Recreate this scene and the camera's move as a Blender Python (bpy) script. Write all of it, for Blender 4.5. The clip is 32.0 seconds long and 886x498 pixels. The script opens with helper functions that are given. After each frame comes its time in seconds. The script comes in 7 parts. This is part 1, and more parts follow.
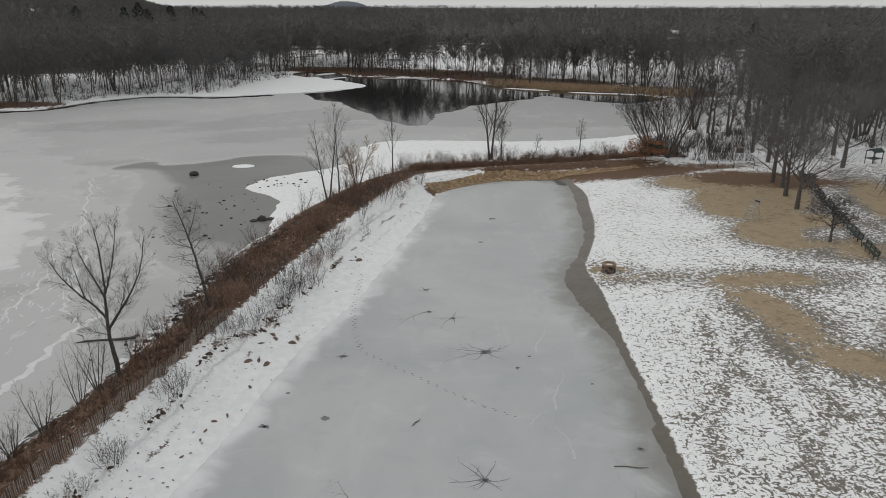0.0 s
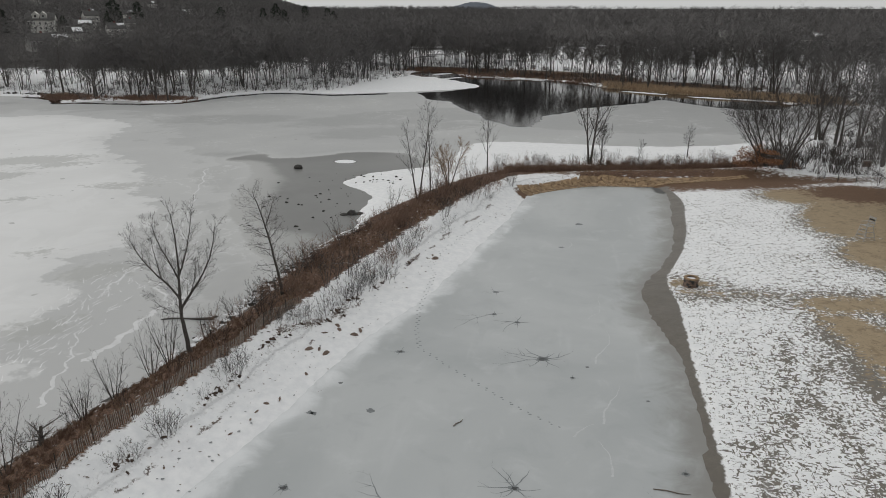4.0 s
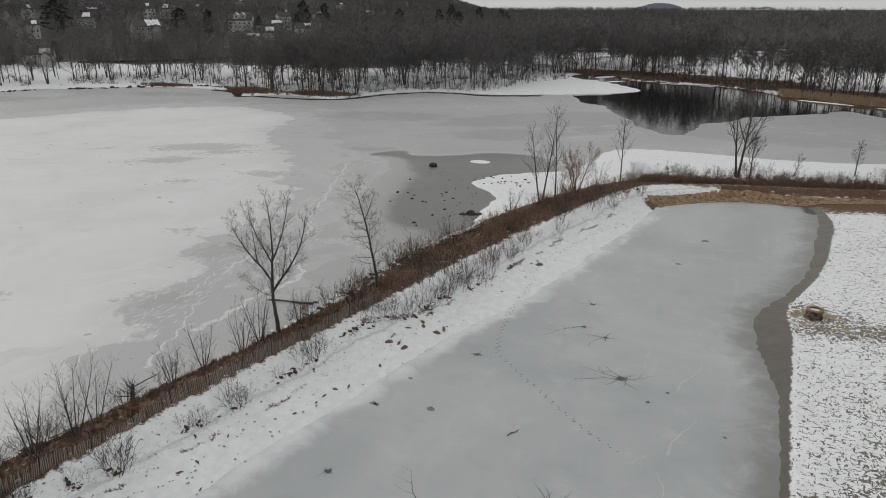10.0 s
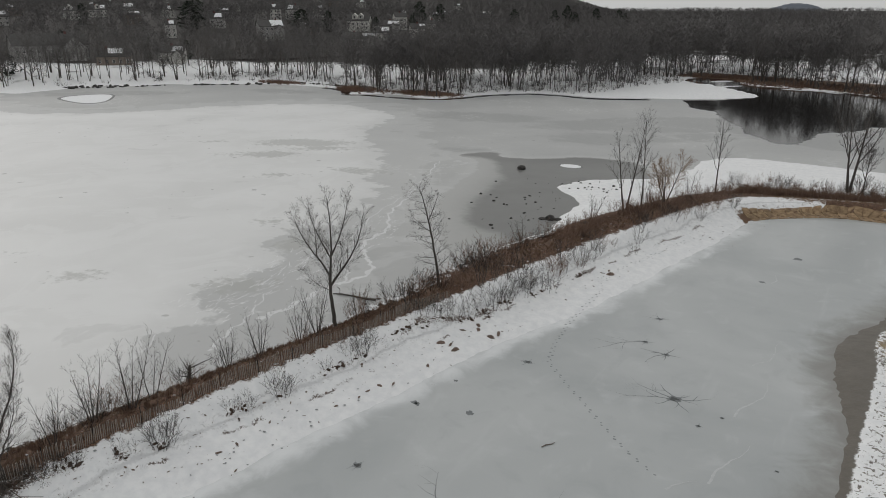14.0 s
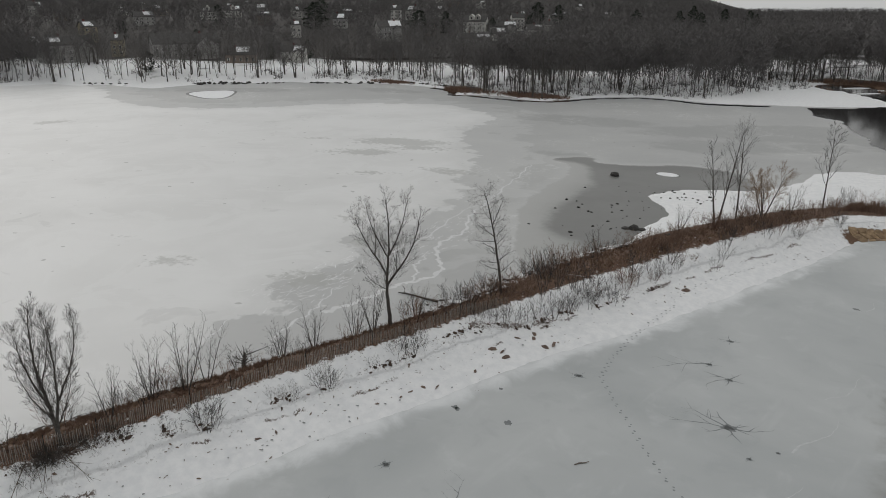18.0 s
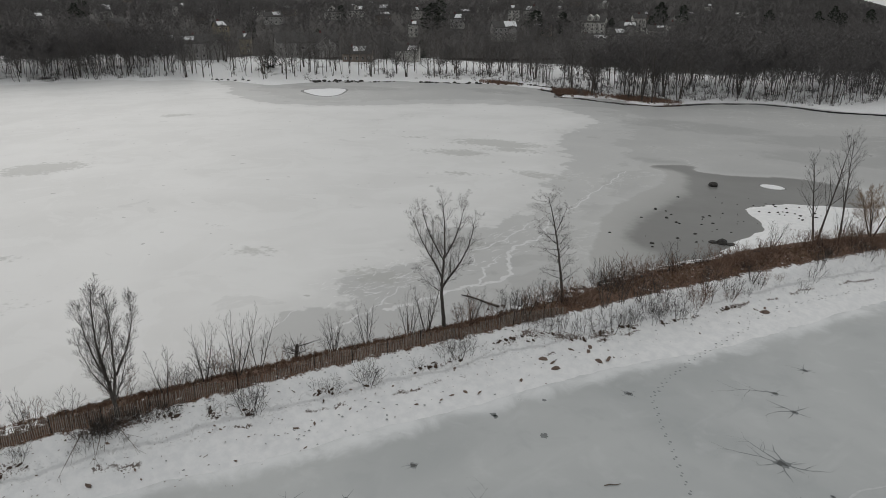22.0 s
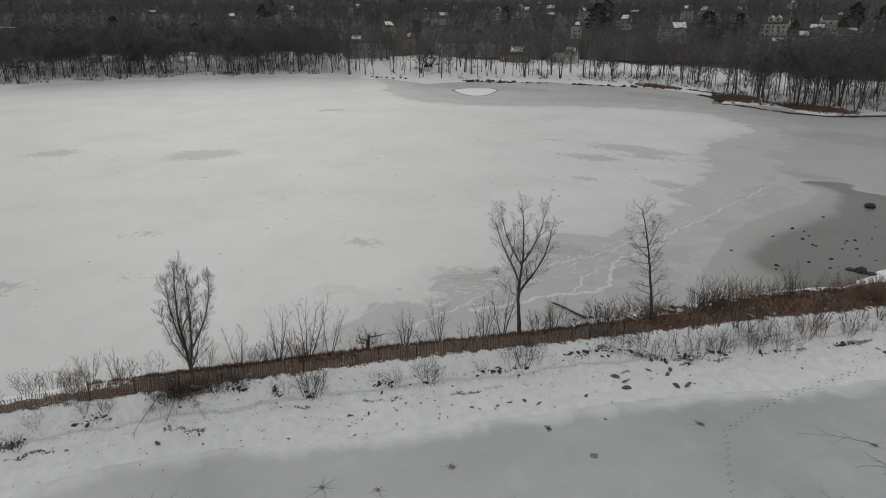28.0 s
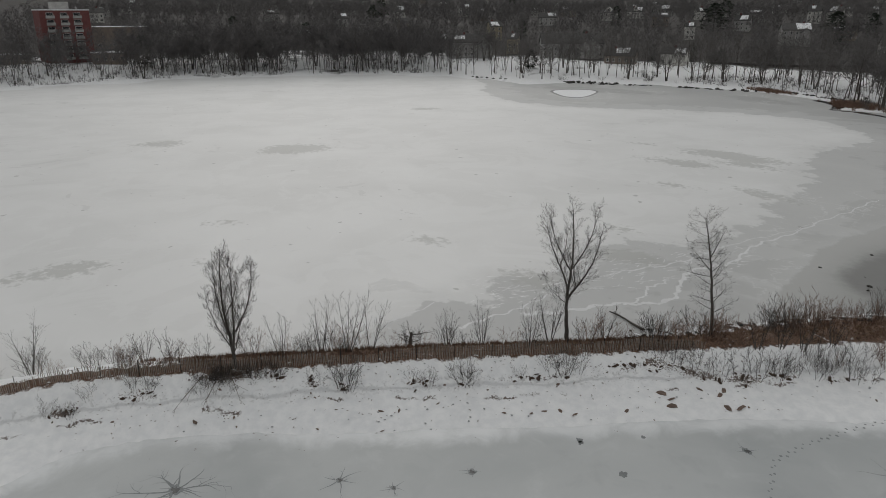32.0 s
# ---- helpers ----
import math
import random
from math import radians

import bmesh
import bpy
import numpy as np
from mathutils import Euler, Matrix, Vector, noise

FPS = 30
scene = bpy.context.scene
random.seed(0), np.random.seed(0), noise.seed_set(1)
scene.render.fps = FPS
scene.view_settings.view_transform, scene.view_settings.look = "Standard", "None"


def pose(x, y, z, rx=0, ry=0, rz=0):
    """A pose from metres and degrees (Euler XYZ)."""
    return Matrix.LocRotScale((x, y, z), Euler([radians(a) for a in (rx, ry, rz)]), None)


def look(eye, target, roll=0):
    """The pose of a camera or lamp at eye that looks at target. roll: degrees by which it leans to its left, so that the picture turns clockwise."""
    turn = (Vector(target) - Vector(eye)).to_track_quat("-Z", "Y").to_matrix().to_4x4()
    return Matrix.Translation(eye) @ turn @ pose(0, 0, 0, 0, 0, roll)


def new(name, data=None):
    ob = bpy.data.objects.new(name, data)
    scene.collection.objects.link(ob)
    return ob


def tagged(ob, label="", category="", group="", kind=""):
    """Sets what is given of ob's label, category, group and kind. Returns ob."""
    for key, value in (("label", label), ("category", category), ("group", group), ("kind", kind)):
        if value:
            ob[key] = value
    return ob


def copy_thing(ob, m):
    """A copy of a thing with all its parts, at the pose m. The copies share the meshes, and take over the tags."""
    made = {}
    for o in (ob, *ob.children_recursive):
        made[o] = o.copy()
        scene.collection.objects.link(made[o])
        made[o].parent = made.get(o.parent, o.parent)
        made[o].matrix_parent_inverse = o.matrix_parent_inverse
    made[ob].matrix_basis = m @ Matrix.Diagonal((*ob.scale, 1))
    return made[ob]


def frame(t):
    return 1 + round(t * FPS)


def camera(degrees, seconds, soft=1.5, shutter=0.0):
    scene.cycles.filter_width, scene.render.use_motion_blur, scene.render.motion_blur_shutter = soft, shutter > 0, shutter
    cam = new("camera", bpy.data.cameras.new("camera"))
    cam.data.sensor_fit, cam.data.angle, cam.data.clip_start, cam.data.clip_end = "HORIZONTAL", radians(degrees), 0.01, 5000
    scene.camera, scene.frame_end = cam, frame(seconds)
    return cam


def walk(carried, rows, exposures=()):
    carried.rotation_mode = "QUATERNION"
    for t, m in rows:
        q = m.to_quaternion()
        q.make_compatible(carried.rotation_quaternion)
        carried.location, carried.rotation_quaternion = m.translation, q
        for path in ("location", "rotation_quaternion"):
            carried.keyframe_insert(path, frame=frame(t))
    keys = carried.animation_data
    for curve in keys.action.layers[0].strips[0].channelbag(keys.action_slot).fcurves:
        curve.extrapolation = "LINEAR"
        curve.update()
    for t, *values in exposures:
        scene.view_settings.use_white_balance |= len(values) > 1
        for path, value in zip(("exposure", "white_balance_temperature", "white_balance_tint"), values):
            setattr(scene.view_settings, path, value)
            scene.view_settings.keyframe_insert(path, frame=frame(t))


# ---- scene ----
cam = camera(64.5, 32.0, soft=0.9)
ROWS = [
    (0, 0.00, 0.00, 28.00, 0.03, -19.00),
    (1, 1.18, 0.02, 27.97, 2.61, -18.98),
    (2, 2.33, 0.12, 27.96, 5.14, -18.96),
    (3, 3.46, 0.29, 27.97, 7.62, -18.95),
    (4, 4.57, 0.50, 27.99, 10.04, -18.94),
    (5, 5.65, 0.75, 28.01, 12.42, -18.93),
    (6, 6.71, 1.04, 28.04, 14.75, -18.92),
    (7, 7.76, 1.36, 28.06, 17.06, -18.91),
    (8, 8.78, 1.72, 28.08, 19.35, -18.89),
    (9, 9.79, 2.12, 28.10, 21.64, -18.88),
    (10, 10.79, 2.57, 28.12, 23.92, -18.86),
    (11, 11.76, 3.06, 28.14, 26.21, -18.85),
    (12, 12.73, 3.61, 28.17, 28.51, -18.83),
    (13, 13.68, 4.20, 28.21, 30.83, -18.82),
    (14, 14.61, 4.85, 28.26, 33.18, -18.81),
    (15, 15.52, 5.55, 28.32, 35.54, -18.80),
    (16, 16.42, 6.30, 28.38, 37.92, -18.79),
    (17, 17.30, 7.10, 28.46, 40.31, -18.79),
    (18, 18.16, 7.94, 28.54, 42.71, -18.78),
    (19, 18.99, 8.81, 28.62, 45.11, -18.78),
    (20, 19.78, 9.72, 28.70, 47.51, -18.78),
    (21, 20.55, 10.64, 28.79, 49.88, -18.79),
    (22, 21.28, 11.59, 28.86, 52.24, -18.79),
    (23, 21.96, 12.54, 28.92, 54.56, -18.79),
    (24, 22.60, 13.50, 28.97, 56.84, -18.78),
    (25, 23.18, 14.46, 28.99, 59.09, -18.78),
    (26, 23.71, 15.43, 29.00, 61.29, -18.77),
    (27, 24.19, 16.41, 28.98, 63.45, -18.76),
    (28, 24.60, 17.40, 28.94, 65.59, -18.75),
    (29, 24.94, 18.43, 28.88, 67.72, -18.73),
    (30, 25.23, 19.53, 28.80, 69.87, -18.71),
    (31, 25.44, 20.72, 28.72, 72.07, -18.70),
    (32, 25.60, 22.05, 28.66, 74.37, -18.70),
]
walk(cam, [(t, pose(x, y, z, 90 + pitch, 0, yaw)) for t, x, y, z, yaw, pitch in ROWS],
     exposures=[(0, 0.07), (8, 0.0), (16, -0.1), (24, -0.22), (32, -0.35)])

# ---- light: an overcast winter afternoon, the sun a wide glow in the west ----
world = bpy.data.worlds.new("overcast_sky")
scene.world = world
world.use_nodes = True
wn = world.node_tree
wn.nodes.clear()
w_out = wn.nodes.new("ShaderNodeOutputWorld")
w_bg = wn.nodes.new("ShaderNodeBackground")
w_sky = wn.nodes.new("ShaderNodeTexSky")
w_sky.sky_type = "NISHITA"
w_sky.sun_disc = False
w_sky.sun_elevation = radians(26)
w_sky.sun_rotation = radians(-82)
w_sky.air_density = 1.0
w_sky.dust_density = 6.0
w_hsv = wn.nodes.new("ShaderNodeHueSaturation")
w_hsv.inputs["Saturation"].default_value = 0.12
w_mix = wn.nodes.new("ShaderNodeMix")
w_mix.data_type = "RGBA"
w_mix.inputs[0].default_value = 0.86
w_mix.inputs[7].default_value = (5.85, 5.9, 5.85, 1)
wn.links.new(w_sky.outputs[0], w_hsv.inputs["Color"])
wn.links.new(w_hsv.outputs[0], w_mix.inputs[6])
wn.links.new(w_mix.outputs[2], w_bg.inputs[0])
w_bg.inputs[1].default_value = 0.105
wn.links.new(w_bg.outputs[0], w_out.inputs[0])

sun_data = bpy.data.lights.new("sun", "SUN")
sun_data.energy = 0.42
sun_data.angle = radians(40)
sun_data.color = (1.0, 0.96, 0.9)
sun = new("sun", sun_data)
sun.matrix_world = look((-90, 12, 45), (0, 0, 0))
scene.view_settings.exposure = 0.0

# ---- materials ----


def ramp_fac(nt, value, low, high):
    """0 below low, 1 above high, smooth between."""
    n = nt.nodes.new("ShaderNodeMapRange")
    n.interpolation_type = "SMOOTHSTEP"
    n.inputs["From Min"].default_value = low
    n.inputs["From Max"].default_value = high
    nt.links.new(value, n.inputs["Value"])
    return n.outputs[0]


def mathn(nt, op, a, b=None, clamp=False):
    n = nt.nodes.new("ShaderNodeMath")
    n.operation = op
    n.use_clamp = clamp
    for k, v in ((0, a), (1, b)):
        if v is None:
            continue
        if isinstance(v, (int, float)):
            n.inputs[k].default_value = v
        else:
            nt.links.new(v, n.inputs[k])
    return n.outputs[0]


def mixc(nt, fac, a, b):
    n = nt.nodes.new("ShaderNodeMix")
    n.data_type = "RGBA"
    for k, v in ((0, fac), (6, a), (7, b)):
        if isinstance(v, (int, float)):
            n.inputs[k].default_value = v
        elif isinstance(v, tuple):
            n.inputs[k].default_value = (*v, 1)
        else:
            nt.links.new(v, n.inputs[k])
    return n.outputs[2]


def mixf(nt, fac, a, b):
    n = nt.nodes.new("ShaderNodeMix")
    for k, v in ((0, fac), (2, a), (3, b)):
        if isinstance(v, (int, float)):
            n.inputs[k].default_value = v
        else:
            nt.links.new(v, n.inputs[k])
    return n.outputs[0]


def coords(nt, scale=(1, 1, 1), turn=0.0):
    g = nt.nodes.new("ShaderNodeNewGeometry")
    m = nt.nodes.new("ShaderNodeMapping")
    m.inputs["Scale"].default_value = scale
    m.inputs["Rotation"].default_value = (0, 0, radians(turn))
    nt.links.new(g.outputs["Position"], m.inputs["Vector"])
    return m.outputs[0]


def noisen(nt, scale, detail=4.0, rough=0.55, vec=None, distort=0.0):
    n = nt.nodes.new("ShaderNodeTexNoise")
    n.inputs["Scale"].default_value = scale
    n.inputs["Detail"].default_value = detail
    n.inputs["Roughness"].default_value = rough
    n.inputs["Distortion"].default_value = distort
    if vec is None:
        vec = coords(nt)
    nt.links.new(vec, n.inputs["Vector"])
    return n.outputs["Fac"]


def attr(nt, name):
    n = nt.nodes.new("ShaderNodeAttribute")
    n.attribute_name = name
    return n.outputs["Fac"]


def bump(nt, height, strength, dist):
    n = nt.nodes.new("ShaderNodeBump")
    n.inputs["Strength"].default_value = strength
    n.inputs["Distance"].default_value = dist
    nt.links.new(height, n.inputs["Height"])
    return n.outputs[0]


def blank(name):
    m = bpy.data.materials.new(name)
    m.use_nodes = True
    nt = m.node_tree
    return m, nt, nt.nodes["Principled BSDF"]


def simple(name, c1, c2, scale=3.0, rough=0.8, bump_s=0.3, fine=None, metal=0.0):
    """Two tones mixed by noise at two sizes, with relief; each object a little lighter or darker."""
    m, nt, b = blank(name)
    tc = nt.nodes.new("ShaderNodeTexCoord").outputs["Object"]
    n1 = noisen(nt, scale, 5, 0.6, tc)
    n2 = noisen(nt, fine or scale * 7, 3, 0.6, tc)
    f = mathn(nt, "ADD", mathn(nt, "MULTIPLY", n1, 0.65), mathn(nt, "MULTIPLY", n2, 0.35))
    col = mixc(nt, ramp_fac(nt, f, 0.35, 0.65), c1, c2)
    oi = nt.nodes.new("ShaderNodeObjectInfo").outputs["Random"]
    hs = nt.nodes.new("ShaderNodeHueSaturation")
    nt.links.new(mathn(nt, "ADD", mathn(nt, "MULTIPLY", oi, 0.3), 0.85), hs.inputs["Value"])
    nt.links.new(col, hs.inputs["Color"])
    nt.links.new(hs.outputs[0], b.inputs["Base Color"])
    b.inputs["Roughness"].default_value = rough
    b.inputs["Metallic"].default_value = metal
    nt.links.new(bump(nt, f, bump_s, 0.02), b.inputs["Normal"])
    return m


M_BARK = simple("grey_bark", (0.048, 0.043, 0.039), (0.125, 0.113, 0.102), 6, 0.9, 0.5)
# Twig grey, raised to carry the haze over the far woods.
M_TWIG = simple("bare_twigs", (0.098, 0.093, 0.092), (0.15, 0.142, 0.14), 0.7, 0.9, 0.0)
M_TWIG_DARK = simple("dark_bare_twigs", (0.036, 0.031, 0.028), (0.062, 0.054, 0.048), 0.7, 0.9, 0.0)
M_TWIG_RED = simple("reddish_twigs", (0.15, 0.094, 0.068), (0.255, 0.163, 0.12), 0.7, 0.9, 0.0)
M_TWIG_TAN = simple("straw_twigs", (0.2, 0.13, 0.078), (0.32, 0.215, 0.13), 0.7, 0.9, 0.0)
M_OAKLEAF = simple("dry_oak_leaves", (0.2, 0.088, 0.04), (0.32, 0.15, 0.07), 2.0, 0.85, 0.0)
M_NEEDLE = simple("pine_needles", (0.012, 0.018, 0.012), (0.03, 0.04, 0.026), 0.9, 0.9, 0.0)
M_STONE = simple("buff_flagstone", (0.17, 0.108, 0.06), (0.36, 0.255, 0.15), 1.6, 0.85, 0.5)
M_ROCK = simple("dark_boulder", (0.022, 0.02, 0.019), (0.06, 0.056, 0.052), 2.5, 0.85, 0.7)
M_BROWNROCK = simple("brown_rock", (0.1, 0.072, 0.058), (0.215, 0.155, 0.122), 3, 0.85, 0.6)
M_EARTH = simple("dark_root_earth", (0.035, 0.026, 0.021), (0.1, 0.066, 0.048), 4, 0.95, 0.6)
M_LATH = simple("weathered_lath", (0.19, 0.165, 0.143), (0.36, 0.318, 0.28), 8, 0.85, 0.2)
M_GREEN = simple("green_painted_wood", (0.016, 0.03, 0.026), (0.028, 0.046, 0.04), 5, 0.6, 0.15)
M_GREYWOOD = simple("grey_weathered_wood", (0.26, 0.25, 0.23), (0.42, 0.4, 0.37), 5, 0.8, 0.2)
M_DARKMETAL = simple("dark_iron", (0.02, 0.02, 0.02), (0.045, 0.045, 0.043), 8, 0.55, 0.1, metal=0.6)
M_SNOWTOP = simple("snow_cap", (0.74, 0.75, 0.77), (0.82, 0.83, 0.84), 1.2, 0.7, 0.3)
M_DEADWOOD = simple("dead_wood", (0.09, 0.075, 0.06), (0.18, 0.155, 0.13), 6, 0.9, 0.4)
M_REED = simple("dry_reeds", (0.4, 0.28, 0.175), (0.56, 0.42, 0.28), 0.8, 0.9, 0.0)
M_GRASS = simple("dead_grass", (0.16, 0.105, 0.068), (0.29, 0.2, 0.132), 1.5, 0.9, 0.0)

# ---- the plan: shore lines, dike and regions, in metres ----
POND = [(13.5, -50), (14, 20), (14.3, 35), (14.5, 42.5), (14.9, 48.7), (15.2, 55.6), (13.8, 61.5), (12.8, 68.7), (12.9, 73), (17, 81.5), (18.8, 91), (19.5, 99.4),
        (20.6, 112), (20, 117), (17, 118.2), (12.6, 118.2), (8.2, 117.4), (3.3, 113.8), (-0.3, 110.4), (-1.3, 106), (-2.2, 97), (-4.8, 85), (-6.4, 76), (-8.6, 64.5), (-11.8, 56), (-13.2, 49), (-14.5, 42),
        (-16, 36.5), (-17.2, 30), (-18.2, 25), (-20, 19.6), (-21.2, 13), (-20.2, 7.8), (-17.6, 5), (-15, 0), (-14, -50)]
BEACH_LINE = [(15, -50), (15.3, 20), (15.5, 35.2), (15.6, 39.8), (15.8, 47), (15.9, 54.5), (16.3, 64.2), (16.4, 67.9), (15.6, 73.7), (18.4, 81.5), (20.7, 91),
              (21.4, 99.4), (22.5, 105.9), (22.0, 113.2), (20.8, 117.5), (30, 123), (300, 123), (300, -50)]
LAKE_EAST = [(-26, -150), (-28, -60), (-30.5, -20), (-33, -6), (-34.2, 4), (-34, 14), (-32.5, 24), (-30.5, 33), (-28.3, 43), (-26.8, 52), (-26.3, 62), (-26.3, 72), (-25.2, 80), (-22.8, 88),
             (-24.5, 94), (-24.6, 104), (-29, 108), (-32.6, 111), (-32, 117), (-28.4, 121.4), (-23.5, 124.5), (-20, 128), (-17, 138), (-17.8, 147), (-14.7, 154), (-3, 155.5), (7.4, 154.5),
             (20, 154), (35, 157.5), (44, 163), (56, 172), (72, 186), (86, 204), (92, 222), (76, 240)]
LAKE_FAR = [(70.5, 228), (69.3, 246.7), (54.4, 250), (43.4, 255.4), (33.8, 259), (24.4, 268.6), (18.2, 270.6), (12.3, 283.3), (3.5, 292.4), (-5.8, 297), (-15, 299.6), (-22.5, 302), (-34.6, 304.6),
            (-42.4, 309.7), (-47, 326), (-58, 332), (-69.6, 323.4), (-61.4, 307), (-53.7, 304.6), (-42.4, 292), (-31.5, 277), (-27, 268.6), (-33.7, 259), (-48, 248), (-60.6, 242), (-75, 235),
            (-89.5, 238), (-98, 237), (-106, 230), (-112, 220), (-115, 205), (-122.4, 201), (-136, 208), (-147, 201), (-152, 197.5), (-162, 207.7), (-171, 211), (-188, 211), (-207, 205),
            (-224, 192), (-238, 178), (-246, 163), (-252, 150), (-240, 134), (-258, 134), (-276, 128), (-296, 108), (-308, 90), (-312, 50),
            (-309, -5), (-294, -38), (-282, -66), (-260, -110), (-200, -160), (-120, -180)]
LAKE = LAKE_EAST + LAKE_FAR
AXIS = [(-21, -60), (-23.5, -20), (-26, -7), (-28, 2), (-28.9, 9), (-27.6, 17), (-26.6, 23), (-25.3, 33), (-22.8, 45), (-20.8, 56), (-18.6, 68), (-15.5, 82), (-12, 95), (-8, 107), (-3, 116.5), (4, 121),
        (14, 123.2), (26, 126), (38, 130), (52, 136)]
WHITE_ICE = [(-34, -40), (-33, 17), (-34, 28), (-37.4, 38), (-39.4, 41), (-35.5, 50), (-41, 47), (-44, 49), (-43, 56), (-41.8, 60.6), (-49, 63), (-52.4, 67), (-51.8, 72.4), (-48.8, 75), (-52.6, 84.5),
             (-57, 96), (-64.6, 99.4), (-68.7, 111), (-74.7, 119), (-81, 123), (-93.7, 135.6), (-99, 146.5), (-102, 158), (-111.5, 168), (-132, 178), (-143.5, 170), (-158, 159.6), (-167, 146),
             (-174, 132), (-182, 119), (-195, 111), (-215, 108), (-240, 112), (-265, 125), (-340, 110), (-340, -80), (-200, -200), (-60, -200)]
POOL = [(-61.5, 125.8), (-60.2, 129.4), (-55.2, 133.8), (-53, 129.3), (-46.5, 130.7), (-38, 139), (-28, 140), (-20, 128), (-15, 100), (-18, 78), (-23, 66), (-28, 71.5), (-32, 76), (-39.4, 85.3),
        (-44.7, 94.4), (-47.8, 104.5), (-49.4, 112), (-52.2, 119.7), (-56, 124.4)]
DEEP = [(-63, 125.4), (-60.5, 129.8), (-55.2, 134), (-52.5, 129.6), (-46.5, 131), (-38, 139), (-28, 140), (-20, 128), (-15, 90), (-24, 80), (-28, 84), (-31.4, 83.7), (-34.8, 86.4), (-38, 92),
        (-40.7, 101.8), (-42.5, 110), (-45, 115), (-50, 123), (-54, 126.4)]
OPEN_WATER = [(-48.4, 245), (-40.4, 226.4), (-32.6, 222), (-27.3, 208), (-21.2, 197.5), (-16.8, 186), (-12.2, 180.3), (-8.8, 175), (-4.2, 176.7), (-2.5, 186), (-2, 196.4), (0.8, 198.6), (5, 204.4), (8.5, 213),
              (14.8, 218), (20.5, 223.6), (28, 229), (34, 238.5), (41, 229.4), (48.3, 221), (58, 218), (66.6, 223.6), (80, 240), (56, 264), (24, 290), (5, 306), (-30, 320), (-50, 342), (-78, 326),
              (-54, 300), (-44, 286), (-30, 266), (-38, 252)]


def poly_distance(px, py, line, closed=True):
    """Distance to a line of corners; for a closed one it is positive inside."""
    if np.size(px) <= 4:
        p = np.array(line, float)
        a, b = (p, np.roll(p, -1, 0)) if closed else (p[:-1], p[1:])
        d = b - a
        x, y = px[..., None], py[..., None]
        k = np.clip(((x - a[:, 0]) * d[:, 0] + (y - a[:, 1]) * d[:, 1]) / (d * d).sum(1), 0, 1)
        best = np.sqrt(((x - a[:, 0] - k * d[:, 0]) ** 2 + (y - a[:, 1] - k * d[:, 1]) ** 2).min(-1))
        if not closed:
            return best
        dy = np.where(d[:, 1] == 0, 1e-12, d[:, 1])
        hits = ((a[:, 1] > y) != (b[:, 1] > y)) & (x < a[:, 0] + (y - a[:, 1]) / dy * d[:, 0])
        return np.where(hits.sum(-1) % 2 == 1, best, -best)
    best = np.full(px.shape, 1e12)
    inside = np.zeros(px.shape, bool)
    pairs = list(zip(line, line[1:] + line[:1])) if closed else list(zip(line, line[1:]))
    for (ax, ay), (bx, by) in pairs:
        dx, dy = bx - ax, by - ay
        k = np.clip(((px - ax) * dx + (py - ay) * dy) / (dx * dx + dy * dy), 0, 1)
        best = np.minimum(best, (px - ax - k * dx) ** 2 + (py - ay - k * dy) ** 2)
        if closed and dy != 0:
            hits = ((ay > py) != (by > py)) & (px < ax + (py - ay) / dy * dx)
            inside ^= hits
    best = np.sqrt(best)
    return np.where(inside, best, -best) if closed else best


def side_distance(px, py, line):
    """Distance to an open line, positive to the right of its way (the pond's side of the dike)."""
    if np.size(px) <= 4:
        p = np.array(line, float)
        a, d = p[:-1], p[1:] - p[:-1]
        qx, qy = px[..., None] - a[:, 0], py[..., None] - a[:, 1]
        k = np.clip((qx * d[:, 0] + qy * d[:, 1]) / (d * d).sum(1), 0, 1)
        qx, qy = qx - k * d[:, 0], qy - k * d[:, 1]
        n = (qx * qx + qy * qy).argmin(-1)[..., None]
        cross = np.take_along_axis(d[:, 0] * qy - d[:, 1] * qx, n, -1)[..., 0]
        return np.sqrt(np.take_along_axis(qx * qx + qy * qy, n, -1)[..., 0]) * np.where(cross < 0, 1.0, -1.0)
    best = np.full(px.shape, 1e12)
    sign = np.ones(px.shape)
    for (ax, ay), (bx, by) in zip(line, line[1:]):
        dx, dy = bx - ax, by - ay
        k = np.clip(((px - ax) * dx + (py - ay) * dy) / (dx * dx + dy * dy), 0, 1)
        qx, qy = px - ax - k * dx, py - ay - k * dy
        d = qx * qx + qy * qy
        near = d < best
        best = np.where(near, d, best)
        sign = np.where(near, np.where(dx * qy - dy * qx < 0, 1.0, -1.0), sign)
    return np.sqrt(best) * sign


def smooth_step(v, a, b):
    k = np.clip((v - a) / (b - a), 0, 1)
    return k * k * (3 - 2 * k)


def rounded(line, closed=True, n=4):
    """The line with its corners cut twice, so that shores run in curves."""
    for _ in range(2):
        out = []
        pairs = list(zip(line, line[1:] + line[:1])) if closed else list(zip(line, line[1:]))
        if not closed:
            out.append(line[0])
        for (ax, ay), (bx, by) in pairs:
            out += [(ax * 0.75 + bx * 0.25, ay * 0.75 + by * 0.25), (ax * 0.25 + bx * 0.75, ay * 0.25 + by * 0.75)]
        if not closed:
            out.append(line[-1])
        line = out
    return line


POND_S, LAKE_S, AXIS_S = rounded(POND), rounded(LAKE), rounded(AXIS, False)


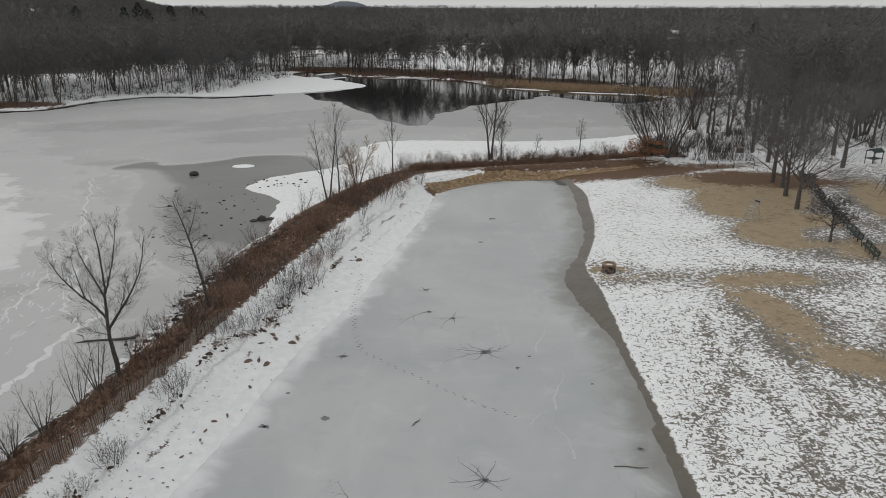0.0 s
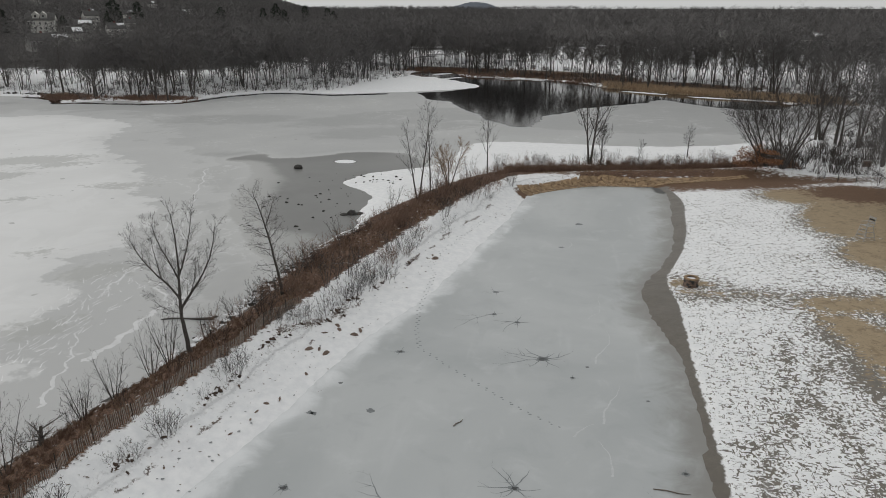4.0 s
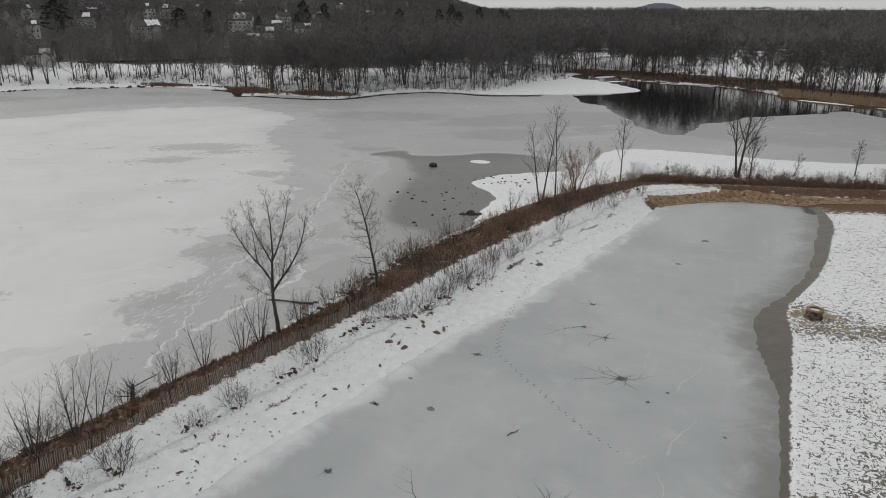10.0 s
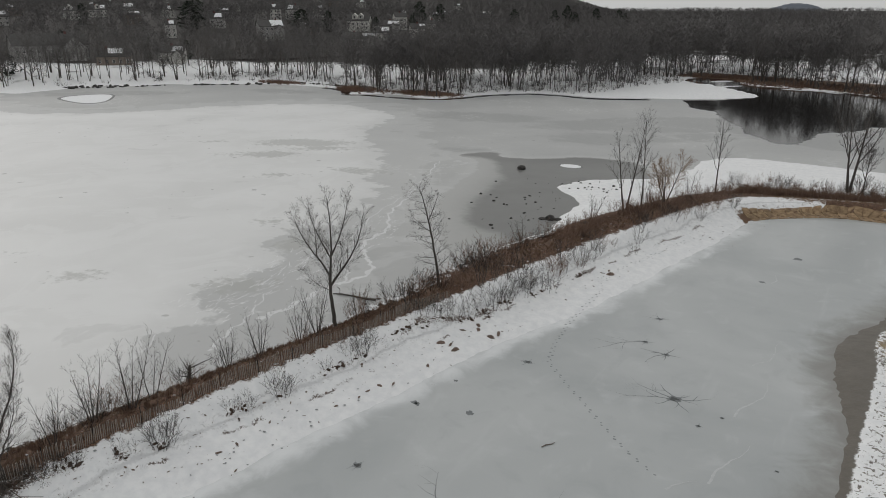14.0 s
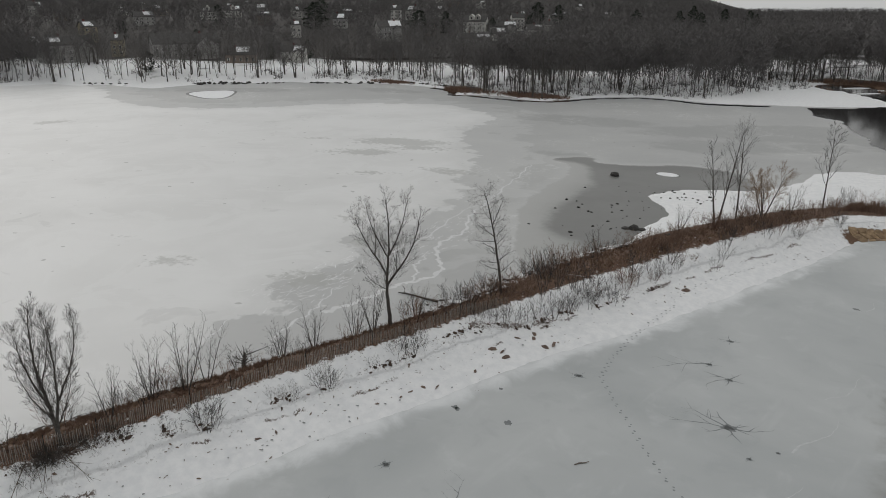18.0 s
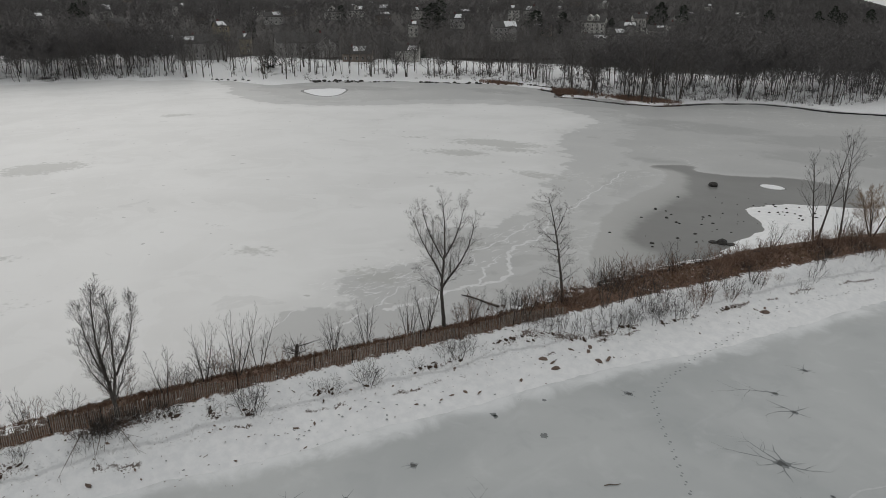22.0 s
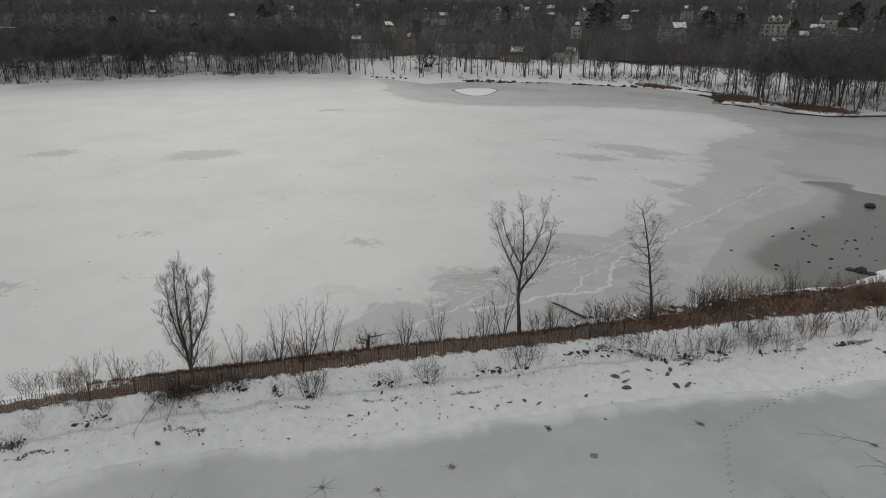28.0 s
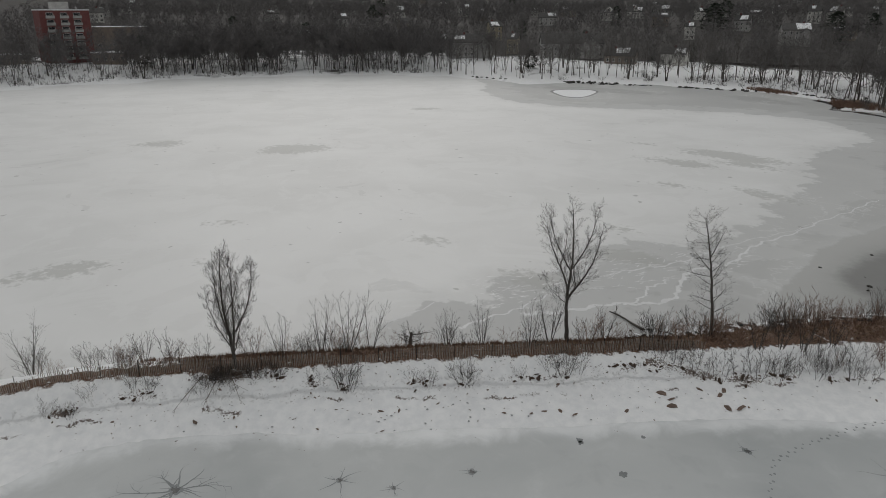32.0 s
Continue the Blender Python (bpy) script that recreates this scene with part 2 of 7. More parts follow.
def wave_noise(px, py, size, seed):
    """Cheap smooth noise, about -1 to 1."""
    rng = np.random.RandomState(seed)
    out = np.zeros(np.shape(px))
    for k in range(6):
        a, ph = rng.uniform(0, math.tau), rng.uniform(0, math.tau)
        f = math.tau / size * rng.uniform(0.6, 2.2)
        out = out + np.sin(f * (px * math.cos(a) + py * math.sin(a)) + ph + 1.3 * np.sin(f * 0.6 * (py * math.cos(a) - px * math.sin(a)) + k))
    return out / 4.2


def fields(px, py):
    """Distances to the shores and the dike for many places at once."""
    d_lake = -poly_distance(px, py, LAKE_S) + 0.5 * wave_noise(px, py, 7, 3)
    d_pond = -poly_distance(px, py, POND_S) + 0.25 * wave_noise(px, py, 5, 4) + 0.2 * wave_noise(px, py, 1.9, 14)
    return d_lake, d_pond, side_distance(px, py, AXIS_S)


def hill(px, py):
    """The country round the lake: low to the north, a town's hillside to the west."""
    far = np.hypot(px + 60, py - 80)
    west = smooth_step(-px - 0.35 * py, 20, 330)
    rise = 0.5 + 0.5 * west
    h = smooth_step(far, 200, 620) * (5 + 16 * west) + smooth_step(far, 600, 1500) * (8 + 40 * west) + smooth_step(far, 1500, 3200) * 14 * rise
    h = h + smooth_step(far, 350, 900) * (2.5 * wave_noise(px, py, 420, 8) + 1.0 * wave_noise(px, py, 130, 9))
    return h


def ground_height(px, py):
    px, py = np.asarray(px, float), np.asarray(py, float)
    d_lake, d_pond, side = fields(px, py)
    d = np.minimum(d_lake, d_pond)
    land = np.where(d > 0, 0.32 * smooth_step(d, 0, 1.6) + 0.25 * smooth_step(d, 4, 40), np.maximum(d * 0.35, -1.6))
    east = smooth_step(px, 8, 16) * (1 - smooth_step(py, 118, 126))
    north = smooth_step(py, 62, 84) * (1 - smooth_step(px, -4, 6))
    lake_end = -5.4 - 3.4 * north
    fall = np.where(side < 0.4, smooth_step(side, lake_end, 0.8) ** 0.85 * 2.05, np.interp(side, [0.4, 1.2, 2.2, 2.9, 3.9, 5.4, 7.8], [2.05, 2.1, 2.05, 1.7, 0.9, 0.34, 0.0]))
    dike = fall * smooth_step(d, 0.1, 2.2 + 1.5 * north)
    low = smooth_step(py, 92, 116)
    dike = dike * (1 - 0.34 * low)
    dike = dike * (1 - smooth_step(px, 34, 52))
    wall = smooth_step(py - 0.27 * px, 108, 112) * smooth_step(px, -4, 0) * (1 - smooth_step(px, 38, 44))
    land = land + dike - 0.2 * dike * wall
    beach = east * np.clip(d_pond - 1.5, 0, 60) * 0.032
    rest = (1 - east) * smooth_step(d_lake, 6, 60) * smooth_step(np.hypot(px, py - 60), 70, 120) * 1.5
    bumps = 0.05 * wave_noise(px, py, 2.3, 5) * smooth_step(d, 0.3, 1.5) * (1 - smooth_step(np.hypot(px, py - 60), 130, 200))
    return land + beach + rest + bumps + hill(px, py) * smooth_step(d, 5, 60)


def ground_at(x, y):
    return float(ground_height(np.array([x]), np.array([y]))[0])


def steps_out(start, end, first, grow, most):
    out, v, s = [], start, first
    while abs(v) < abs(end):
        s = min(s * grow, most)
        v += math.copysign(s, end)
        out.append(v)
    return out


def grid_object(name, xs, ys, height, keep=None):
    X, Y = np.meshgrid(np.array(xs), np.array(ys))
    Z = height(X, Y)
    nx, ny = len(xs), len(ys)
    co = np.stack([X, Y, Z], -1).reshape(-1, 3)
    i, j = np.meshgrid(np.arange(nx - 1), np.arange(ny - 1))
    a = (j * nx + i).ravel()
    quads = np.stack([a, a + 1, a + 1 + nx, a + nx], -1)
    if keep is not None:
        cx, cy = (X[:-1, :-1] + X[1:, 1:]) / 2, (Y[:-1, :-1] + Y[1:, 1:]) / 2
        quads = quads[keep(cx, cy).ravel()]
        used = np.unique(quads)
        remap = np.zeros(len(co), int)
        remap[used] = np.arange(len(used))
        co, quads = co[used], remap[quads]
    me = bpy.data.meshes.new(name)
    me.vertices.add(len(co))
    me.vertices.foreach_set("co", co.ravel())
    me.loops.add(quads.size)
    me.loops.foreach_set("vertex_index", quads.ravel())
    me.polygons.add(len(quads))
    me.polygons.foreach_set("loop_start", np.arange(0, quads.size, 4))
    me.polygons.foreach_set("use_smooth", np.ones(len(quads), bool))
    me.update(calc_edges=True)
    return new(name, me), co


def put_field(ob, name, values):
    a = ob.data.attributes.new(name, "FLOAT", "POINT")
    a.data.foreach_set("value", np.asarray(values, np.float32))


def blobs(px, py, spots):
    """Positive inside any of a few turned ellipses (x, y, half length, half width, turn)."""
    out = np.full(px.shape, -1e3)
    for x, y, a, b, turn in spots:
        c, s = math.cos(radians(turn)), math.sin(radians(turn))
        u, v = (px - x) * c + (py - y) * s, (py - y) * c - (px - x) * s
        out = np.maximum(out, (1 - np.sqrt((u / a) ** 2 + (v / b) ** 2)) * min(a, b))
    return out


# ---- the ground: one sheet to the horizon ----
BASE = rounded([(-0.9, 108.6), (-0.1, 110.2), (3.3, 113.2), (8.2, 116.8), (12.6, 117.6), (17, 117.7), (22.5, 118.9), (29.8, 121.7), (35, 124.2)], False)
xs = steps_out(-64, -3600, 0.62, 1.075, 90)[::-1] + list(np.arange(-64, 66, 0.72)) + steps_out(66, 3600, 0.62, 1.085, 90)
ys = steps_out(-8, -900, 0.8, 1.12, 80)[::-1] + list(np.arange(-8, 164, 0.72)) + steps_out(164, 4200, 0.7, 1.045, 90)
ground, gco = grid_object("ground", xs, ys, ground_height)
tagged(ground, "snow-covered winter ground with bare sand, leaf litter and brown banks", "ground", kind="structure")
gx, gy = gco[:, 0], gco[:, 1]
g_lake, g_pond, g_side = fields(gx, gy)
near_dike = np.where(gx > 30, -50, 0)
brush = np.minimum(np.minimum(2.0 - 2.2 * smooth_step(gy, 92, 114) - g_side, g_lake + 1.2), 8.5 + g_side)
south = 1 - smooth_step(gy, 13, 20)
brush = brush * (1 - south) + south * np.minimum(brush, 1.0 - np.abs(g_side - 1.3))
brush = np.where((gy > 116) & (gx > 7), np.minimum(np.minimum(np.minimum(-g_side + 3.6, 5.0 + g_side), g_lake), np.abs(g_side + 0.2) - 0.45), brush)
put_field(ground, "brush", np.clip(brush + near_dike, -20, 20))
put_field(ground, "mud", np.clip(-poly_distance(gx, gy, rounded(BEACH_LINE)), -20, 20) * np.where((gx > 12) & (gy < 117.5), 1, 0) - np.where((gx > 12) & (gy < 117.5), 0, 20))
SAND = [(46, 102, 14, 8.5, 65), (45.5, 85, 9, 7.5, 20), (54, 76.5, 10, 4, 0), (33.5, 68.5, 6, 2.4, 0), (31.3, 60, 2.6, 7, 8), (34.5, 50, 6, 2.4, -40), (42, 44, 6, 3, -20), (17.6, 73.2, 2.2, 1.2, 0),
        (19.5, 70.4, 1.8, 0.6, 0), (41, 112, 7, 5, 0), (63, 97, 14, 4, 75), (23.5, 70.2, 3, 0.5, 5)]
put_field(ground, "sand", np.clip(np.minimum(blobs(gx, gy, SAND), -blobs(gx, gy, [(48, 83.2, 3.6, 2.2, 30), (53, 84, 2, 7, -10), (57, 100, 2, 7, -10)])), -20, 20))
PATHS = [[(25.7, 55.4), (23.3, 50.4), (21.0, 46.7), (18.3, 43.7), (16.6, 43.0)], [(20.8, 46.2), (18.7, 41.9), (17.4, 37.5)], [(23.5, 50.5), (24.2, 46.9), (24.3, 41.6), (23.6, 37.2)],
         [(28.8, 55.2), (28.3, 51.1), (27.9, 46.6), (28.4, 42.7)], [(24.1, 60.2), (23.3, 55.7), (22.2, 51.6)], [(29.1, 45.7), (25.1, 40.2), (22.6, 37.3), (23.8, 35.6)]]
trod = np.minimum.reduce([poly_distance(gx, gy, line, False) for line in PATHS])
put_field(ground, "trail", 1 - smooth_step(trod, 0.15, 1.0))
put_field(ground, "side", np.clip(np.where(gy < 118, g_side - 1.5 * (1 - smooth_step(gy, 92, 114)), 20), -20, 20))
EARTH = [(-25.9, 19.4, 3.6, 0.9, 84), (-25.0, 22.6, 1.0, 0.5, 80), (-24.0, 25.2, 0.7, 0.35, 75), (-23.1, 27.7, 0.7, 0.4, 75), (-22.3, 33.6, 1.2, 0.45, 75), (-21.5, 36.6, 0.6, 0.35, 75), (-20.5, 43.0, 3.0, 0.22, 79),
         (-19.8, 49.2, 1.8, 0.22, 75), (-19.4, 52.2, 1.6, 0.6, 70), (-17.9, 55.2, 2.4, 0.6, 62), (-16.6, 58.6, 2.0, 0.6, 75), (-16.2, 61.6, 1.6, 0.4, 75), (-25.8, 12.6, 1.6, 0.5, 85), (-25.5, 7.5, 1.4, 0.6, 100), (-14.9, 65.4, 1.0, 0.3, 75),
         (-13.2, 73, 2.0, 0.3, 75)]
put_field(ground, "earth", np.clip(blobs(gx - 1.0, gy, [(x, y, a * 0.8, b * 0.65, t) for x, y, a, b, t in EARTH]), -5, 5))
put_field(ground, "lakeside", np.clip(g_lake, -20, 20))
# Along BASE this field darkens the ground in the gaps between the stones.
put_field(ground, "litter", np.clip(np.maximum((2.3 - poly_distance(gx, gy, BASE, False)) * 3, blobs(gx, gy, [(35, 121, 22, 5, 12), (52, 112, 13, 6, -20), (17, 122.6, 15, 2.4, 12), (30, 124.5, 12, 3.5, 14), (-45, 332, 34, 14, -25), (0, 312, 36, 14, -25), (40, 280, 30, 9, -22), (-160, 214, 13, 7, -25), (-128, 213, 12, 6, 15), (-185, 310, 28, 8, -40)])), -20, 20))
put_field(ground, "flecks", smooth_step(gx, 13, 17.5) * (1 - smooth_step(gy, 118, 130)) * (0.55 + 0.45 * smooth_step(gx - 0.5 * gy, -25, 15)))
gd = np.hypot(gx + 60, gy - 80)
POINT = [(-86, 224), (-62, 228), (-24, 258), (-38, 290), (-58, 318), (-64, 300), (-70, 268), (-78, 246)]
point = -poly_distance(gx, gy, POINT)
put_field(ground, "woods", smooth_step(gd, 300, 520) * 0.8 + 0.7 * smooth_step(gd, 480, 640) + 0.3 * smooth_step(gd, 170, 260) * (point > 0) * (1 - 0.6 * (gx > -5)) * (1 - 0.7 * (blobs(gx, gy, [(-262, 205, 60, 26, 128), (-318, 120, 60, 22, 110), (-205, 235, 30, 14, 170)]) > -4))
          + 0.65 * smooth_step(g_lake, 70, 105) * (gx < -120) * (gd < 520))


def ground_material():
    m, nt, b = blank("winter_ground")
    n_big = noisen(nt, 0.25, 5, 0.6)
    n_mid = noisen(nt, 1.4, 5, 0.6)
    n_fine = noisen(nt, 7, 4, 0.6)
    snow = mixc(nt, ramp_fac(nt, n_mid, 0.3, 0.7), (0.79, 0.8, 0.812), (0.88, 0.885, 0.89))
    # dead leaves, grass blades and trodden marks that pierce the thin snow of the beach
    v1 = noisen(nt, 1.0, 3, 0.55, coords(nt, (2.1, 4.2, 3), 24), 0.8)
    v2 = noisen(nt, 1.0, 3, 0.55, coords(nt, (4.2, 2.0, 3), -18), 0.8)
    big = noisen(nt, 0.13, 3, 0.5)
    thr = mathn(nt, "ADD", mathn(nt, "ADD", mathn(nt, "MULTIPLY", attr(nt, "flecks"), 0.163), mathn(nt, "MULTIPLY", ramp_fac(nt, attr(nt, "sand"), -3.5, 1.0), 0.13)), mathn(nt, "MULTIPLY", mathn(nt, "SUBTRACT", big, 0.5), 0.14))
    thr = mathn(nt, "ADD", thr, mathn(nt, "MULTIPLY", attr(nt, "trail"), 0.075))
    f = mathn(nt, "MAXIMUM", v1, v2)
    fleck = ramp_fac(nt, mathn(nt, "ADD", mathn(nt, "SUBTRACT", f, 0.722), thr), -0.004, 0.016)
    fleck = mathn(nt, "MULTIPLY", fleck, ramp_fac(nt, attr(nt, "flecks"), 0.05, 0.3))
    soil = mixc(nt, n_mid, (0.085, 0.074, 0.06), (0.17, 0.145, 0.112))
    col = mixc(nt, mathn(nt, "MULTIPLY", fleck, 0.92), snow, soil)
    # the trodden path along the crest, and earth that shows at the broken edge of the snow
    path = mathn(nt, "SUBTRACT", ramp_fac(nt, attr(nt, "side"), 1.7, 2.1), ramp_fac(nt, attr(nt, "side"), 2.6, 3.4))
    tread = noisen(nt, 2.2, 4, 0.7, None, 0.6)
    col = mixc(nt, mathn(nt, "MULTIPLY", mathn(nt, "MULTIPLY", path, ramp_fac(nt, tread, 0.5, 0.66)), 0.55), col, (0.42, 0.42, 0.42))
    # The rut is a grey line in the colour only, without relief.
    for off, deep in ((2.5, 0.35),):
        rut = mathn(nt, "ABSOLUTE", mathn(nt, "ADD", mathn(nt, "SUBTRACT", attr(nt, "side"), off), mathn(nt, "MULTIPLY", mathn(nt, "SUBTRACT", n_big, 0.5), 1.6)))
        rut = mathn(nt, "SUBTRACT", 1.0, ramp_fac(nt, mathn(nt, "ADD", rut, mathn(nt, "MULTIPLY", mathn(nt, "SUBTRACT", tread, 0.5), 0.5)), 0.02, 0.2))
        col = mixc(nt, mathn(nt, "MULTIPLY", rut, deep), col, (0.36, 0.365, 0.375))
    # Shade of shallow hollows in the snow, put into its colour.
    dent_shade = ramp_fac(nt, noisen(nt, 0.9, 3, 0.5, coords(nt, (1.2, 0.8, 1), 20)), 0.63, 0.72)
    col = mixc(nt, mathn(nt, "MULTIPLY", dent_shade, 0.1), col, (0.5, 0.51, 0.53))
    earth_c = mixc(nt, n_fine, (0.05, 0.035, 0.027), (0.14, 0.09, 0.065))
    f_earth = ramp_fac(nt, mathn(nt, "ADD", attr(nt, "earth"), mathn(nt, "MULTIPLY", mathn(nt, "SUBTRACT", n_fine, 0.5), 1.5)), -0.02, 0.16)
    # the broken edge where the snow has slid off the slope
    # The dark line is earth and the undercut's painted shadow in one.
    slip = mathn(nt, "ABSOLUTE", mathn(nt, "ADD", mathn(nt, "SUBTRACT", attr(nt, "side"), 3.5), mathn(nt, "MULTIPLY", mathn(nt, "SUBTRACT", n_big, 0.5), 3.0)))
    slip = mathn(nt, "SUBTRACT", 1.0, ramp_fac(nt, mathn(nt, "ADD", slip, mathn(nt, "MULTIPLY", mathn(nt, "SUBTRACT", n_fine, 0.5), 1.0)), 0.02, 0.16))
    slip = mathn(nt, "MULTIPLY", slip, ramp_fac(nt, noisen(nt, 0.33, 3, 0.6), 0.5, 0.56))
    f_earth = mathn(nt, "MAXIMUM", f_earth, slip)
    col = mixc(nt, mathn(nt, "MULTIPLY", f_earth, 0.9), col, earth_c)
    # bare sand with scattered litter
    sand = mixc(nt, n_mid, (0.27, 0.208, 0.135), (0.42, 0.335, 0.225))
    sand = mixc(nt, mathn(nt, "MULTIPLY", ramp_fac(nt, n_fine, 0.56, 0.7), 0.7), sand, (0.1, 0.07, 0.045))
    sand = mixc(nt, mathn(nt, "MULTIPLY", ramp_fac(nt, noisen(nt, 0.7, 5, 0.7, None, 0.8), 0.5, 0.64), 0.5), sand, (0.16, 0.122, 0.08))
    edge = mathn(nt, "ADD", mathn(nt, "MULTIPLY", mathn(nt, "SUBTRACT", n_mid, 0.5), 3.0), mathn(nt, "MULTIPLY", mathn(nt, "SUBTRACT", v1, 0.5), 5.0))
    edge = mathn(nt, "ADD", edge, mathn(nt, "MULTIPLY", mathn(nt, "SUBTRACT", n_big, 0.5), 4.0))
    f_sand = ramp_fac(nt, mathn(nt, "ADD", attr(nt, "sand"), edge), 0.0, 0.5)
    col = mixc(nt, f_sand, col, sand)
    litter = mixc(nt, n_fine, (0.085, 0.05, 0.032), (0.2, 0.125, 0.08))
    f_lit = ramp_fac(nt, mathn(nt, "ADD", attr(nt, "litter"), mathn(nt, "MULTIPLY", edge, 1.5)), -0.4, 1.0)
    col = mixc(nt, f_lit, col, litter)
    # the brown, brush-grown bank of the dike
    bank = mixc(nt, ramp_fac(nt, n_fine, 0.3, 0.7), (0.034, 0.024, 0.018), (0.19, 0.108, 0.07))
    bank = mixc(nt, ramp_fac(nt, n_mid, 0.62, 0.7), bank, (0.62, 0.62, 0.63))
    wet = mathn(nt, "SUBTRACT", 1.0, ramp_fac(nt, mathn(nt, "ADD", attr(nt, "lakeside"), mathn(nt, "MULTIPLY", mathn(nt, "SUBTRACT", n_mid, 0.5), 1.6)), 0.8, 1.8))
    bank = mixc(nt, wet, bank, mixc(nt, n_fine, (0.03, 0.028, 0.026), (0.08, 0.072, 0.064)))
    wet_snow = mathn(nt, "MULTIPLY", ramp_fac(nt, n_mid, 0.5, 0.55), mathn(nt, "SUBTRACT", 1.0, ramp_fac(nt, attr(nt, "lakeside"), 1.2, 2.4)))
    bank = mixc(nt, wet_snow, bank, (0.68, 0.69, 0.7))
    f_bank = ramp_fac(nt, mathn(nt, "ADD", attr(nt, "brush"), mathn(nt, "MULTIPLY", mathn(nt, "SUBTRACT", n_mid, 0.5), 2.2)), -0.1, 0.25)
    col = mixc(nt, f_bank, col, bank)
    # wet sand between ice and snow
    mud = mixc(nt, n_mid, (0.1, 0.09, 0.077), (0.17, 0.152, 0.128))
    f_mud = ramp_fac(nt, mathn(nt, "ADD", attr(nt, "mud"), mathn(nt, "MULTIPLY", mathn(nt, "SUBTRACT", n_mid, 0.5), 0.8)), -0.05, 0.12)
    col = mixc(nt, f_mud, col, mud)
    # leaf-strewn floor of the woods
    floor_c = mixc(nt, n_mid, (0.04, 0.037, 0.035), (0.075, 0.068, 0.064))
    far_n = noisen(nt, 0.05, 5, 0.6)
    f_wood = ramp_fac(nt, mathn(nt, "ADD", attr(nt, "woods"), mathn(nt, "MULTIPLY", mathn(nt, "SUBTRACT", far_n, 0.5), 1.4)), 0.35, 0.6)
    col = mixc(nt, f_wood, col, floor_c)
    nt.links.new(col, b.inputs["Base Color"])
    nt.links.new(mixf(nt, f_mud, 0.85, 0.35), b.inputs["Roughness"])
    b.inputs["Specular IOR Level"].default_value = 0.25
    hgt = mathn(nt, "ADD", mathn(nt, "MULTIPLY", n_mid, 0.7), mathn(nt, "MULTIPLY", n_fine, 0.3))
    nt.links.new(bump(nt, hgt, 0.45, 0.1), b.inputs["Normal"])
    return m


ground.data.materials.append(ground_material())

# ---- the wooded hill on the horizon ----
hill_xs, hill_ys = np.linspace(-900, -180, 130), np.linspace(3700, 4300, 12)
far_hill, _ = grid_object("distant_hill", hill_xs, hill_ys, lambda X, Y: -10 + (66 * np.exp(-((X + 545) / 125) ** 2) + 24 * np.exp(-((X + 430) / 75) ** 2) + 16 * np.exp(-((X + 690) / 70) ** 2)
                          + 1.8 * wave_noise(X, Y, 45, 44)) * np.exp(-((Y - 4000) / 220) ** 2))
tagged(far_hill, "wooded hill far beyond the lake, distance haze in its blue-grey colour", "hill", kind="structure")
# The blue-grey of distance haze is put into the hill's own colour.
far_hill.data.materials.append(simple("hazed_wooded_hill", (0.085, 0.1, 0.125), (0.125, 0.14, 0.165), 0.03, 0.95, 0.0))

# ---- the ice of the pond and of the lake ----
pond_ice, pco = grid_object("pond_ice", np.arange(-32, 28, 0.9), np.arange(-52, 124, 0.9), lambda X, Y: X * 0 + 0.02,
                            lambda cx, cy: poly_distance(cx, cy, POND) > -4)
tagged(pond_ice, "smooth grey ice of the small swimming pond", "ice", kind="structure")
put_field(pond_ice, "shore", poly_distance(pco[:, 0], pco[:, 1], POND_S))
west_edge = poly_distance(pco[:, 0], pco[:, 1], rounded([(-0.9, 108), (-2.2, 97), (-4.8, 85), (-6.4, 76), (-8.6, 64.5), (-11.8, 56), (-13.2, 49), (-14.5, 42), (-16, 36.5), (-17.2, 30),
                                                           (-18.2, 25), (-20, 19.6), (-21.2, 13), (-20.2, 7.8), (-17.6, 5), (-15, 0), (-14, -50)], False), False)
put_field(pond_ice, "west", west_edge)
put_field(pond_ice, "corner", np.clip(blobs(pco[:, 0], pco[:, 1], [(19.8, 115.6, 2.6, 1.2, 100), (17.6, 117.6, 2.4, 0.7, 10)]), -5, 5))


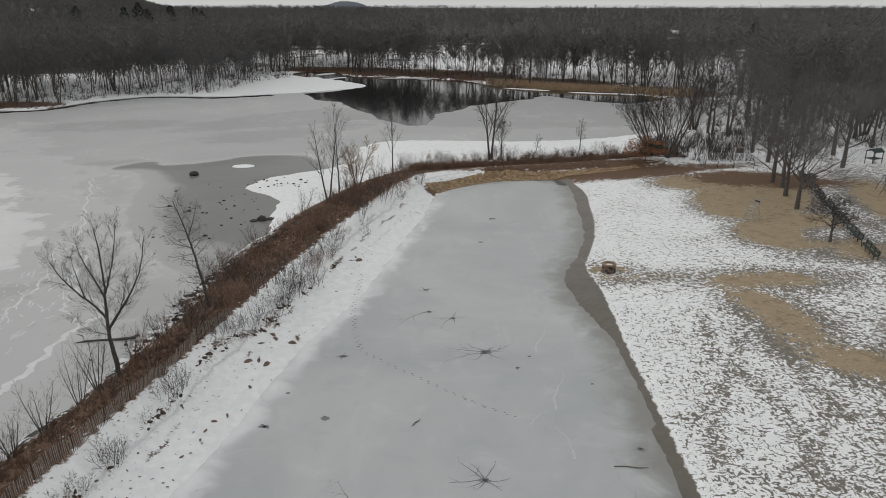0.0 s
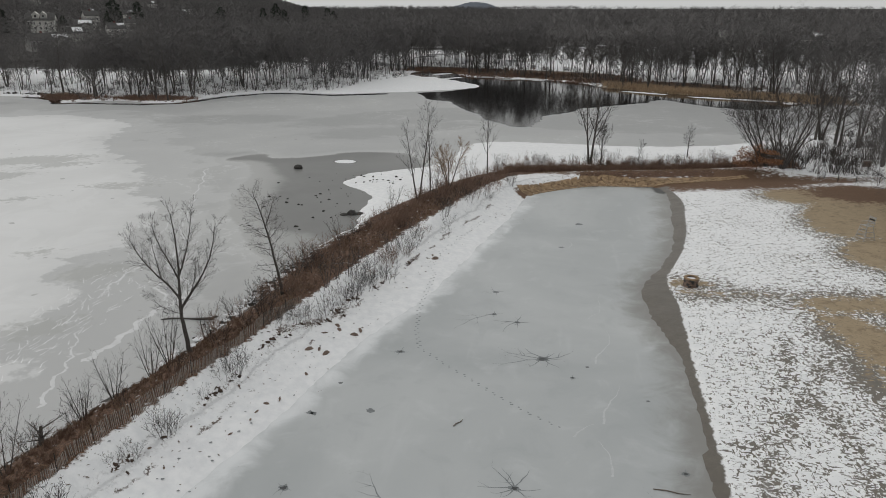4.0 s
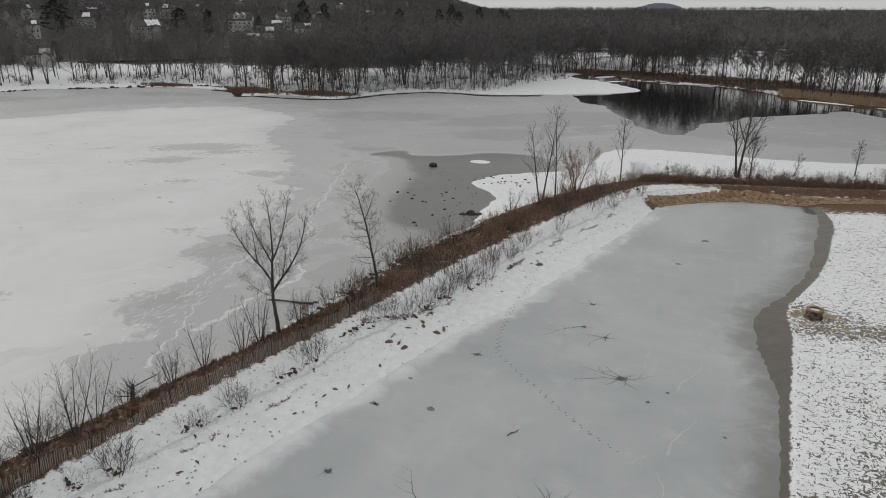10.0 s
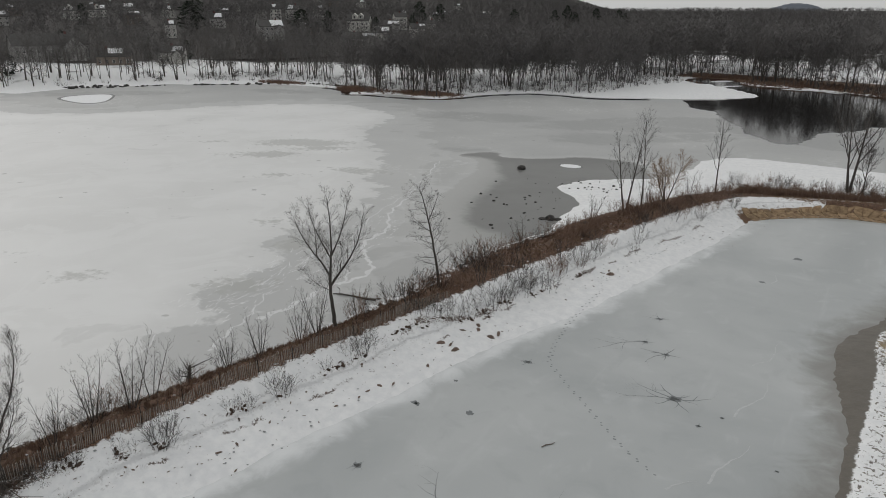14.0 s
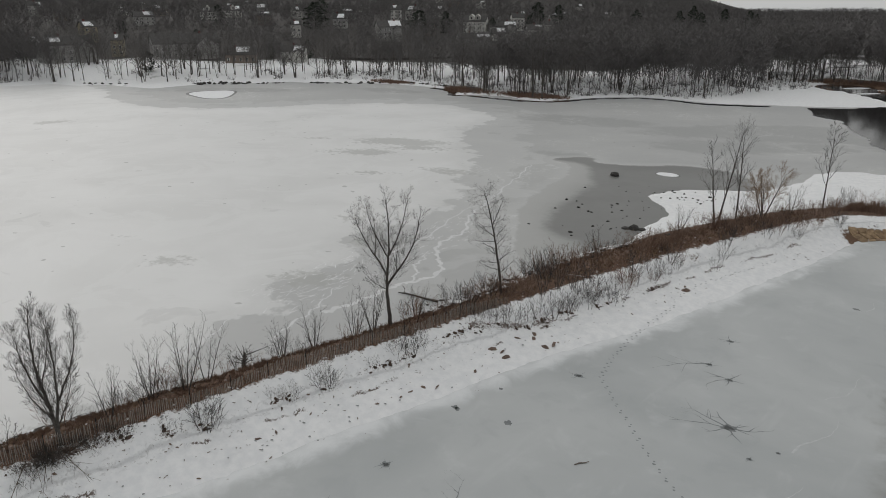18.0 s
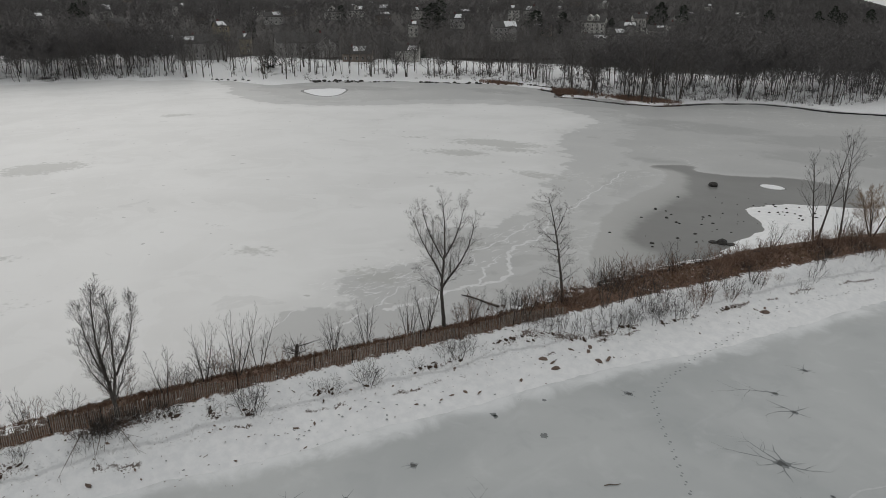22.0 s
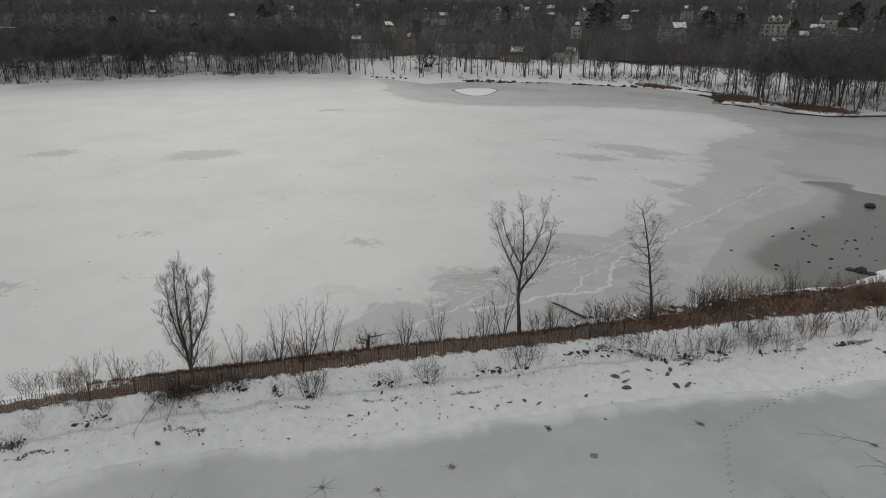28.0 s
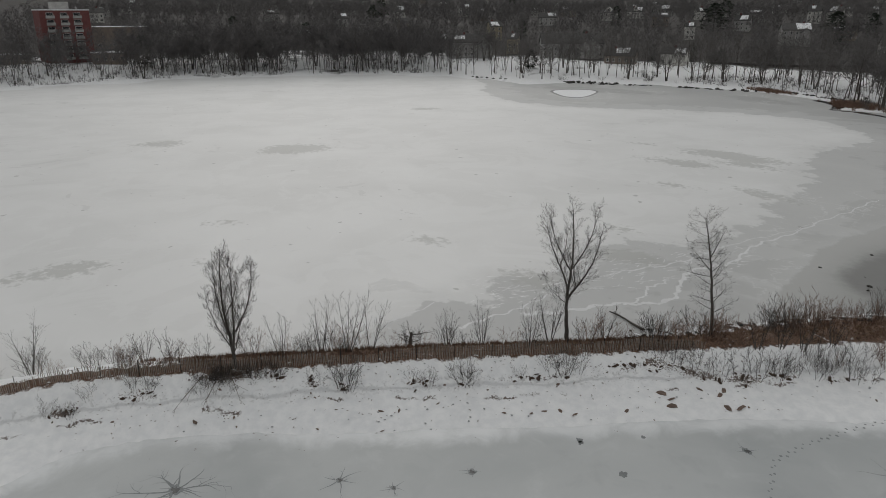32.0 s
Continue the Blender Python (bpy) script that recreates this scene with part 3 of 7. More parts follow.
def pond_material():
    m, nt, b = blank("pond_ice")
    big = noisen(nt, 0.045, 4, 0.55, None, 0.6)
    mid = noisen(nt, 0.3, 5, 0.6, None, 0.5)
    streak = noisen(nt, 1.0, 4, 0.6, coords(nt, (0.35, 0.05, 1), 8))
    col = mixc(nt, ramp_fac(nt, big, 0.35, 0.68), (0.405, 0.425, 0.43), (0.505, 0.522, 0.524))
    col = mixc(nt, mathn(nt, "MULTIPLY", ramp_fac(nt, mid, 0.52, 0.75), 0.35), col, (0.6, 0.615, 0.62))
    col = mixc(nt, mathn(nt, "MULTIPLY", ramp_fac(nt, streak, 0.6, 0.72), 0.3), col, (0.56, 0.575, 0.58))
    col = mixc(nt, mathn(nt, "MULTIPLY", ramp_fac(nt, mid, 0.48, 0.28), 0.3), col, (0.34, 0.36, 0.37))
    frost = mathn(nt, "SUBTRACT", 1.0, ramp_fac(nt, mathn(nt, "ADD", attr(nt, "west"), mathn(nt, "MULTIPLY", mathn(nt, "SUBTRACT", mid, 0.5), 5.0)), -0.6, 2.2))
    col = mixc(nt, mathn(nt, "MULTIPLY", frost, 0.95), col, (0.77, 0.785, 0.795))
    # thin wet ice along the beach, and dark water at the corner by the stone bank
    wet = mathn(nt, "SUBTRACT", 1.0, ramp_fac(nt, mathn(nt, "ADD", attr(nt, "shore"), mathn(nt, "MULTIPLY", mathn(nt, "SUBTRACT", mid, 0.5), 6.0)), -0.4, 3.2))
    wet = mathn(nt, "MULTIPLY", wet, ramp_fac(nt, attr(nt, "west"), 6.0, 12.0))
    col = mixc(nt, mathn(nt, "MULTIPLY", wet, 0.75), col, (0.2, 0.19, 0.17))
    corner = ramp_fac(nt, mathn(nt, "ADD", attr(nt, "corner"), mathn(nt, "MULTIPLY", mathn(nt, "SUBTRACT", mid, 0.5), 2.0)), -0.1, 0.5)
    col = mixc(nt, corner, col, (0.035, 0.036, 0.035))
    nt.links.new(col, b.inputs["Base Color"])
    nt.links.new(mixf(nt, mid, 0.25, 0.5), b.inputs["Roughness"])
    b.inputs["Specular IOR Level"].default_value = 0.3
    nt.links.new(bump(nt, mid, 0.15, 0.05), b.inputs["Normal"])
    return m


pond_ice.data.materials.append(pond_material())

lake_ice, lco = grid_object("lake_ice", np.arange(-330, 110, 1.5), np.arange(-190, 350, 1.5), lambda X, Y: X * 0, lambda cx, cy: poly_distance(cx, cy, LAKE) > -8)
tagged(lake_ice, "frozen lake, white snow ice, grey wet ice and black open water", "ice", kind="structure")
lx, ly = lco[:, 0], lco[:, 1]
put_field(lake_ice, "white", np.clip(poly_distance(lx, ly, rounded(WHITE_ICE)), -40, 40))
put_field(lake_ice, "pool", np.clip(poly_distance(lx, ly, rounded(POOL)), -40, 40))
put_field(lake_ice, "deep", np.clip(poly_distance(lx, ly, rounded(DEEP)), -40, 40))
CHANNEL = [(-172, 209), (-160, 206), (-151, 196), (-145, 199), (-124, 199), (-114, 204), (-108, 222), (-99, 233), (-88, 235), (-75, 232), (-58, 240)]
put_field(lake_ice, "open", np.clip(np.maximum(poly_distance(lx, ly, OPEN_WATER), 1.9 - poly_distance(lx, ly, CHANNEL, False)), -40, 40))
THAW = [(-98, 118.5, 11, 5.0, 31), (-89, 117, 8, 2.5, 31), (-95, 105, 8, 3.2, 31), (-69, 103.5, 5.5, 2.2, 20), (-60, 44, 2.6, 1.9, 40), (-42.5, 52, 4.5, 2.6, 45), (-57.5, 70.4, 2.0, 1.3, 31), (-78.5, 93, 3.4, 1.5, 31),
        (-73, 45, 1.5, 1.2, 40), (-188, 76, 4.7, 3.5, 72), (-131, 32, 8.7, 5.5, 86), (-145, 3, 5.8, 4.4, 96), (-60, -1, 5.5, 2.6, 105), (-76, 18, 2.4, 1.5, 92), (-59, 17, 1.9, 1.3, 94), (-115, 110, 3.5, 1.2, 31), (-47, 66, 5, 3, 40)]
put_field(lake_ice, "thaw", np.clip(blobs(lx, ly, THAW), -20, 20))
put_field(lake_ice, "darker_ice", np.clip(blobs(lx, ly, [(-41, 162, 17, 8, 30), (-24, 176, 10, 6, 60), (-60, 131, 8, 4, 0), (-225, 152, 26, 9, 40), (-180, 192, 16, 7, 10), (38, 208, 64, 34, 14), (-34, 192, 40, 14, 35), (-84, 176, 20, 9, 15)]), -20, 20))
put_field(lake_ice, "shore", np.clip(poly_distance(lx, ly, LAKE_S), -40, 40))


def lake_material():
    m, nt, b = blank("lake_ice")
    big = noisen(nt, 0.03, 5, 0.6, None, 0.3)
    mid = noisen(nt, 0.16, 5, 0.62, coords(nt, (0.9, 1.1, 1), 10), 0.25)
    fine = noisen(nt, 0.9, 5, 0.62)
    w = mathn(nt, "ADD", attr(nt, "white"), mathn(nt, "MULTIPLY", mathn(nt, "SUBTRACT", big, 0.5), 9.0))
    w = mathn(nt, "ADD", w, mathn(nt, "MULTIPLY", mathn(nt, "SUBTRACT", mid, 0.5), 13.0))
    w = mathn(nt, "ADD", w, mathn(nt, "MULTIPLY", mathn(nt, "SUBTRACT", fine, 0.5), 2.5))
    white = mathn(nt, "ADD", mathn(nt, "MULTIPLY", ramp_fac(nt, w, -0.6, 0.5), 0.7), mathn(nt, "MULTIPLY", ramp_fac(nt, w, -1.0, 7.0), 0.3))
    lobes = noisen(nt, 0.085, 5, 0.6, None, 1.2)
    halo = ramp_fac(nt, mathn(nt, "ADD", w, mathn(nt, "MULTIPLY", mathn(nt, "SUBTRACT", lobes, 0.5), 46.0)), -13.0, -9.5)
    grey_c = mixc(nt, ramp_fac(nt, big, 0.32, 0.68), (0.43, 0.435, 0.435), (0.49, 0.495, 0.49))
    cloud = noisen(nt, 0.055, 4, 0.5, coords(nt, (1, 1, 1), 60), 0.4)
    white_c = mixc(nt, ramp_fac(nt, cloud, 0.3, 0.7), (0.69, 0.693, 0.69), (0.75, 0.753, 0.752))
    white_c = mixc(nt, mathn(nt, "MULTIPLY", ramp_fac(nt, fine, 0.6, 0.75), 0.3), white_c, (0.78, 0.78, 0.78))
    white_c = mixc(nt, mathn(nt, "MULTIPLY", ramp_fac(nt, lobes, 0.5, 0.57), 0.45), white_c, (0.765, 0.77, 0.77))
    white_c = mixc(nt, mathn(nt, "MULTIPLY", ramp_fac(nt, lobes, 0.36, 0.31), 0.4), white_c, (0.56, 0.563, 0.56))
    grey_c = mixc(nt, mathn(nt, "MULTIPLY", halo, 0.28), grey_c, (0.66, 0.665, 0.665))
    # Grey ice made darker inside a few broad ellipses.
    darker_ice = ramp_fac(nt, mathn(nt, "ADD", attr(nt, "darker_ice"), mathn(nt, "MULTIPLY", mathn(nt, "SUBTRACT", mid, 0.5), 14.0)), -1.0, 3.0)
    grey_c = mixc(nt, mathn(nt, "MULTIPLY", darker_ice, 0.6), grey_c, (0.33, 0.335, 0.335))
    col = mixc(nt, white, grey_c, white_c)
    # small dark melt specks and fine pale veins
    speck = ramp_fac(nt, noisen(nt, 0.55, 2, 0.4), 0.735, 0.75)
    col = mixc(nt, mathn(nt, "MULTIPLY", speck, 0.5), col, (0.28, 0.28, 0.27))
    vein = mathn(nt, "ABSOLUTE", mathn(nt, "SUBTRACT", noisen(nt, 0.11, 6, 0.62, None, 0.5), 0.5))
    vein = mathn(nt, "MULTIPLY", mathn(nt, "SUBTRACT", 1.0, ramp_fac(nt, vein, 0.004, 0.014)), ramp_fac(nt, big, 0.48, 0.62))
    col = mixc(nt, mathn(nt, "MULTIPLY", vein, 0.4), col, (0.74, 0.745, 0.75))
    # thaw streaks in the white ice
    th = mathn(nt, "ADD", attr(nt, "thaw"), mathn(nt, "MULTIPLY", mathn(nt, "SUBTRACT", mid, 0.5), 7.0))
    th = mathn(nt, "ADD", th, mathn(nt, "MULTIPLY", mathn(nt, "SUBTRACT", fine, 0.5), 9.0))
    col = mixc(nt, mathn(nt, "MULTIPLY", ramp_fac(nt, th, -0.4, 1.6), 0.62), col, (0.42, 0.425, 0.41))
    wob = mathn(nt, "ADD", mathn(nt, "MULTIPLY", mathn(nt, "SUBTRACT", mid, 0.5), 3.5), mathn(nt, "MULTIPLY", mathn(nt, "SUBTRACT", fine, 0.5), 1.2))
    p = mathn(nt, "ADD", attr(nt, "pool"), wob)
    f_pool = ramp_fac(nt, p, -0.3, 0.5)
    rim = mathn(nt, "MULTIPLY", ramp_fac(nt, p, -3.5, -0.4), mathn(nt, "SUBTRACT", 1.0, f_pool))
    col = mixc(nt, mathn(nt, "MULTIPLY", rim, 0.35), col, (0.58, 0.585, 0.58))
    f_deep = ramp_fac(nt, mathn(nt, "ADD", attr(nt, "deep"), wob), -1.3, 1.5)
    f_mid = ramp_fac(nt, p, 0.5, 9.0)
    col = mixc(nt, f_pool, col, mixc(nt, f_deep, mixc(nt, f_mid, (0.41, 0.413, 0.405), (0.3, 0.303, 0.295)), mixc(nt, ramp_fac(nt, big, 0.35, 0.65), (0.15, 0.151, 0.145), (0.2, 0.201, 0.195))))
    o = mathn(nt, "ADD", attr(nt, "open"), mathn(nt, "MULTIPLY", mathn(nt, "SUBTRACT", mid, 0.5), 5.0))
    f_open = ramp_fac(nt, o, 0.0, 0.8)
    col = mixc(nt, f_open, col, (0.012, 0.012, 0.012))
    nt.links.new(col, b.inputs["Base Color"])
    r = mixf(nt, f_pool, mixf(nt, fine, 0.38, 0.6), 0.3)
    nt.links.new(mixf(nt, f_open, r, 0.06), b.inputs["Roughness"])
    b.inputs["Specular IOR Level"].default_value = 0.35
    b.inputs["IOR"].default_value = 1.33
    nt.links.new(bump(nt, fine, 0.1, 0.05), b.inputs["Normal"])
    return m


lake_ice.data.materials.append(lake_material())

# ---- helpers for things ----


def part(name, bm, material, parent=None, label="", m=None):
    """Links a bmesh as one mesh object under a thing or under a part."""
    me = bpy.data.meshes.new(name)
    bm.to_mesh(me)
    bm.free()
    me.materials.append(material)
    ob = new(name, me)
    if parent is not None:
        ob.parent = parent
    if m is not None:
        ob.matrix_basis = m
    if label:
        tagged(ob, label)
    return ob


def raw_part(name, verts, faces, material, parent=None, label="", smooth=False):
    me = bpy.data.meshes.new(name)
    me.from_pydata([tuple(v) for v in verts], [], faces)
    if smooth:
        me.polygons.foreach_set("use_smooth", np.ones(len(me.polygons), bool))
    me.materials.append(material)
    me.update()
    ob = new(name, me)
    if parent is not None:
        ob.parent = parent
    if label:
        tagged(ob, label)
    return ob


def thing(name, label, category, m, group="", kind=""):
    ob = new(name)
    ob.empty_display_size = 0.2
    ob.matrix_basis = m
    return tagged(ob, label, category, group, kind)


class Wood:
    """Collects tapered limbs into vertex and face lists."""

    def __init__(self):
        self.v, self.f = [], []

    def limb(self, pts, radii, sides):
        base = len(self.v)
        n = len(pts)
        for k in range(n):
            d = (pts[min(k + 1, n - 1)] - pts[max(k - 1, 0)]).normalized()
            u = d.orthogonal().normalized()
            w = d.cross(u)
            for s in range(sides):
                a = math.tau * s / sides
                self.v.append(pts[k] + (u * math.cos(a) + w * math.sin(a)) * radii[k])
        for k in range(n - 1):
            for s in range(sides):
                a, b = base + k * sides + s, base + k * sides + (s + 1) % sides
                self.f.append((a, b, b + sides, a + sides))


THIN = [0.0045]  # the finest twig, in metres


def grow(rng, wood, start, way, length, radius, depth, spec, sink):
    """One limb and all that grows from it. spec: per depth (segments, sides, children, child length, angle, from, lift)."""
    seg, sides, kids, k_len, angle, low, lift = spec[depth]
    pts, radii = [start.copy()], [radius]
    p, d = start.copy(), way.normalized()
    for k in range(seg):
        d = (d + Vector((rng.uniform(-1, 1), rng.uniform(-1, 1), rng.uniform(-0.5, 1))) * (0.035 if depth == 0 else 0.12) + Vector((0, 0, lift))).normalized()
        p = p + d * (length / seg)
        pts.append(p.copy())
        radii.append(max(radius * (1 - 0.86 * (k + 1) / seg), THIN[0]))
    sink[min(depth, len(sink) - 1)].limb(pts, radii, sides)
    if depth + 1 >= len(spec):
        return
    turn = rng.uniform(0, math.tau)
    for c in range(kids):
        f = low + (1 - low) * (c + rng.uniform(0, 0.9)) / kids
        f = min(f, 0.98)
        k = min(int(f * seg), seg - 1)
        q = pts[k].lerp(pts[k + 1], f * seg - k)
        r = radii[k] + (radii[k + 1] - radii[k]) * (f * seg - k)
        d = (pts[k + 1] - pts[k]).normalized()
        turn += 2.4 + rng.uniform(-0.5, 0.5)
        u = d.orthogonal().normalized()
        side = u * math.cos(turn) + d.cross(u) * math.sin(turn)
        a = radians(angle * rng.uniform(0.7, 1.25))
        grow(rng, wood, q, d * math.cos(a) + side * math.sin(a), length * k_len * rng.uniform(0.65, 1.15) * (1.15 - 0.6 * f), max(min(r * 0.55, length * k_len * 0.011), THIN[0]), depth + 1, spec, sink)


def tree_meshes(seed, height, radius, spec, stems=1, lean=(0, 0), spread=0.25, limbs=True):
    rng = random.Random(seed)
    trunk, crown = Wood(), Wood()
    sink = [trunk, trunk, crown] if limbs else [trunk, crown]
    for s in range(stems):
        a = math.tau * s / stems + rng.uniform(0, 1)
        way = Vector((lean[0] + (math.cos(a) * spread if stems > 1 else 0), lean[1] + (math.sin(a) * spread if stems > 1 else 0), 1))
        grow(rng, None, Vector((0.12 * math.cos(a) * (stems > 1), 0.12 * math.sin(a) * (stems > 1), -0.25)), way, height * (1 if s == 0 else rng.uniform(0.7, 0.95)), radius, 0, spec, sink)
    return trunk, crown


SLIM = [(8, 6, 13, 0.34, 34, 0.28, 0.02), (4, 4, 6, 0.46, 36, 0.2, 0.05), (3, 3, 5, 0.5, 36, 0.2, 0.02), (1, 3, 0, 0, 0, 0, 0.0)]
OAKS = [(5, 8, 10, 1.15, 60, 0.3, 0.0), (7, 6, 10, 0.5, 50, 0.15, 0.035), (4, 4, 7, 0.5, 42, 0.15, 0.02), (3, 3, 5, 0.5, 40, 0.15, 0.0), (1, 3, 0, 0, 0, 0, 0.0)]
FORK = [(7, 7, 8, 0.92, 31, 0.3, 0.02), (7, 5, 10, 0.36, 38, 0.2, 0.04), (4, 3, 6, 0.5, 38, 0.15, 0.03), (2, 3, 4, 0.5, 34, 0.2, 0.0), (1, 3, 0, 0, 0, 0, 0.0)]
LATERAL = [(9, 7, 18, 0.27, 58, 0.3, 0.01), (4, 4, 7, 0.5, 42, 0.2, 0.02), (3, 3, 5, 0.5, 40, 0.2, 0.0), (1, 3, 0, 0, 0, 0, 0.0)]
SCRUB = [(7, 4, 9, 0.42, 36, 0.22, 0.02), (5, 3, 6, 0.45, 36, 0.2, 0.03), (3, 3, 4, 0.55, 35, 0.2, 0.02), (1, 3, 0, 0, 0, 0, 0.0)]
WHIP = [(8, 4, 10, 0.34, 34, 0.24, 0.02), (4, 3, 4, 0.5, 36, 0.2, 0.03), (2, 3, 0, 0, 0, 0, 0.02)]
STEMS = [(4, 3, 6, 0.5, 30, 0.2, 0.03), (2, 3, 3, 0.55, 32, 0.2, 0.02), (2, 3, 0, 0, 0, 0, 0.0)]


def make_tree(name, label, x, y, height, radius, spec, seed, stems=1, lean=(0, 0), spread=0.25, twig=None, group="trees on the dike", turn=0.0):
    t = thing(name, label, "tree", pose(x, y, ground_at(x, y), 0, 0, turn), group)
    trunk, crown = tree_meshes(seed, height, radius, spec, stems, lean, spread, height > 8)
    raw_part("trunk", trunk.v, trunk.f, M_BARK, t, smooth=True)
    raw_part("crown", crown.v, crown.f, twig or M_TWIG_DARK, t)
    return t



# ---- far woods: bare trees by the thousand, as one growth ----


def far_tree_template(twigs, rng, wide):
    """A trunk, a few limbs and many fine slanting twigs, 1 high, as arrays of triangles."""
    tris = []

    def spike(p, q, w):
        d = q - p
        u = d.orthogonal().normalized()
        u.rotate(Matrix.Rotation(rng.uniform(0, 3.14), 3, d.normalized()))
        tris.append((p - u * w, p + u * w, q))

    lean = Vector((rng.uniform(-0.2, 0.2), rng.uniform(-0.2, 0.2), 0))
    thick = rng.uniform(0.003, 0.0065)
    for k in range(3):
        a = k * 1.05
        u = Vector((math.cos(a), math.sin(a), 0)) * thick
        tris.append((-u + Vector((0, 0, -0.05)), u + Vector((0, 0, -0.05)), lean + Vector((0, 0, 0.85))))
    limbs = []
    for k in range(12):
        z = rng.uniform(0.28, 0.74)
        a = rng.uniform(0, math.tau)
        out = wide * rng.uniform(0.35, 1.0)
        q = lean * z + Vector((math.cos(a) * out, math.sin(a) * out, min(z + rng.uniform(0.14, 0.34), 0.98)))
        spike(lean * z + Vector((0, 0, z)), q, 0.0038)
        limbs.append((lean * z + Vector((0, 0, z)), q))
    for k in range(twigs):
        p, q = limbs[k % 12]
        base = p.lerp(q, rng.uniform(0.25, 1.0))
        a = rng.uniform(0, math.tau)
        d = Vector((math.cos(a), math.sin(a), rng.uniform(-0.1, 1.5))).normalized()
        tip = base + d * rng.uniform(0.06, 0.17)
        over = max(tip.z - 0.97, 0)
        tip.z -= over * 0.8
        spike(base, tip, (0.0042 if k % 6 else 0.006) * (1.0 if twigs > 100 else 1.9))
    return np.array([[tuple(v) for v in t] for t in tris])


def needle_template(rng, count):
    """A dark evergreen, 1 high: a trunk and drooping tufts in uneven tiers."""
    tris = []
    for k in range(3):
        a = k * 1.05
        u = Vector((math.cos(a), math.sin(a), 0)) * 0.014
        tris.append((-u, u, Vector((0, 0, 0.95))))
    for k in range(count):
        f = rng.uniform(0, 1) ** 1.2
        z = 0.1 + 0.9 * f
        a = rng.uniform(0, math.tau)
        out = (0.34 * (1 - f ** 2.4) ** 0.7 * min(1.0, 0.45 + 2.2 * f) + 0.02) * rng.uniform(0.3, 1.15) * (0.72 + 0.28 * math.sin(z * 23 + 2 * a))
        c = Vector((math.cos(a) * out, math.sin(a) * out, z - 0.25 * out))
        s = rng.uniform(0.025, 0.055)
        w = Vector((rng.uniform(-1, 1), rng.uniform(-1, 1), rng.uniform(-0.6, 0.6))).normalized() * s
        e = Vector((math.cos(a), math.sin(a), rng.uniform(-0.5, 0.2))) * s * 1.6
        tris.append((c - w, c + w, c + e))
    return np.array([[tuple(v) for v in t] for t in tris])


def tri_mesh(name, co, material):
    me = bpy.data.meshes.new(name)
    me.vertices.add(len(co))
    me.vertices.foreach_set("co", np.ascontiguousarray(co, np.float32).ravel())
    me.loops.add(len(co))
    me.loops.foreach_set("vertex_index", np.arange(len(co)))
    me.polygons.add(len(co) // 3)
    me.polygons.foreach_set("loop_start", np.arange(0, len(co), 3))
    me.update(calc_edges=True)
    me.materials.append(material)
    return me


def scatter(name, label, category, spots, heights, templates, material, rng, width=(0.85, 1.25), sink=0.0):
    """Joins many turned and scaled copies of the templates into one mesh on the ground."""
    z = ground_height(spots[:, 0], spots[:, 1]) - sink
    chunks = []
    for k, (x, y) in enumerate(spots):
        t = templates[k % len(templates)]
        a = rng.uniform(0, math.tau)
        c, s = math.cos(a), math.sin(a)
        w = heights[k] * rng.uniform(*width)
        o = np.empty_like(t)
        o[..., 0] = (t[..., 0] * c - t[..., 1] * s) * w + x
        o[..., 1] = (t[..., 0] * s + t[..., 1] * c) * w + y
        o[..., 2] = t[..., 2] * heights[k] + z[k]
        chunks.append(o.reshape(-1, 3))
    return tagged(new(name, tri_mesh(name, np.concatenate(chunks), material)), label, category, kind="stuff")


rng_w = random.Random(11)
TEMPL = [far_tree_template(210, rng_w, w) for w in (0.2, 0.26, 0.3, 0.24, 0.34, 0.28)]
TEMPL_FAR = [far_tree_template(64, rng_w, w) for w in (0.24, 0.3, 0.27, 0.34)]

# Houses stand at (x, y, width, depth, wall height, turn, look); the woods leave room for them.
HOUSES = []


def wood_spots(count, r0, r1, seed, keep, a0=20, a1=215):
    rs = np.random.RandomState(seed)
    out = np.zeros((0, 2))
    while len(out) < count:
        a = rs.uniform(radians(a0), radians(a1), 6000)
        r = np.sqrt(rs.uniform(r0 * r0, r1 * r1, 6000))
        px, py = np.cos(a) * r, np.sin(a) * r
        d = -poly_distance(px, py, LAKE)
        ok = (d > 3) & (-poly_distance(px, py, POND) > 95) & ~((px > -60) & (px < 45) & (py < 200)) & (py > -120)
        ok &= keep(px, py, d, rs)
        out = np.concatenate([out, np.stack([px[ok], py[ok]], -1)])
    return out[:count]


FIELDS = [(55, 358, 85, 30, 12), (150, 340, 60, 34, 0), (-54, 272, 16, 40, 30), (10, 395, 60, 14, 5)]
WEST_LAWN = [(-262, 205, 60, 26, 128), (-318, 120, 60, 22, 110), (-205, 235, 30, 14, 170)]


LAWN = [(-150, 212), (-190, 215), (-240, 185), (-262, 150), (-282, 130), (-318, 160), (-300, 200), (-280, 262), (-262, 278), (-250, 311), (-232, 332), (-190, 300), (-160, 255)]


def shore_belt(px, py, d, rs):
    thin = (px > -5) & (rs.uniform(0, 1, px.shape) > 0.6)
    lawn = (np.maximum(blobs(px, py, WEST_LAWN), poly_distance(px, py, LAWN)) > 0) & (rs.uniform(0, 1, px.shape) > 0.12)
    return (poly_distance(px, py, POINT) < -2) & (d > np.where(px < -180, 16, 5)) & (d < 62) & (blobs(px, py, FIELDS) < 0) & ~lawn & ~thin


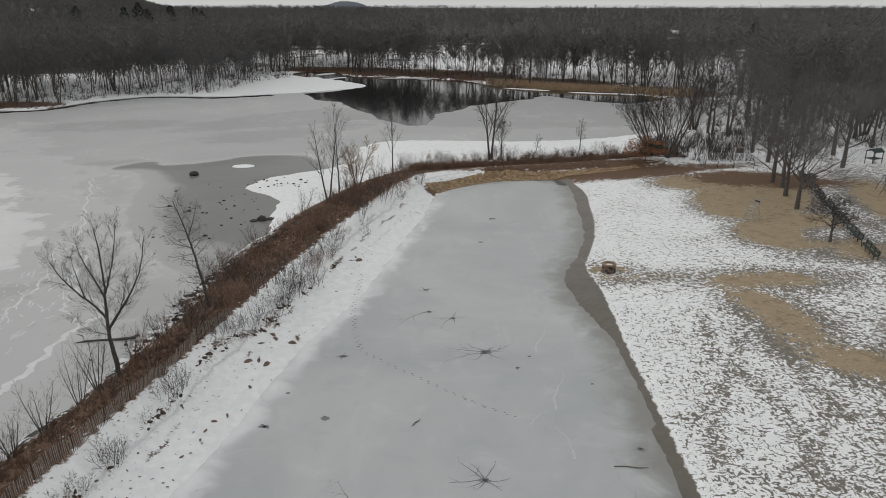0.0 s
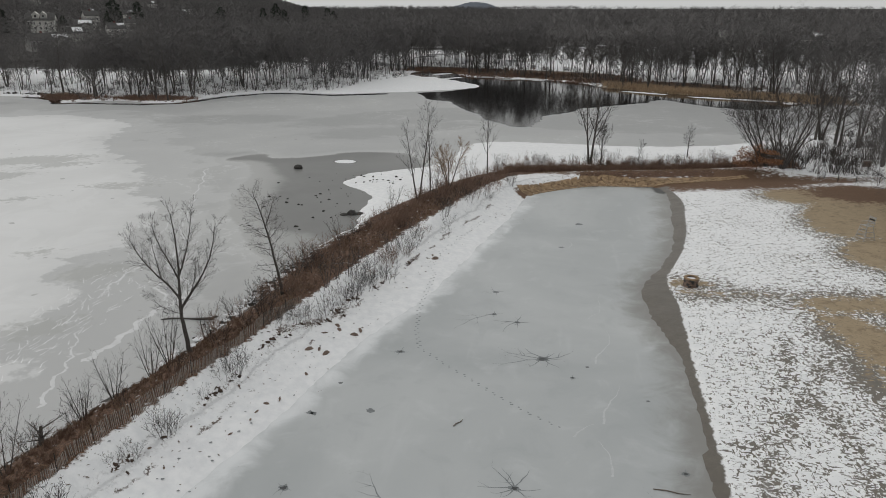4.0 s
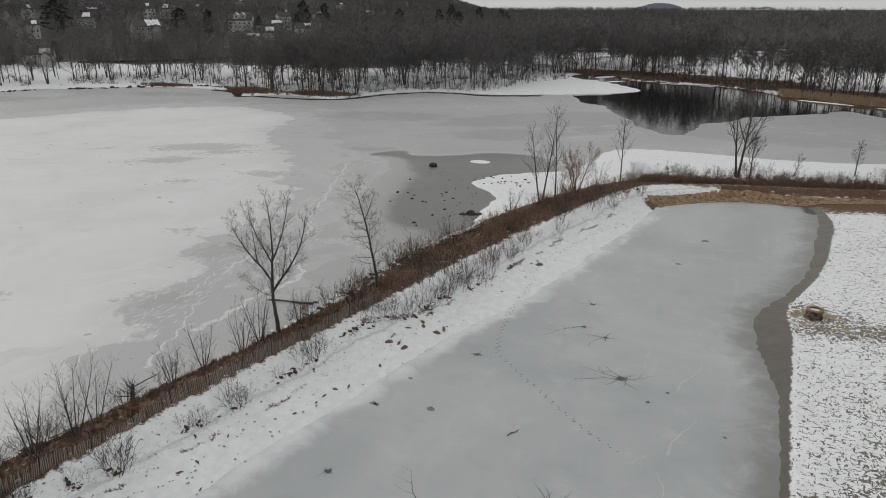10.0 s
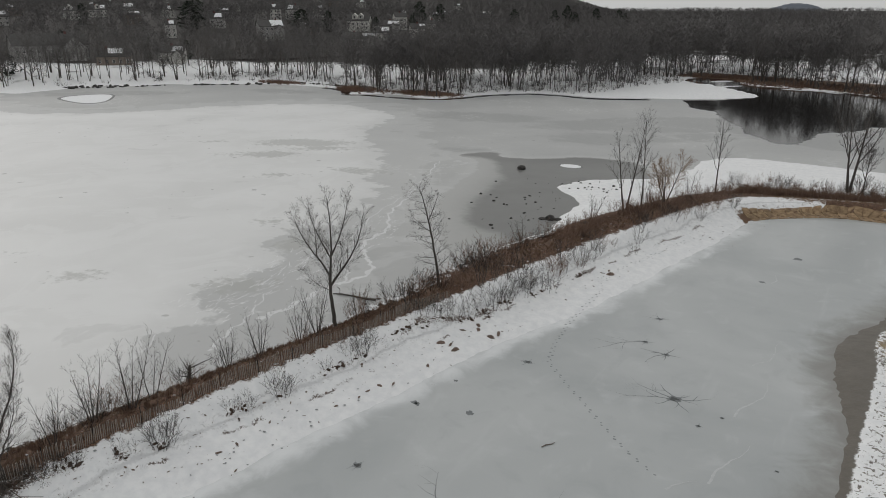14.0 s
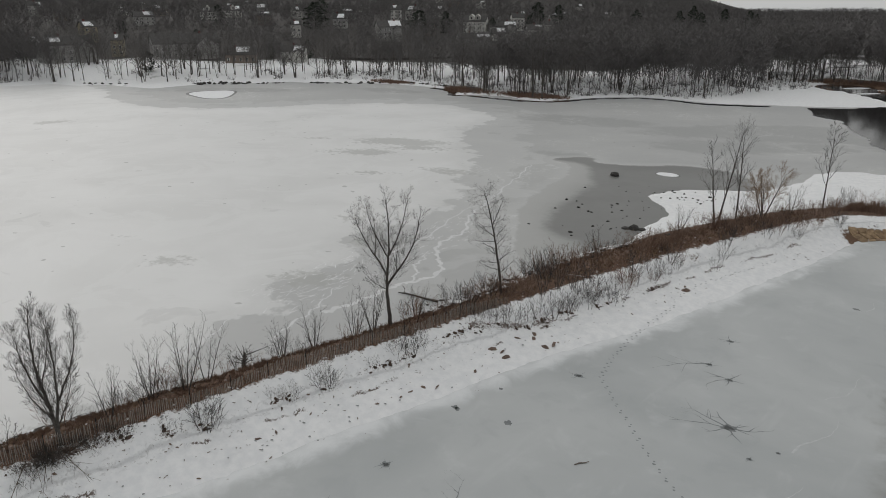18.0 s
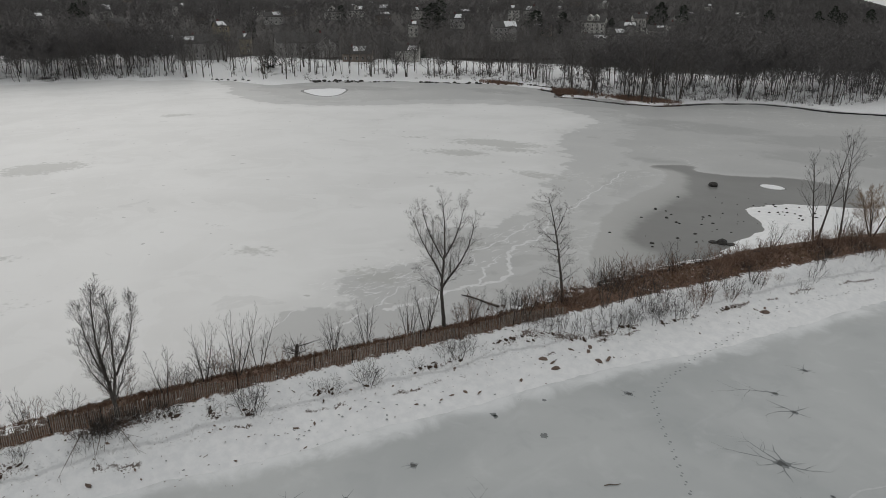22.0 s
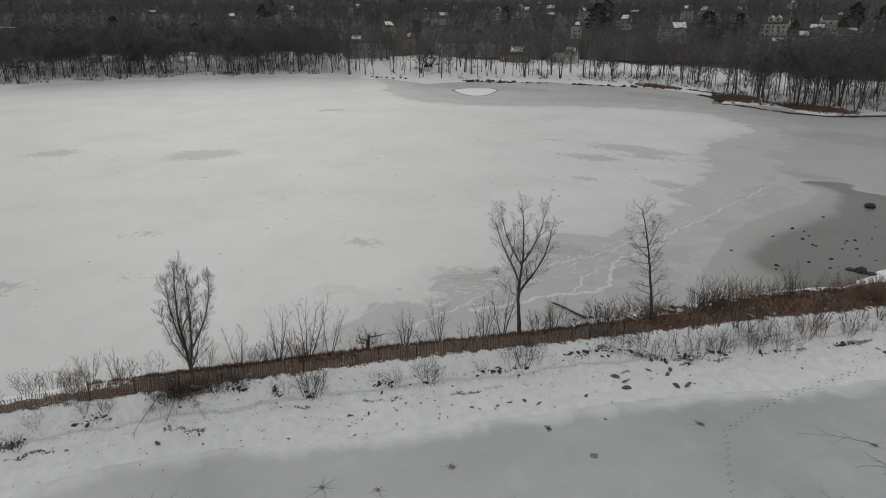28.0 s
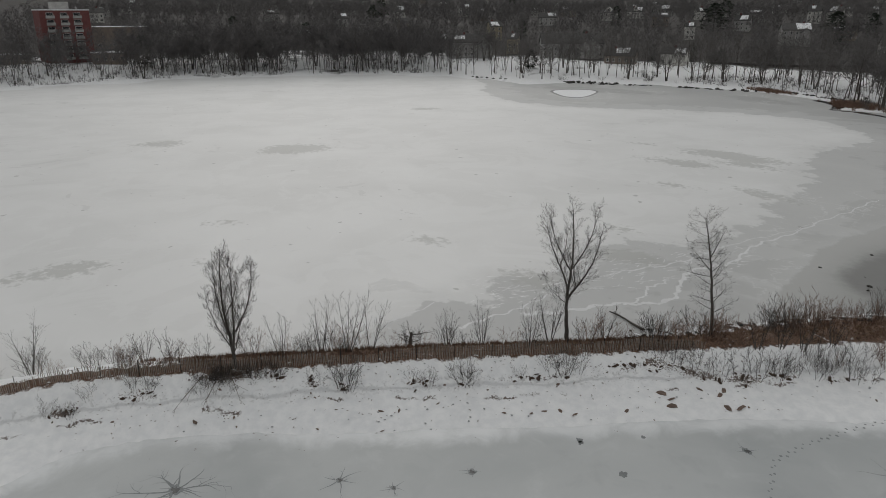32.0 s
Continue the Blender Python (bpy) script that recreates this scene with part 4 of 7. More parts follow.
def behind(px, py, d, rs):
    lawn = (np.maximum(blobs(px, py, WEST_LAWN), poly_distance(px, py, LAWN)) > 0) & (rs.uniform(0, 1, px.shape) > 0.12)
    field = (blobs(px, py, FIELDS) > 0) & (rs.uniform(0, 1, px.shape) > 0.1)
    return (d > 45) & ~lawn & ~field


def far_keep(px, py, d, rs):
    return wave_noise(px, py, 260, 31) > -1.0


# ---- houses of the far shores ----
M_GLASS = simple("dark_window_glass", (0.015, 0.017, 0.02), (0.03, 0.033, 0.037), 1.0, 0.12, 0.0)
M_TRIM = simple("white_trim", (0.6, 0.6, 0.58), (0.7, 0.7, 0.68), 2.0, 0.6, 0.0)
M_ROOF = simple("dark_shingles", (0.05, 0.048, 0.047), (0.1, 0.097, 0.094), 1.5, 0.9, 0.2)
M_SIDING = {
    "grey": simple("grey_siding", (0.3, 0.296, 0.288), (0.4, 0.393, 0.38), 0.6, 0.8, 0.1),
    "cream": simple("cream_siding", (0.48, 0.475, 0.45), (0.58, 0.57, 0.54), 0.6, 0.8, 0.1),
    "yellow": simple("yellow_siding", (0.29, 0.255, 0.18), (0.36, 0.315, 0.23), 0.6, 0.8, 0.1),
    "brown": simple("brown_siding", (0.19, 0.155, 0.13), (0.27, 0.225, 0.19), 0.6, 0.8, 0.1),
    "brick": simple("red_brick", (0.105, 0.036, 0.035), (0.145, 0.05, 0.047), 0.8, 0.85, 0.1),
}


def box_bm(bm, lo, hi):
    """Adds a box between two corners to a bmesh."""
    vs = [bm.verts.new((x, y, z)) for z in (lo[2], hi[2]) for x, y in ((lo[0], lo[1]), (hi[0], lo[1]), (hi[0], hi[1]), (lo[0], hi[1]))]
    for f in ((3, 2, 1, 0), (4, 5, 6, 7), (0, 1, 5, 4), (1, 2, 6, 5), (2, 3, 7, 6), (3, 0, 4, 7)):
        bm.faces.new([vs[k] for k in f])


def boxes(*pairs):
    bm = bmesh.new()
    for lo, hi in pairs:
        box_bm(bm, lo, hi)
    return bm


def gable_body(w, d, h, rise):
    bm = bmesh.new()
    x, y = w / 2, d / 2
    vs = [bm.verts.new(p) for p in ((-x, -y, -1.5), (x, -y, -1.5), (x, y, -1.5), (-x, y, -1.5), (-x, -y, h), (x, -y, h), (x, y, h), (-x, y, h), (-x, 0, h + rise), (x, 0, h + rise))]
    for f in ((0, 1, 5, 4), (2, 3, 7, 6), (1, 2, 6, 9, 5), (3, 0, 4, 8, 7), (4, 5, 9, 8), (6, 7, 8, 9), (3, 2, 1, 0)):
        bm.faces.new([vs[k] for k in f])
    return bm


def roof_bm(w, d, h, rise, lift=0.0, thick=0.25, over=0.5):
    """Two slabs that meet at the ridge."""
    bm = bmesh.new()
    for s in (-1, 1):
        ye, ze = s * (d / 2 + over), h - rise * over / (d / 2)
        x = w / 2 + over
        low = [(-x, 0, h + rise + lift), (x, 0, h + rise + lift), (x, ye, ze + lift), (-x, ye, ze + lift)]
        vs = [bm.verts.new(p) for p in low] + [bm.verts.new((p[0], p[1], p[2] + thick)) for p in low]
        for f in ((0, 1, 2, 3), (7, 6, 5, 4), (0, 4, 5, 1), (1, 5, 6, 2), (2, 6, 7, 3), (3, 7, 4, 0)):
            bm.faces.new([vs[k] for k in f])
    return bm


def snow_patch_bm(rng, w, d, h, rise):
    """Snow that still lies on part of one roof slope."""
    bm = bmesh.new()
    s = -1 if rng.random() < 0.75 else 1
    x0 = rng.uniform(-0.5, 0.1) * w
    x1 = x0 + rng.uniform(0.3, 0.6) * w
    lo, hi = rng.uniform(0.0, 0.3), rng.uniform(0.6, 1.05)
    at = lambda x, f: (min(max(x, -w / 2), w / 2), s * f * d / 2, h + rise * (1 - f) + 0.27)  # noqa: E731
    pts = [at(x0, lo), at(x1, lo), at(x1 + rng.uniform(-1, 1), hi), at((x0 + x1) / 2, hi * rng.uniform(0.8, 1)), at(x0 + rng.uniform(-1, 1), hi)]
    low = [bm.verts.new(p) for p in pts]
    top = [bm.verts.new((p[0], p[1], p[2] + 0.12)) for p in pts]
    bm.faces.new(low[::-1])
    bm.faces.new(top)
    for k in range(5):
        j = (k + 1) % 5
        bm.faces.new((low[k], low[j], top[j], top[k]))
    return bm


WIN_FRAME, WIN_PANE = {}, {}


def window_on(parent, x, y, z, w=1.0, h=1.5, turn=0.0):
    """A window with its trim and pane on a wall that faces -y, turned about z."""
    key = (round(w, 1), round(h, 1))
    if key not in WIN_FRAME:
        t = 0.12
        bm = boxes(((-w / 2, -0.1, 0), (-w / 2 + t, 0.05, h)), ((w / 2 - t, -0.1, 0), (w / 2, 0.05, h)), ((-w / 2 + t, -0.1, h - t), (w / 2 - t, 0.05, h)),
                   ((-w / 2 + t, -0.12, 0), (w / 2 - t, 0.05, t)), ((-w / 2 + t, -0.08, h / 2 - 0.04), (w / 2 - t, 0.02, h / 2 + 0.04)))
        me = bpy.data.meshes.new("window")
        bm.to_mesh(me)
        bm.free()
        me.materials.append(M_TRIM)
        bm = boxes(((-w / 2 + t, -0.04, t), (w / 2 - t, 0.0, h - t)))
        mp = bpy.data.meshes.new("pane")
        bm.to_mesh(mp)
        bm.free()
        mp.materials.append(M_GLASS)
        WIN_FRAME[key], WIN_PANE[key] = me, mp
    win = new("window", WIN_FRAME[key])
    win.parent = parent
    win.matrix_basis = pose(x, y, z, 0, 0, turn)
    pane = new("pane", WIN_PANE[key])
    pane.parent = win
    return win


def make_house(x, y, w, d, h, look_name, label, rng, turn=None, dormers=0, chimney=True, rise=None, windows=True, wing=False):
    if turn is None:
        turn = math.degrees(math.atan2(y - 60, x - 10)) - 90 + rng.uniform(-18, 18)
    t = thing("house", label, "house", pose(x, y, ground_at(x, y), 0, 0, turn), "houses of the town")
    rise = rise or d * rng.uniform(0.3, 0.42)
    wall = part("wall", gable_body(w, d, h, rise), M_SIDING[look_name], t)
    part("roof", roof_bm(w, d, h, rise), M_ROOF, t)
    part("roof_snow", snow_patch_bm(rng, w, d, h, rise), M_SNOWTOP, t, "patch of lying snow")
    if chimney:
        cx = rng.uniform(-0.3, 0.3) * w
        part("chimney", boxes(((cx - 0.5, -0.4, h), (cx + 0.5, 0.4, h + rise + 1.1))), M_SIDING["brick"], t, "brick chimney")
    if windows:
        n = max(2, int(w / 3.0))
        for lvl in range(max(1, int(h / 2.8))):
            for k in range(n):
                window_on(t, -w / 2 + (k + 0.5) * w / n, -d / 2, 0.9 + 2.8 * lvl, 1.2, 1.5)
            for k in range(2):
                window_on(t, w / 2, -d / 4 + k * d / 2, 0.9 + 2.8 * lvl, 1.2, 1.5, 90)
    for k in range(dormers):
        dx = (k - (dormers - 1) / 2) * 4.6
        dorm = part("dormer", gable_body(2.4, 3.0, 1.7, 1.1), M_SIDING[look_name], t, "gabled dormer", pose(dx, -d / 4 - 0.2, h + rise * 0.3, 0, 0, 90) @ Matrix.Diagonal((1.35, 1.35, 1.35, 1)))
        part("dormer_roof", roof_bm(3.0, 2.4, 1.7, 1.1, 0, 0.15, 0.2), M_TRIM, dorm, "white-edged gable roof", pose(0, 0, 0, 0, 0, 0))
        window_on(t, dx, -d / 4 - 2.05 - 0.2, h + rise * 0.3 + 0.3, 1.4, 1.7)
    if wing:
        wg = part("wing", gable_body(d * 0.8, w * 0.32, h * 0.85, w * 0.13), M_SIDING[look_name], t, "", pose(w * 0.28, -d * 0.35, 0, 0, 0, 90))
        part("wing_roof", roof_bm(d * 0.8, w * 0.32, h * 0.85, w * 0.13), M_ROOF, wg)
    return t


rng_h = random.Random(5)
SHORE_HOUSES = [
    (-340, 197, 33, 12, 7.5, "grey", "long grey shingled house above the lake lawn", 0, True), (-306, 209, 15, 9, 4.0, "brown", "low brown bungalow near the shore", 0, False),
    (-354, 143, 23, 12, 8, "grey", "large grey house with a gabled wing", 0, True), (-429, 184, 8, 8, 9, "yellow", "tall yellow gabled house among trees", 0, False),
    (-365, 173, 6, 9, 8, "yellow", "narrow yellow gabled house", 0, False), (-386, 136, 11, 9, 6, "grey", "plain grey house behind trees", 0, True),
    (-292, 231, 12, 9, 5.5, "cream", "pale shingled house with snow on its roof", 0, True), (-345, 347, 16, 11, 9, "grey", "dark grey house with a steep roof", 0, True),
    (-445, 450, 9, 9, 9, "cream", "cream house high on the hillside", 0, False), (-447, 472, 11, 9, 8, "cream", "cream gabled house on the hillside", 0, False),
    (-342, 435, 17, 11, 9.5, "cream", "tall cream house with two white dormers", 2, False), (-281, 360, 20, 10, 6, "grey", "grey house with a long low roof", 0, True),
    (-327, 448, 20, 11, 7, "grey", "grey house with dark roof", 0, True), (-350, 497, 10, 9, 10, "cream", "narrow pale house uphill", 0, False),
    (-299, 450, 11, 9, 7, "cream", "white gabled house beside dark pines", 0, False), (-317, 494, 7, 7, 8, "cream", "small white house uphill", 0, False),
    (-532, 409, 8, 8, 7, "cream", "far white cottage on the hillside", 0, False), (-417, 365, 10, 9, 7, "grey", "grey gabled house on the slope", 0, False),
    (-591, 381, 15, 9, 6, "cream", "far pale house on the hillside", 1, False), (-543, 328, 13, 9, 6.5, "cream", "pale hillside house with a white gable", 1, False),
    (-630, 433, 20, 10, 6, "grey", "long far house with a snowy roof", 0, False), (142, 459, 11, 9, 6, "cream", "white house beyond the snowy field", 0, False),
    (109, 552, 9, 8, 8, "cream", "pale gabled house in the northern woods", 0, False), (-674, 239, 10, 9, 9, "cream", "white house high above the town", 0, False),
    (-566, -78, 12, 9, 7, "cream", "pale house behind the brick block", 0, False), (-598, 50, 10, 8, 6, "grey", "grey house on the slope", 0, False), (-391, 305, 6, 6, 8, "cream", "small white gabled house", 0, False),
    (-518, 261, 14, 9, 6, "grey", "grey house with a snowy roof", 0, False), (-420, 60, 12, 9, 6, "brown", "brown house in the western woods", 0, False), (-455, -20, 13, 9, 6, "grey", "grey house in the western woods", 0, False),
]
for x, y, w, d, h, lk, lab, dm, wg in SHORE_HOUSES:
    make_house(x, y, w, d, h, lk, lab, rng_h, dormers=dm, wing=wg)
    HOUSES.append((x, y, w))
for k in range(70):
    a = radians(rng_h.uniform(118, 196))
    r = rng_h.uniform(480, 1150)
    x, y = math.cos(a) * r, math.sin(a) * r + 30
    if all(math.hypot(x - p, y - q) > 24 for p, q, _ in HOUSES):
        make_house(x, y, rng_h.uniform(8, 15), rng_h.uniform(7, 10), rng_h.uniform(5, 8), rng_h.choice(["cream", "grey", "grey", "brown", "cream"]), "distant gabled house on the wooded hillside", rng_h, windows=r < 750, chimney=False)
        HOUSES.append((x, y, 14))


def apartment_block(x, y):
    turn = math.degrees(math.atan2(y - 22, x - 25)) - 90 + 12
    t = thing("apartment_block", "seven-storey red brick apartment block with pale balcony bays", "building", pose(x, y, ground_at(x, y), 0, 0, turn))
    w, d, h = 21.0, 14.0, 22.5
    part("wall", boxes(((-w / 2, -d / 2, -2), (w / 2, d / 2, h))), M_SIDING["brick"], t)
    part("parapet", boxes(((-w / 2 - 0.2, -d / 2 - 0.2, h), (w / 2 + 0.2, d / 2 + 0.2, h + 0.5))), M_SNOWTOP, t, "snowy parapet")
    part("lift_house", boxes(((-4, -3, h + 0.5), (3, 4, h + 3.8))), M_SIDING["grey"], t, "grey lift housing")
    for bx in (-w * 0.3, -0.02 * w, w * 0.24):
        for lvl in range(7):
            z = 1.0 + lvl * 3.05
            part("balcony", boxes(((bx - 1.9, -d / 2 - 0.9, z - 0.25), (bx + 1.9, -d / 2, z)), ((bx - 1.9, -d / 2 - 0.9, z), (bx + 1.9, -d / 2 - 0.75, z + 0.95))), M_SIDING["grey"], t, "pale balcony")
            window_on(t, bx, -d / 2, z + 0.2, 3.0, 2.0)
    for lvl in range(7):
        for by in (-3.5, 0.5, 4.0):
            window_on(t, w / 2, by, 1.2 + lvl * 3.05, 1.4, 1.6, 90)
    return t


apartment_block(-355, -56.5)
for x, y, w, h, lab in ((-352, -38, 15, 4.5, "low brick hall with a snowy flat roof"), (-343, -80, 20, 3.6, "low flat-roofed shed with snow on top"), (-410, -40, 28, 11, "dark flat-roofed block behind the hall")):
    t = thing("flat_building", lab, "building", pose(x, y, ground_at(x, y), 0, 0, math.degrees(math.atan2(y - 22, x - 25)) - 90))
    part("wall", boxes(((-w / 2, -5, -2), (w / 2, 5, h))), M_SIDING["brown"], t)
    part("roof", boxes(((-w / 2 - 0.3, -5.3, h), (w / 2 + 0.3, 5.3, h + 0.35))), M_SNOWTOP, t, "snow-covered flat roof")
    for k in range(4):
        window_on(t, -w / 2 + (k + 0.5) * w / 4, -5, 1.0, 1.6, 1.6)
HOUSES += [(-355, -56.5, 26), (-352, -42, 18), (-343, -80, 22), (-410, -40, 30)]


def clear_of_houses(px, py, gap=1.0):
    ok = np.ones(px.shape, bool)
    for x, y, w in HOUSES:
        r = w * 0.45 + 2 * gap
        ok &= np.hypot(px - x, py - y) > r
    return ok


def in_yard(px, py, rs, share=0.85):
    """Most of the ground between a house and the lake is open yard."""
    out = np.zeros(px.shape, bool)
    for x, y, w, *_ in SHORE_HOUSES:
        if x > -200:
            continue
        ux, uy = 15 - x, 30 - y
        n = math.hypot(ux, uy)
        ux, uy = ux / n, uy / n
        u, v = (px - x) * ux + (py - y) * uy, (py - y) * ux - (px - x) * uy
        out |= (u > -6) & (u < 100) & (np.abs(v) < w * 0.5 + 2)
    return out & (rs.uniform(0, 1, px.shape) < share)


def wall_row(px, py, d, rs):
    return (px < -285) & (py < 122) & (py > -22) & (d > 13) & (d < 60)


def belt_keep(px, py, d, rs):
    return shore_belt(px, py, d, rs) & clear_of_houses(px, py) & ~in_yard(px, py, rs)


def behind_keep(px, py, d, rs):
    return behind(px, py, d, rs) & clear_of_houses(px, py) & ~in_yard(px, py, rs, 0.8)


def far_house_keep(px, py, d, rs):
    return far_keep(px, py, d, rs) & clear_of_houses(px, py) & ~in_yard(px, py, rs)


spots = wood_spots(1500, 150, 620, 5, belt_keep)
scatter("far_woods", "bare grey-brown winter woods along the lake shore", "woods", spots, np.random.RandomState(2).uniform(9, 19, len(spots)) + 4 * smooth_step(spots[:, 0], -240, -120), TEMPL, M_TWIG, rng_w)
spots = wood_spots(250, 280, 420, 8, wall_row, 140, 200)
scatter("far_woods", "tall dense bare woods on the western shore", "woods", spots, np.random.RandomState(12).uniform(16, 23, len(spots)), TEMPL, M_TWIG, rng_w)
spots = wood_spots(1900, 240, 640, 7, behind_keep)
scatter("deep_woods", "bare grey-brown winter woods behind the shore", "woods", spots, np.random.RandomState(4).uniform(11, 20, len(spots)) + 3 * smooth_step(spots[:, 0], -240, -120), TEMPL, M_TWIG, rng_w)
spots = wood_spots(7400, 560, 1500, 6, far_house_keep)
scatter("distant_woods", "distant bare woods on the low hills", "woods", spots, np.random.RandomState(3).uniform(11, 18, len(spots)), TEMPL_FAR, M_TWIG, rng_w)
spots = wood_spots(2600, 950, 1650, 16, far_keep, 95, 140)
scatter("ridge_woods", "bare woods along the north-western ridge", "woods", spots, np.random.RandomState(13).uniform(9, 17, len(spots)), TEMPL_FAR, M_TWIG, rng_w, width=(1.0, 1.7))
spots = wood_spots(2000, 1080, 2400, 19, far_keep, 109, 127)
scatter("ridge_woods", "bare woods on the slope of the north-western ridge", "woods", spots, np.random.RandomState(15).uniform(10, 17, len(spots)), TEMPL_FAR, M_TWIG, rng_w, width=(1.2, 1.9))
spots = wood_spots(3600, 330, 950, 15, behind_keep, 112, 200)
scatter("town_woods", "bare grey trees between the houses of the town", "woods", spots, np.random.RandomState(14).uniform(10, 16, len(spots)), TEMPL_FAR, M_TWIG, rng_w)
spots = wood_spots(6500, 1400, 3000, 9, far_keep)
scatter("horizon_woods", "faint bare woods along the skyline", "woods", spots, np.random.RandomState(3).uniform(7, 15, len(spots)), [t[::3] for t in TEMPL_FAR], M_TWIG, rng_w, width=(1.8, 3.2))

# trees along the crest of the north-western ridge
crest_a, crest_r = np.radians(np.linspace(90, 150, 90)), np.linspace(620, 3000, 70)
crest_x, crest_y = np.cos(crest_a)[:, None] * crest_r, np.sin(crest_a)[:, None] * crest_r
steep = (ground_height(crest_x, crest_y) - 28) / crest_r
r_c = np.random.RandomState(23)
pick = r_c.randint(0, 90, 2600)
far_c = np.clip(crest_r[steep.argmax(1)][pick] + r_c.normal(0, 90, 2600), 600, 3000)
ang_c = crest_a[pick] + r_c.uniform(-0.007, 0.007, 2600)
spots = np.stack([np.cos(ang_c) * far_c, np.sin(ang_c) * far_c], -1)
scatter("crest_woods", "bare woods on the skyline of the ridge", "woods", spots, r_c.uniform(8, 17, 2600), TEMPL_FAR, M_TWIG, rng_w, width=(1.0, 1.8))

# single trees that stand out along the far shore: limbs, and twigs as fine spikes


def spiky_tree(seed, height, radius, spec, stems, twigs, reach, thick):
    rng = random.Random(seed)
    trunk, limbs = tree_meshes(seed, height, radius, spec, stems, (0, 0), 0.16)
    tris = []
    tips = limbs.v

    def spike(p, d, n, w):
        u = d.orthogonal().normalized()
        u.rotate(Matrix.Rotation(rng.uniform(0, 3.14), 3, d.normalized()))
        tris.extend((p - u * w, p + u * w, p + d * n))

    for k in range(twigs):
        p = tips[rng.randrange(len(tips))]
        d = Vector((rng.uniform(-1, 1), rng.uniform(-1, 1), rng.uniform(-0.4, 1.3))).normalized()
        n = reach * rng.uniform(0.5, 1.2)
        spike(p, d, n, thick)
        for _ in range(3):
            e = (d + Vector((rng.uniform(-1, 1), rng.uniform(-1, 1), rng.uniform(-0.6, 0.9)))).normalized()
            spike(p + d * n * rng.uniform(0.2, 0.8), e, n * rng.uniform(0.35, 0.6), thick * 0.7)
    me = bpy.data.meshes.new("trunk")
    vs, fs = trunk.v + limbs.v, trunk.f + [tuple(i + len(trunk.v) for i in f) for f in limbs.f]
    me.from_pydata([tuple(v) for v in vs], [], fs)
    me.materials.append(M_BARK)
    return me, tri_mesh("crown", np.array([tuple(p) for p in tris]), M_TWIG)


THIN[0] = 0.014
SHORE_LIMB = [(5, 5, 10, 0.55, 40, 0.3, 0.02), (4, 3, 5, 0.5, 40, 0.2, 0.05), (2, 3, 0, 0, 0, 0, 0.03)]
WIDE_LIMB = [(5, 6, 10, 0.85, 52, 0.3, 0.0), (5, 4, 6, 0.5, 44, 0.2, 0.04), (3, 3, 0, 0, 0, 0, 0.03)]
SHORE_MESH = [spiky_tree(40 + s, 11.5 + s % 3 * 1.5, 0.1 + 0.03 * (s % 4), SHORE_LIMB, 1 + (s % 4 == 1), 260, 1.5, 0.022) for s in range(8)]
WIDE_MESH = [spiky_tree(60 + s, 9.0 + s % 2, 0.26, WIDE_LIMB, 1 + (s % 3 == 1), 420, 1.5, 0.02) for s in range(5)]
THIN[0] = 0.0045


def shore_tree(x, y, size, k, name="shore_tree", label="bare tree on the snowy far shore", group="trees of the far shore", kinds=None):
    tall = size * (0.85 + 0.3 * ((k * 53) % 100) / 100)
    t = thing(name, label, "tree", pose(x, y, ground_at(x, y), 0, 0, k * 77.7) @ Matrix.Diagonal((size, size, tall, 1)), group)
    kinds = kinds or SHORE_MESH
    for nm, me in zip(("trunk", "crown"), kinds[k % len(kinds)]):
        o = new(nm, me)
        o.parent = t
    return t


def lawn_row(px, py, d, rs):
    return (px < -125) & (d > 12) & (d < 75) & clear_of_houses(px, py, 0.0)


def first_row(px, py, d, rs):
    return ((px < -5) | (rs.uniform(0, 1, px.shape) < 0.9)) & (poly_distance(px, py, POINT) < -1) & (d > np.where(px < -180, 11, 3)) & (d < np.where(px < -180, 34, 20)) & clear_of_houses(px, py, 0.4) & (blobs(px, py, FIELDS) < 0) & ~in_yard(px, py, rs, 0.25)


for k, (x, y) in enumerate(wood_spots(285, 150, 420, 12, first_row)):
    big = 1.2 if x > -170 else 1.1
    shore_tree(x, y, (0.75 + 0.45 * ((k * 37) % 100) / 100) * big, k, kinds=WIDE_MESH if k % 3 == 0 else None)
# broad trees on the lawns before the houses
for k, (x, y) in enumerate(wood_spots(125, 200, 420, 13, lawn_row, 105, 165)):
    shore_tree(x, y, 0.95 + 0.45 * ((k * 41) % 100) / 100, k, "lawn_tree", "broad bare tree on the lawn before the houses", "trees of the lawns", WIDE_MESH if k % 4 == 0 else None)

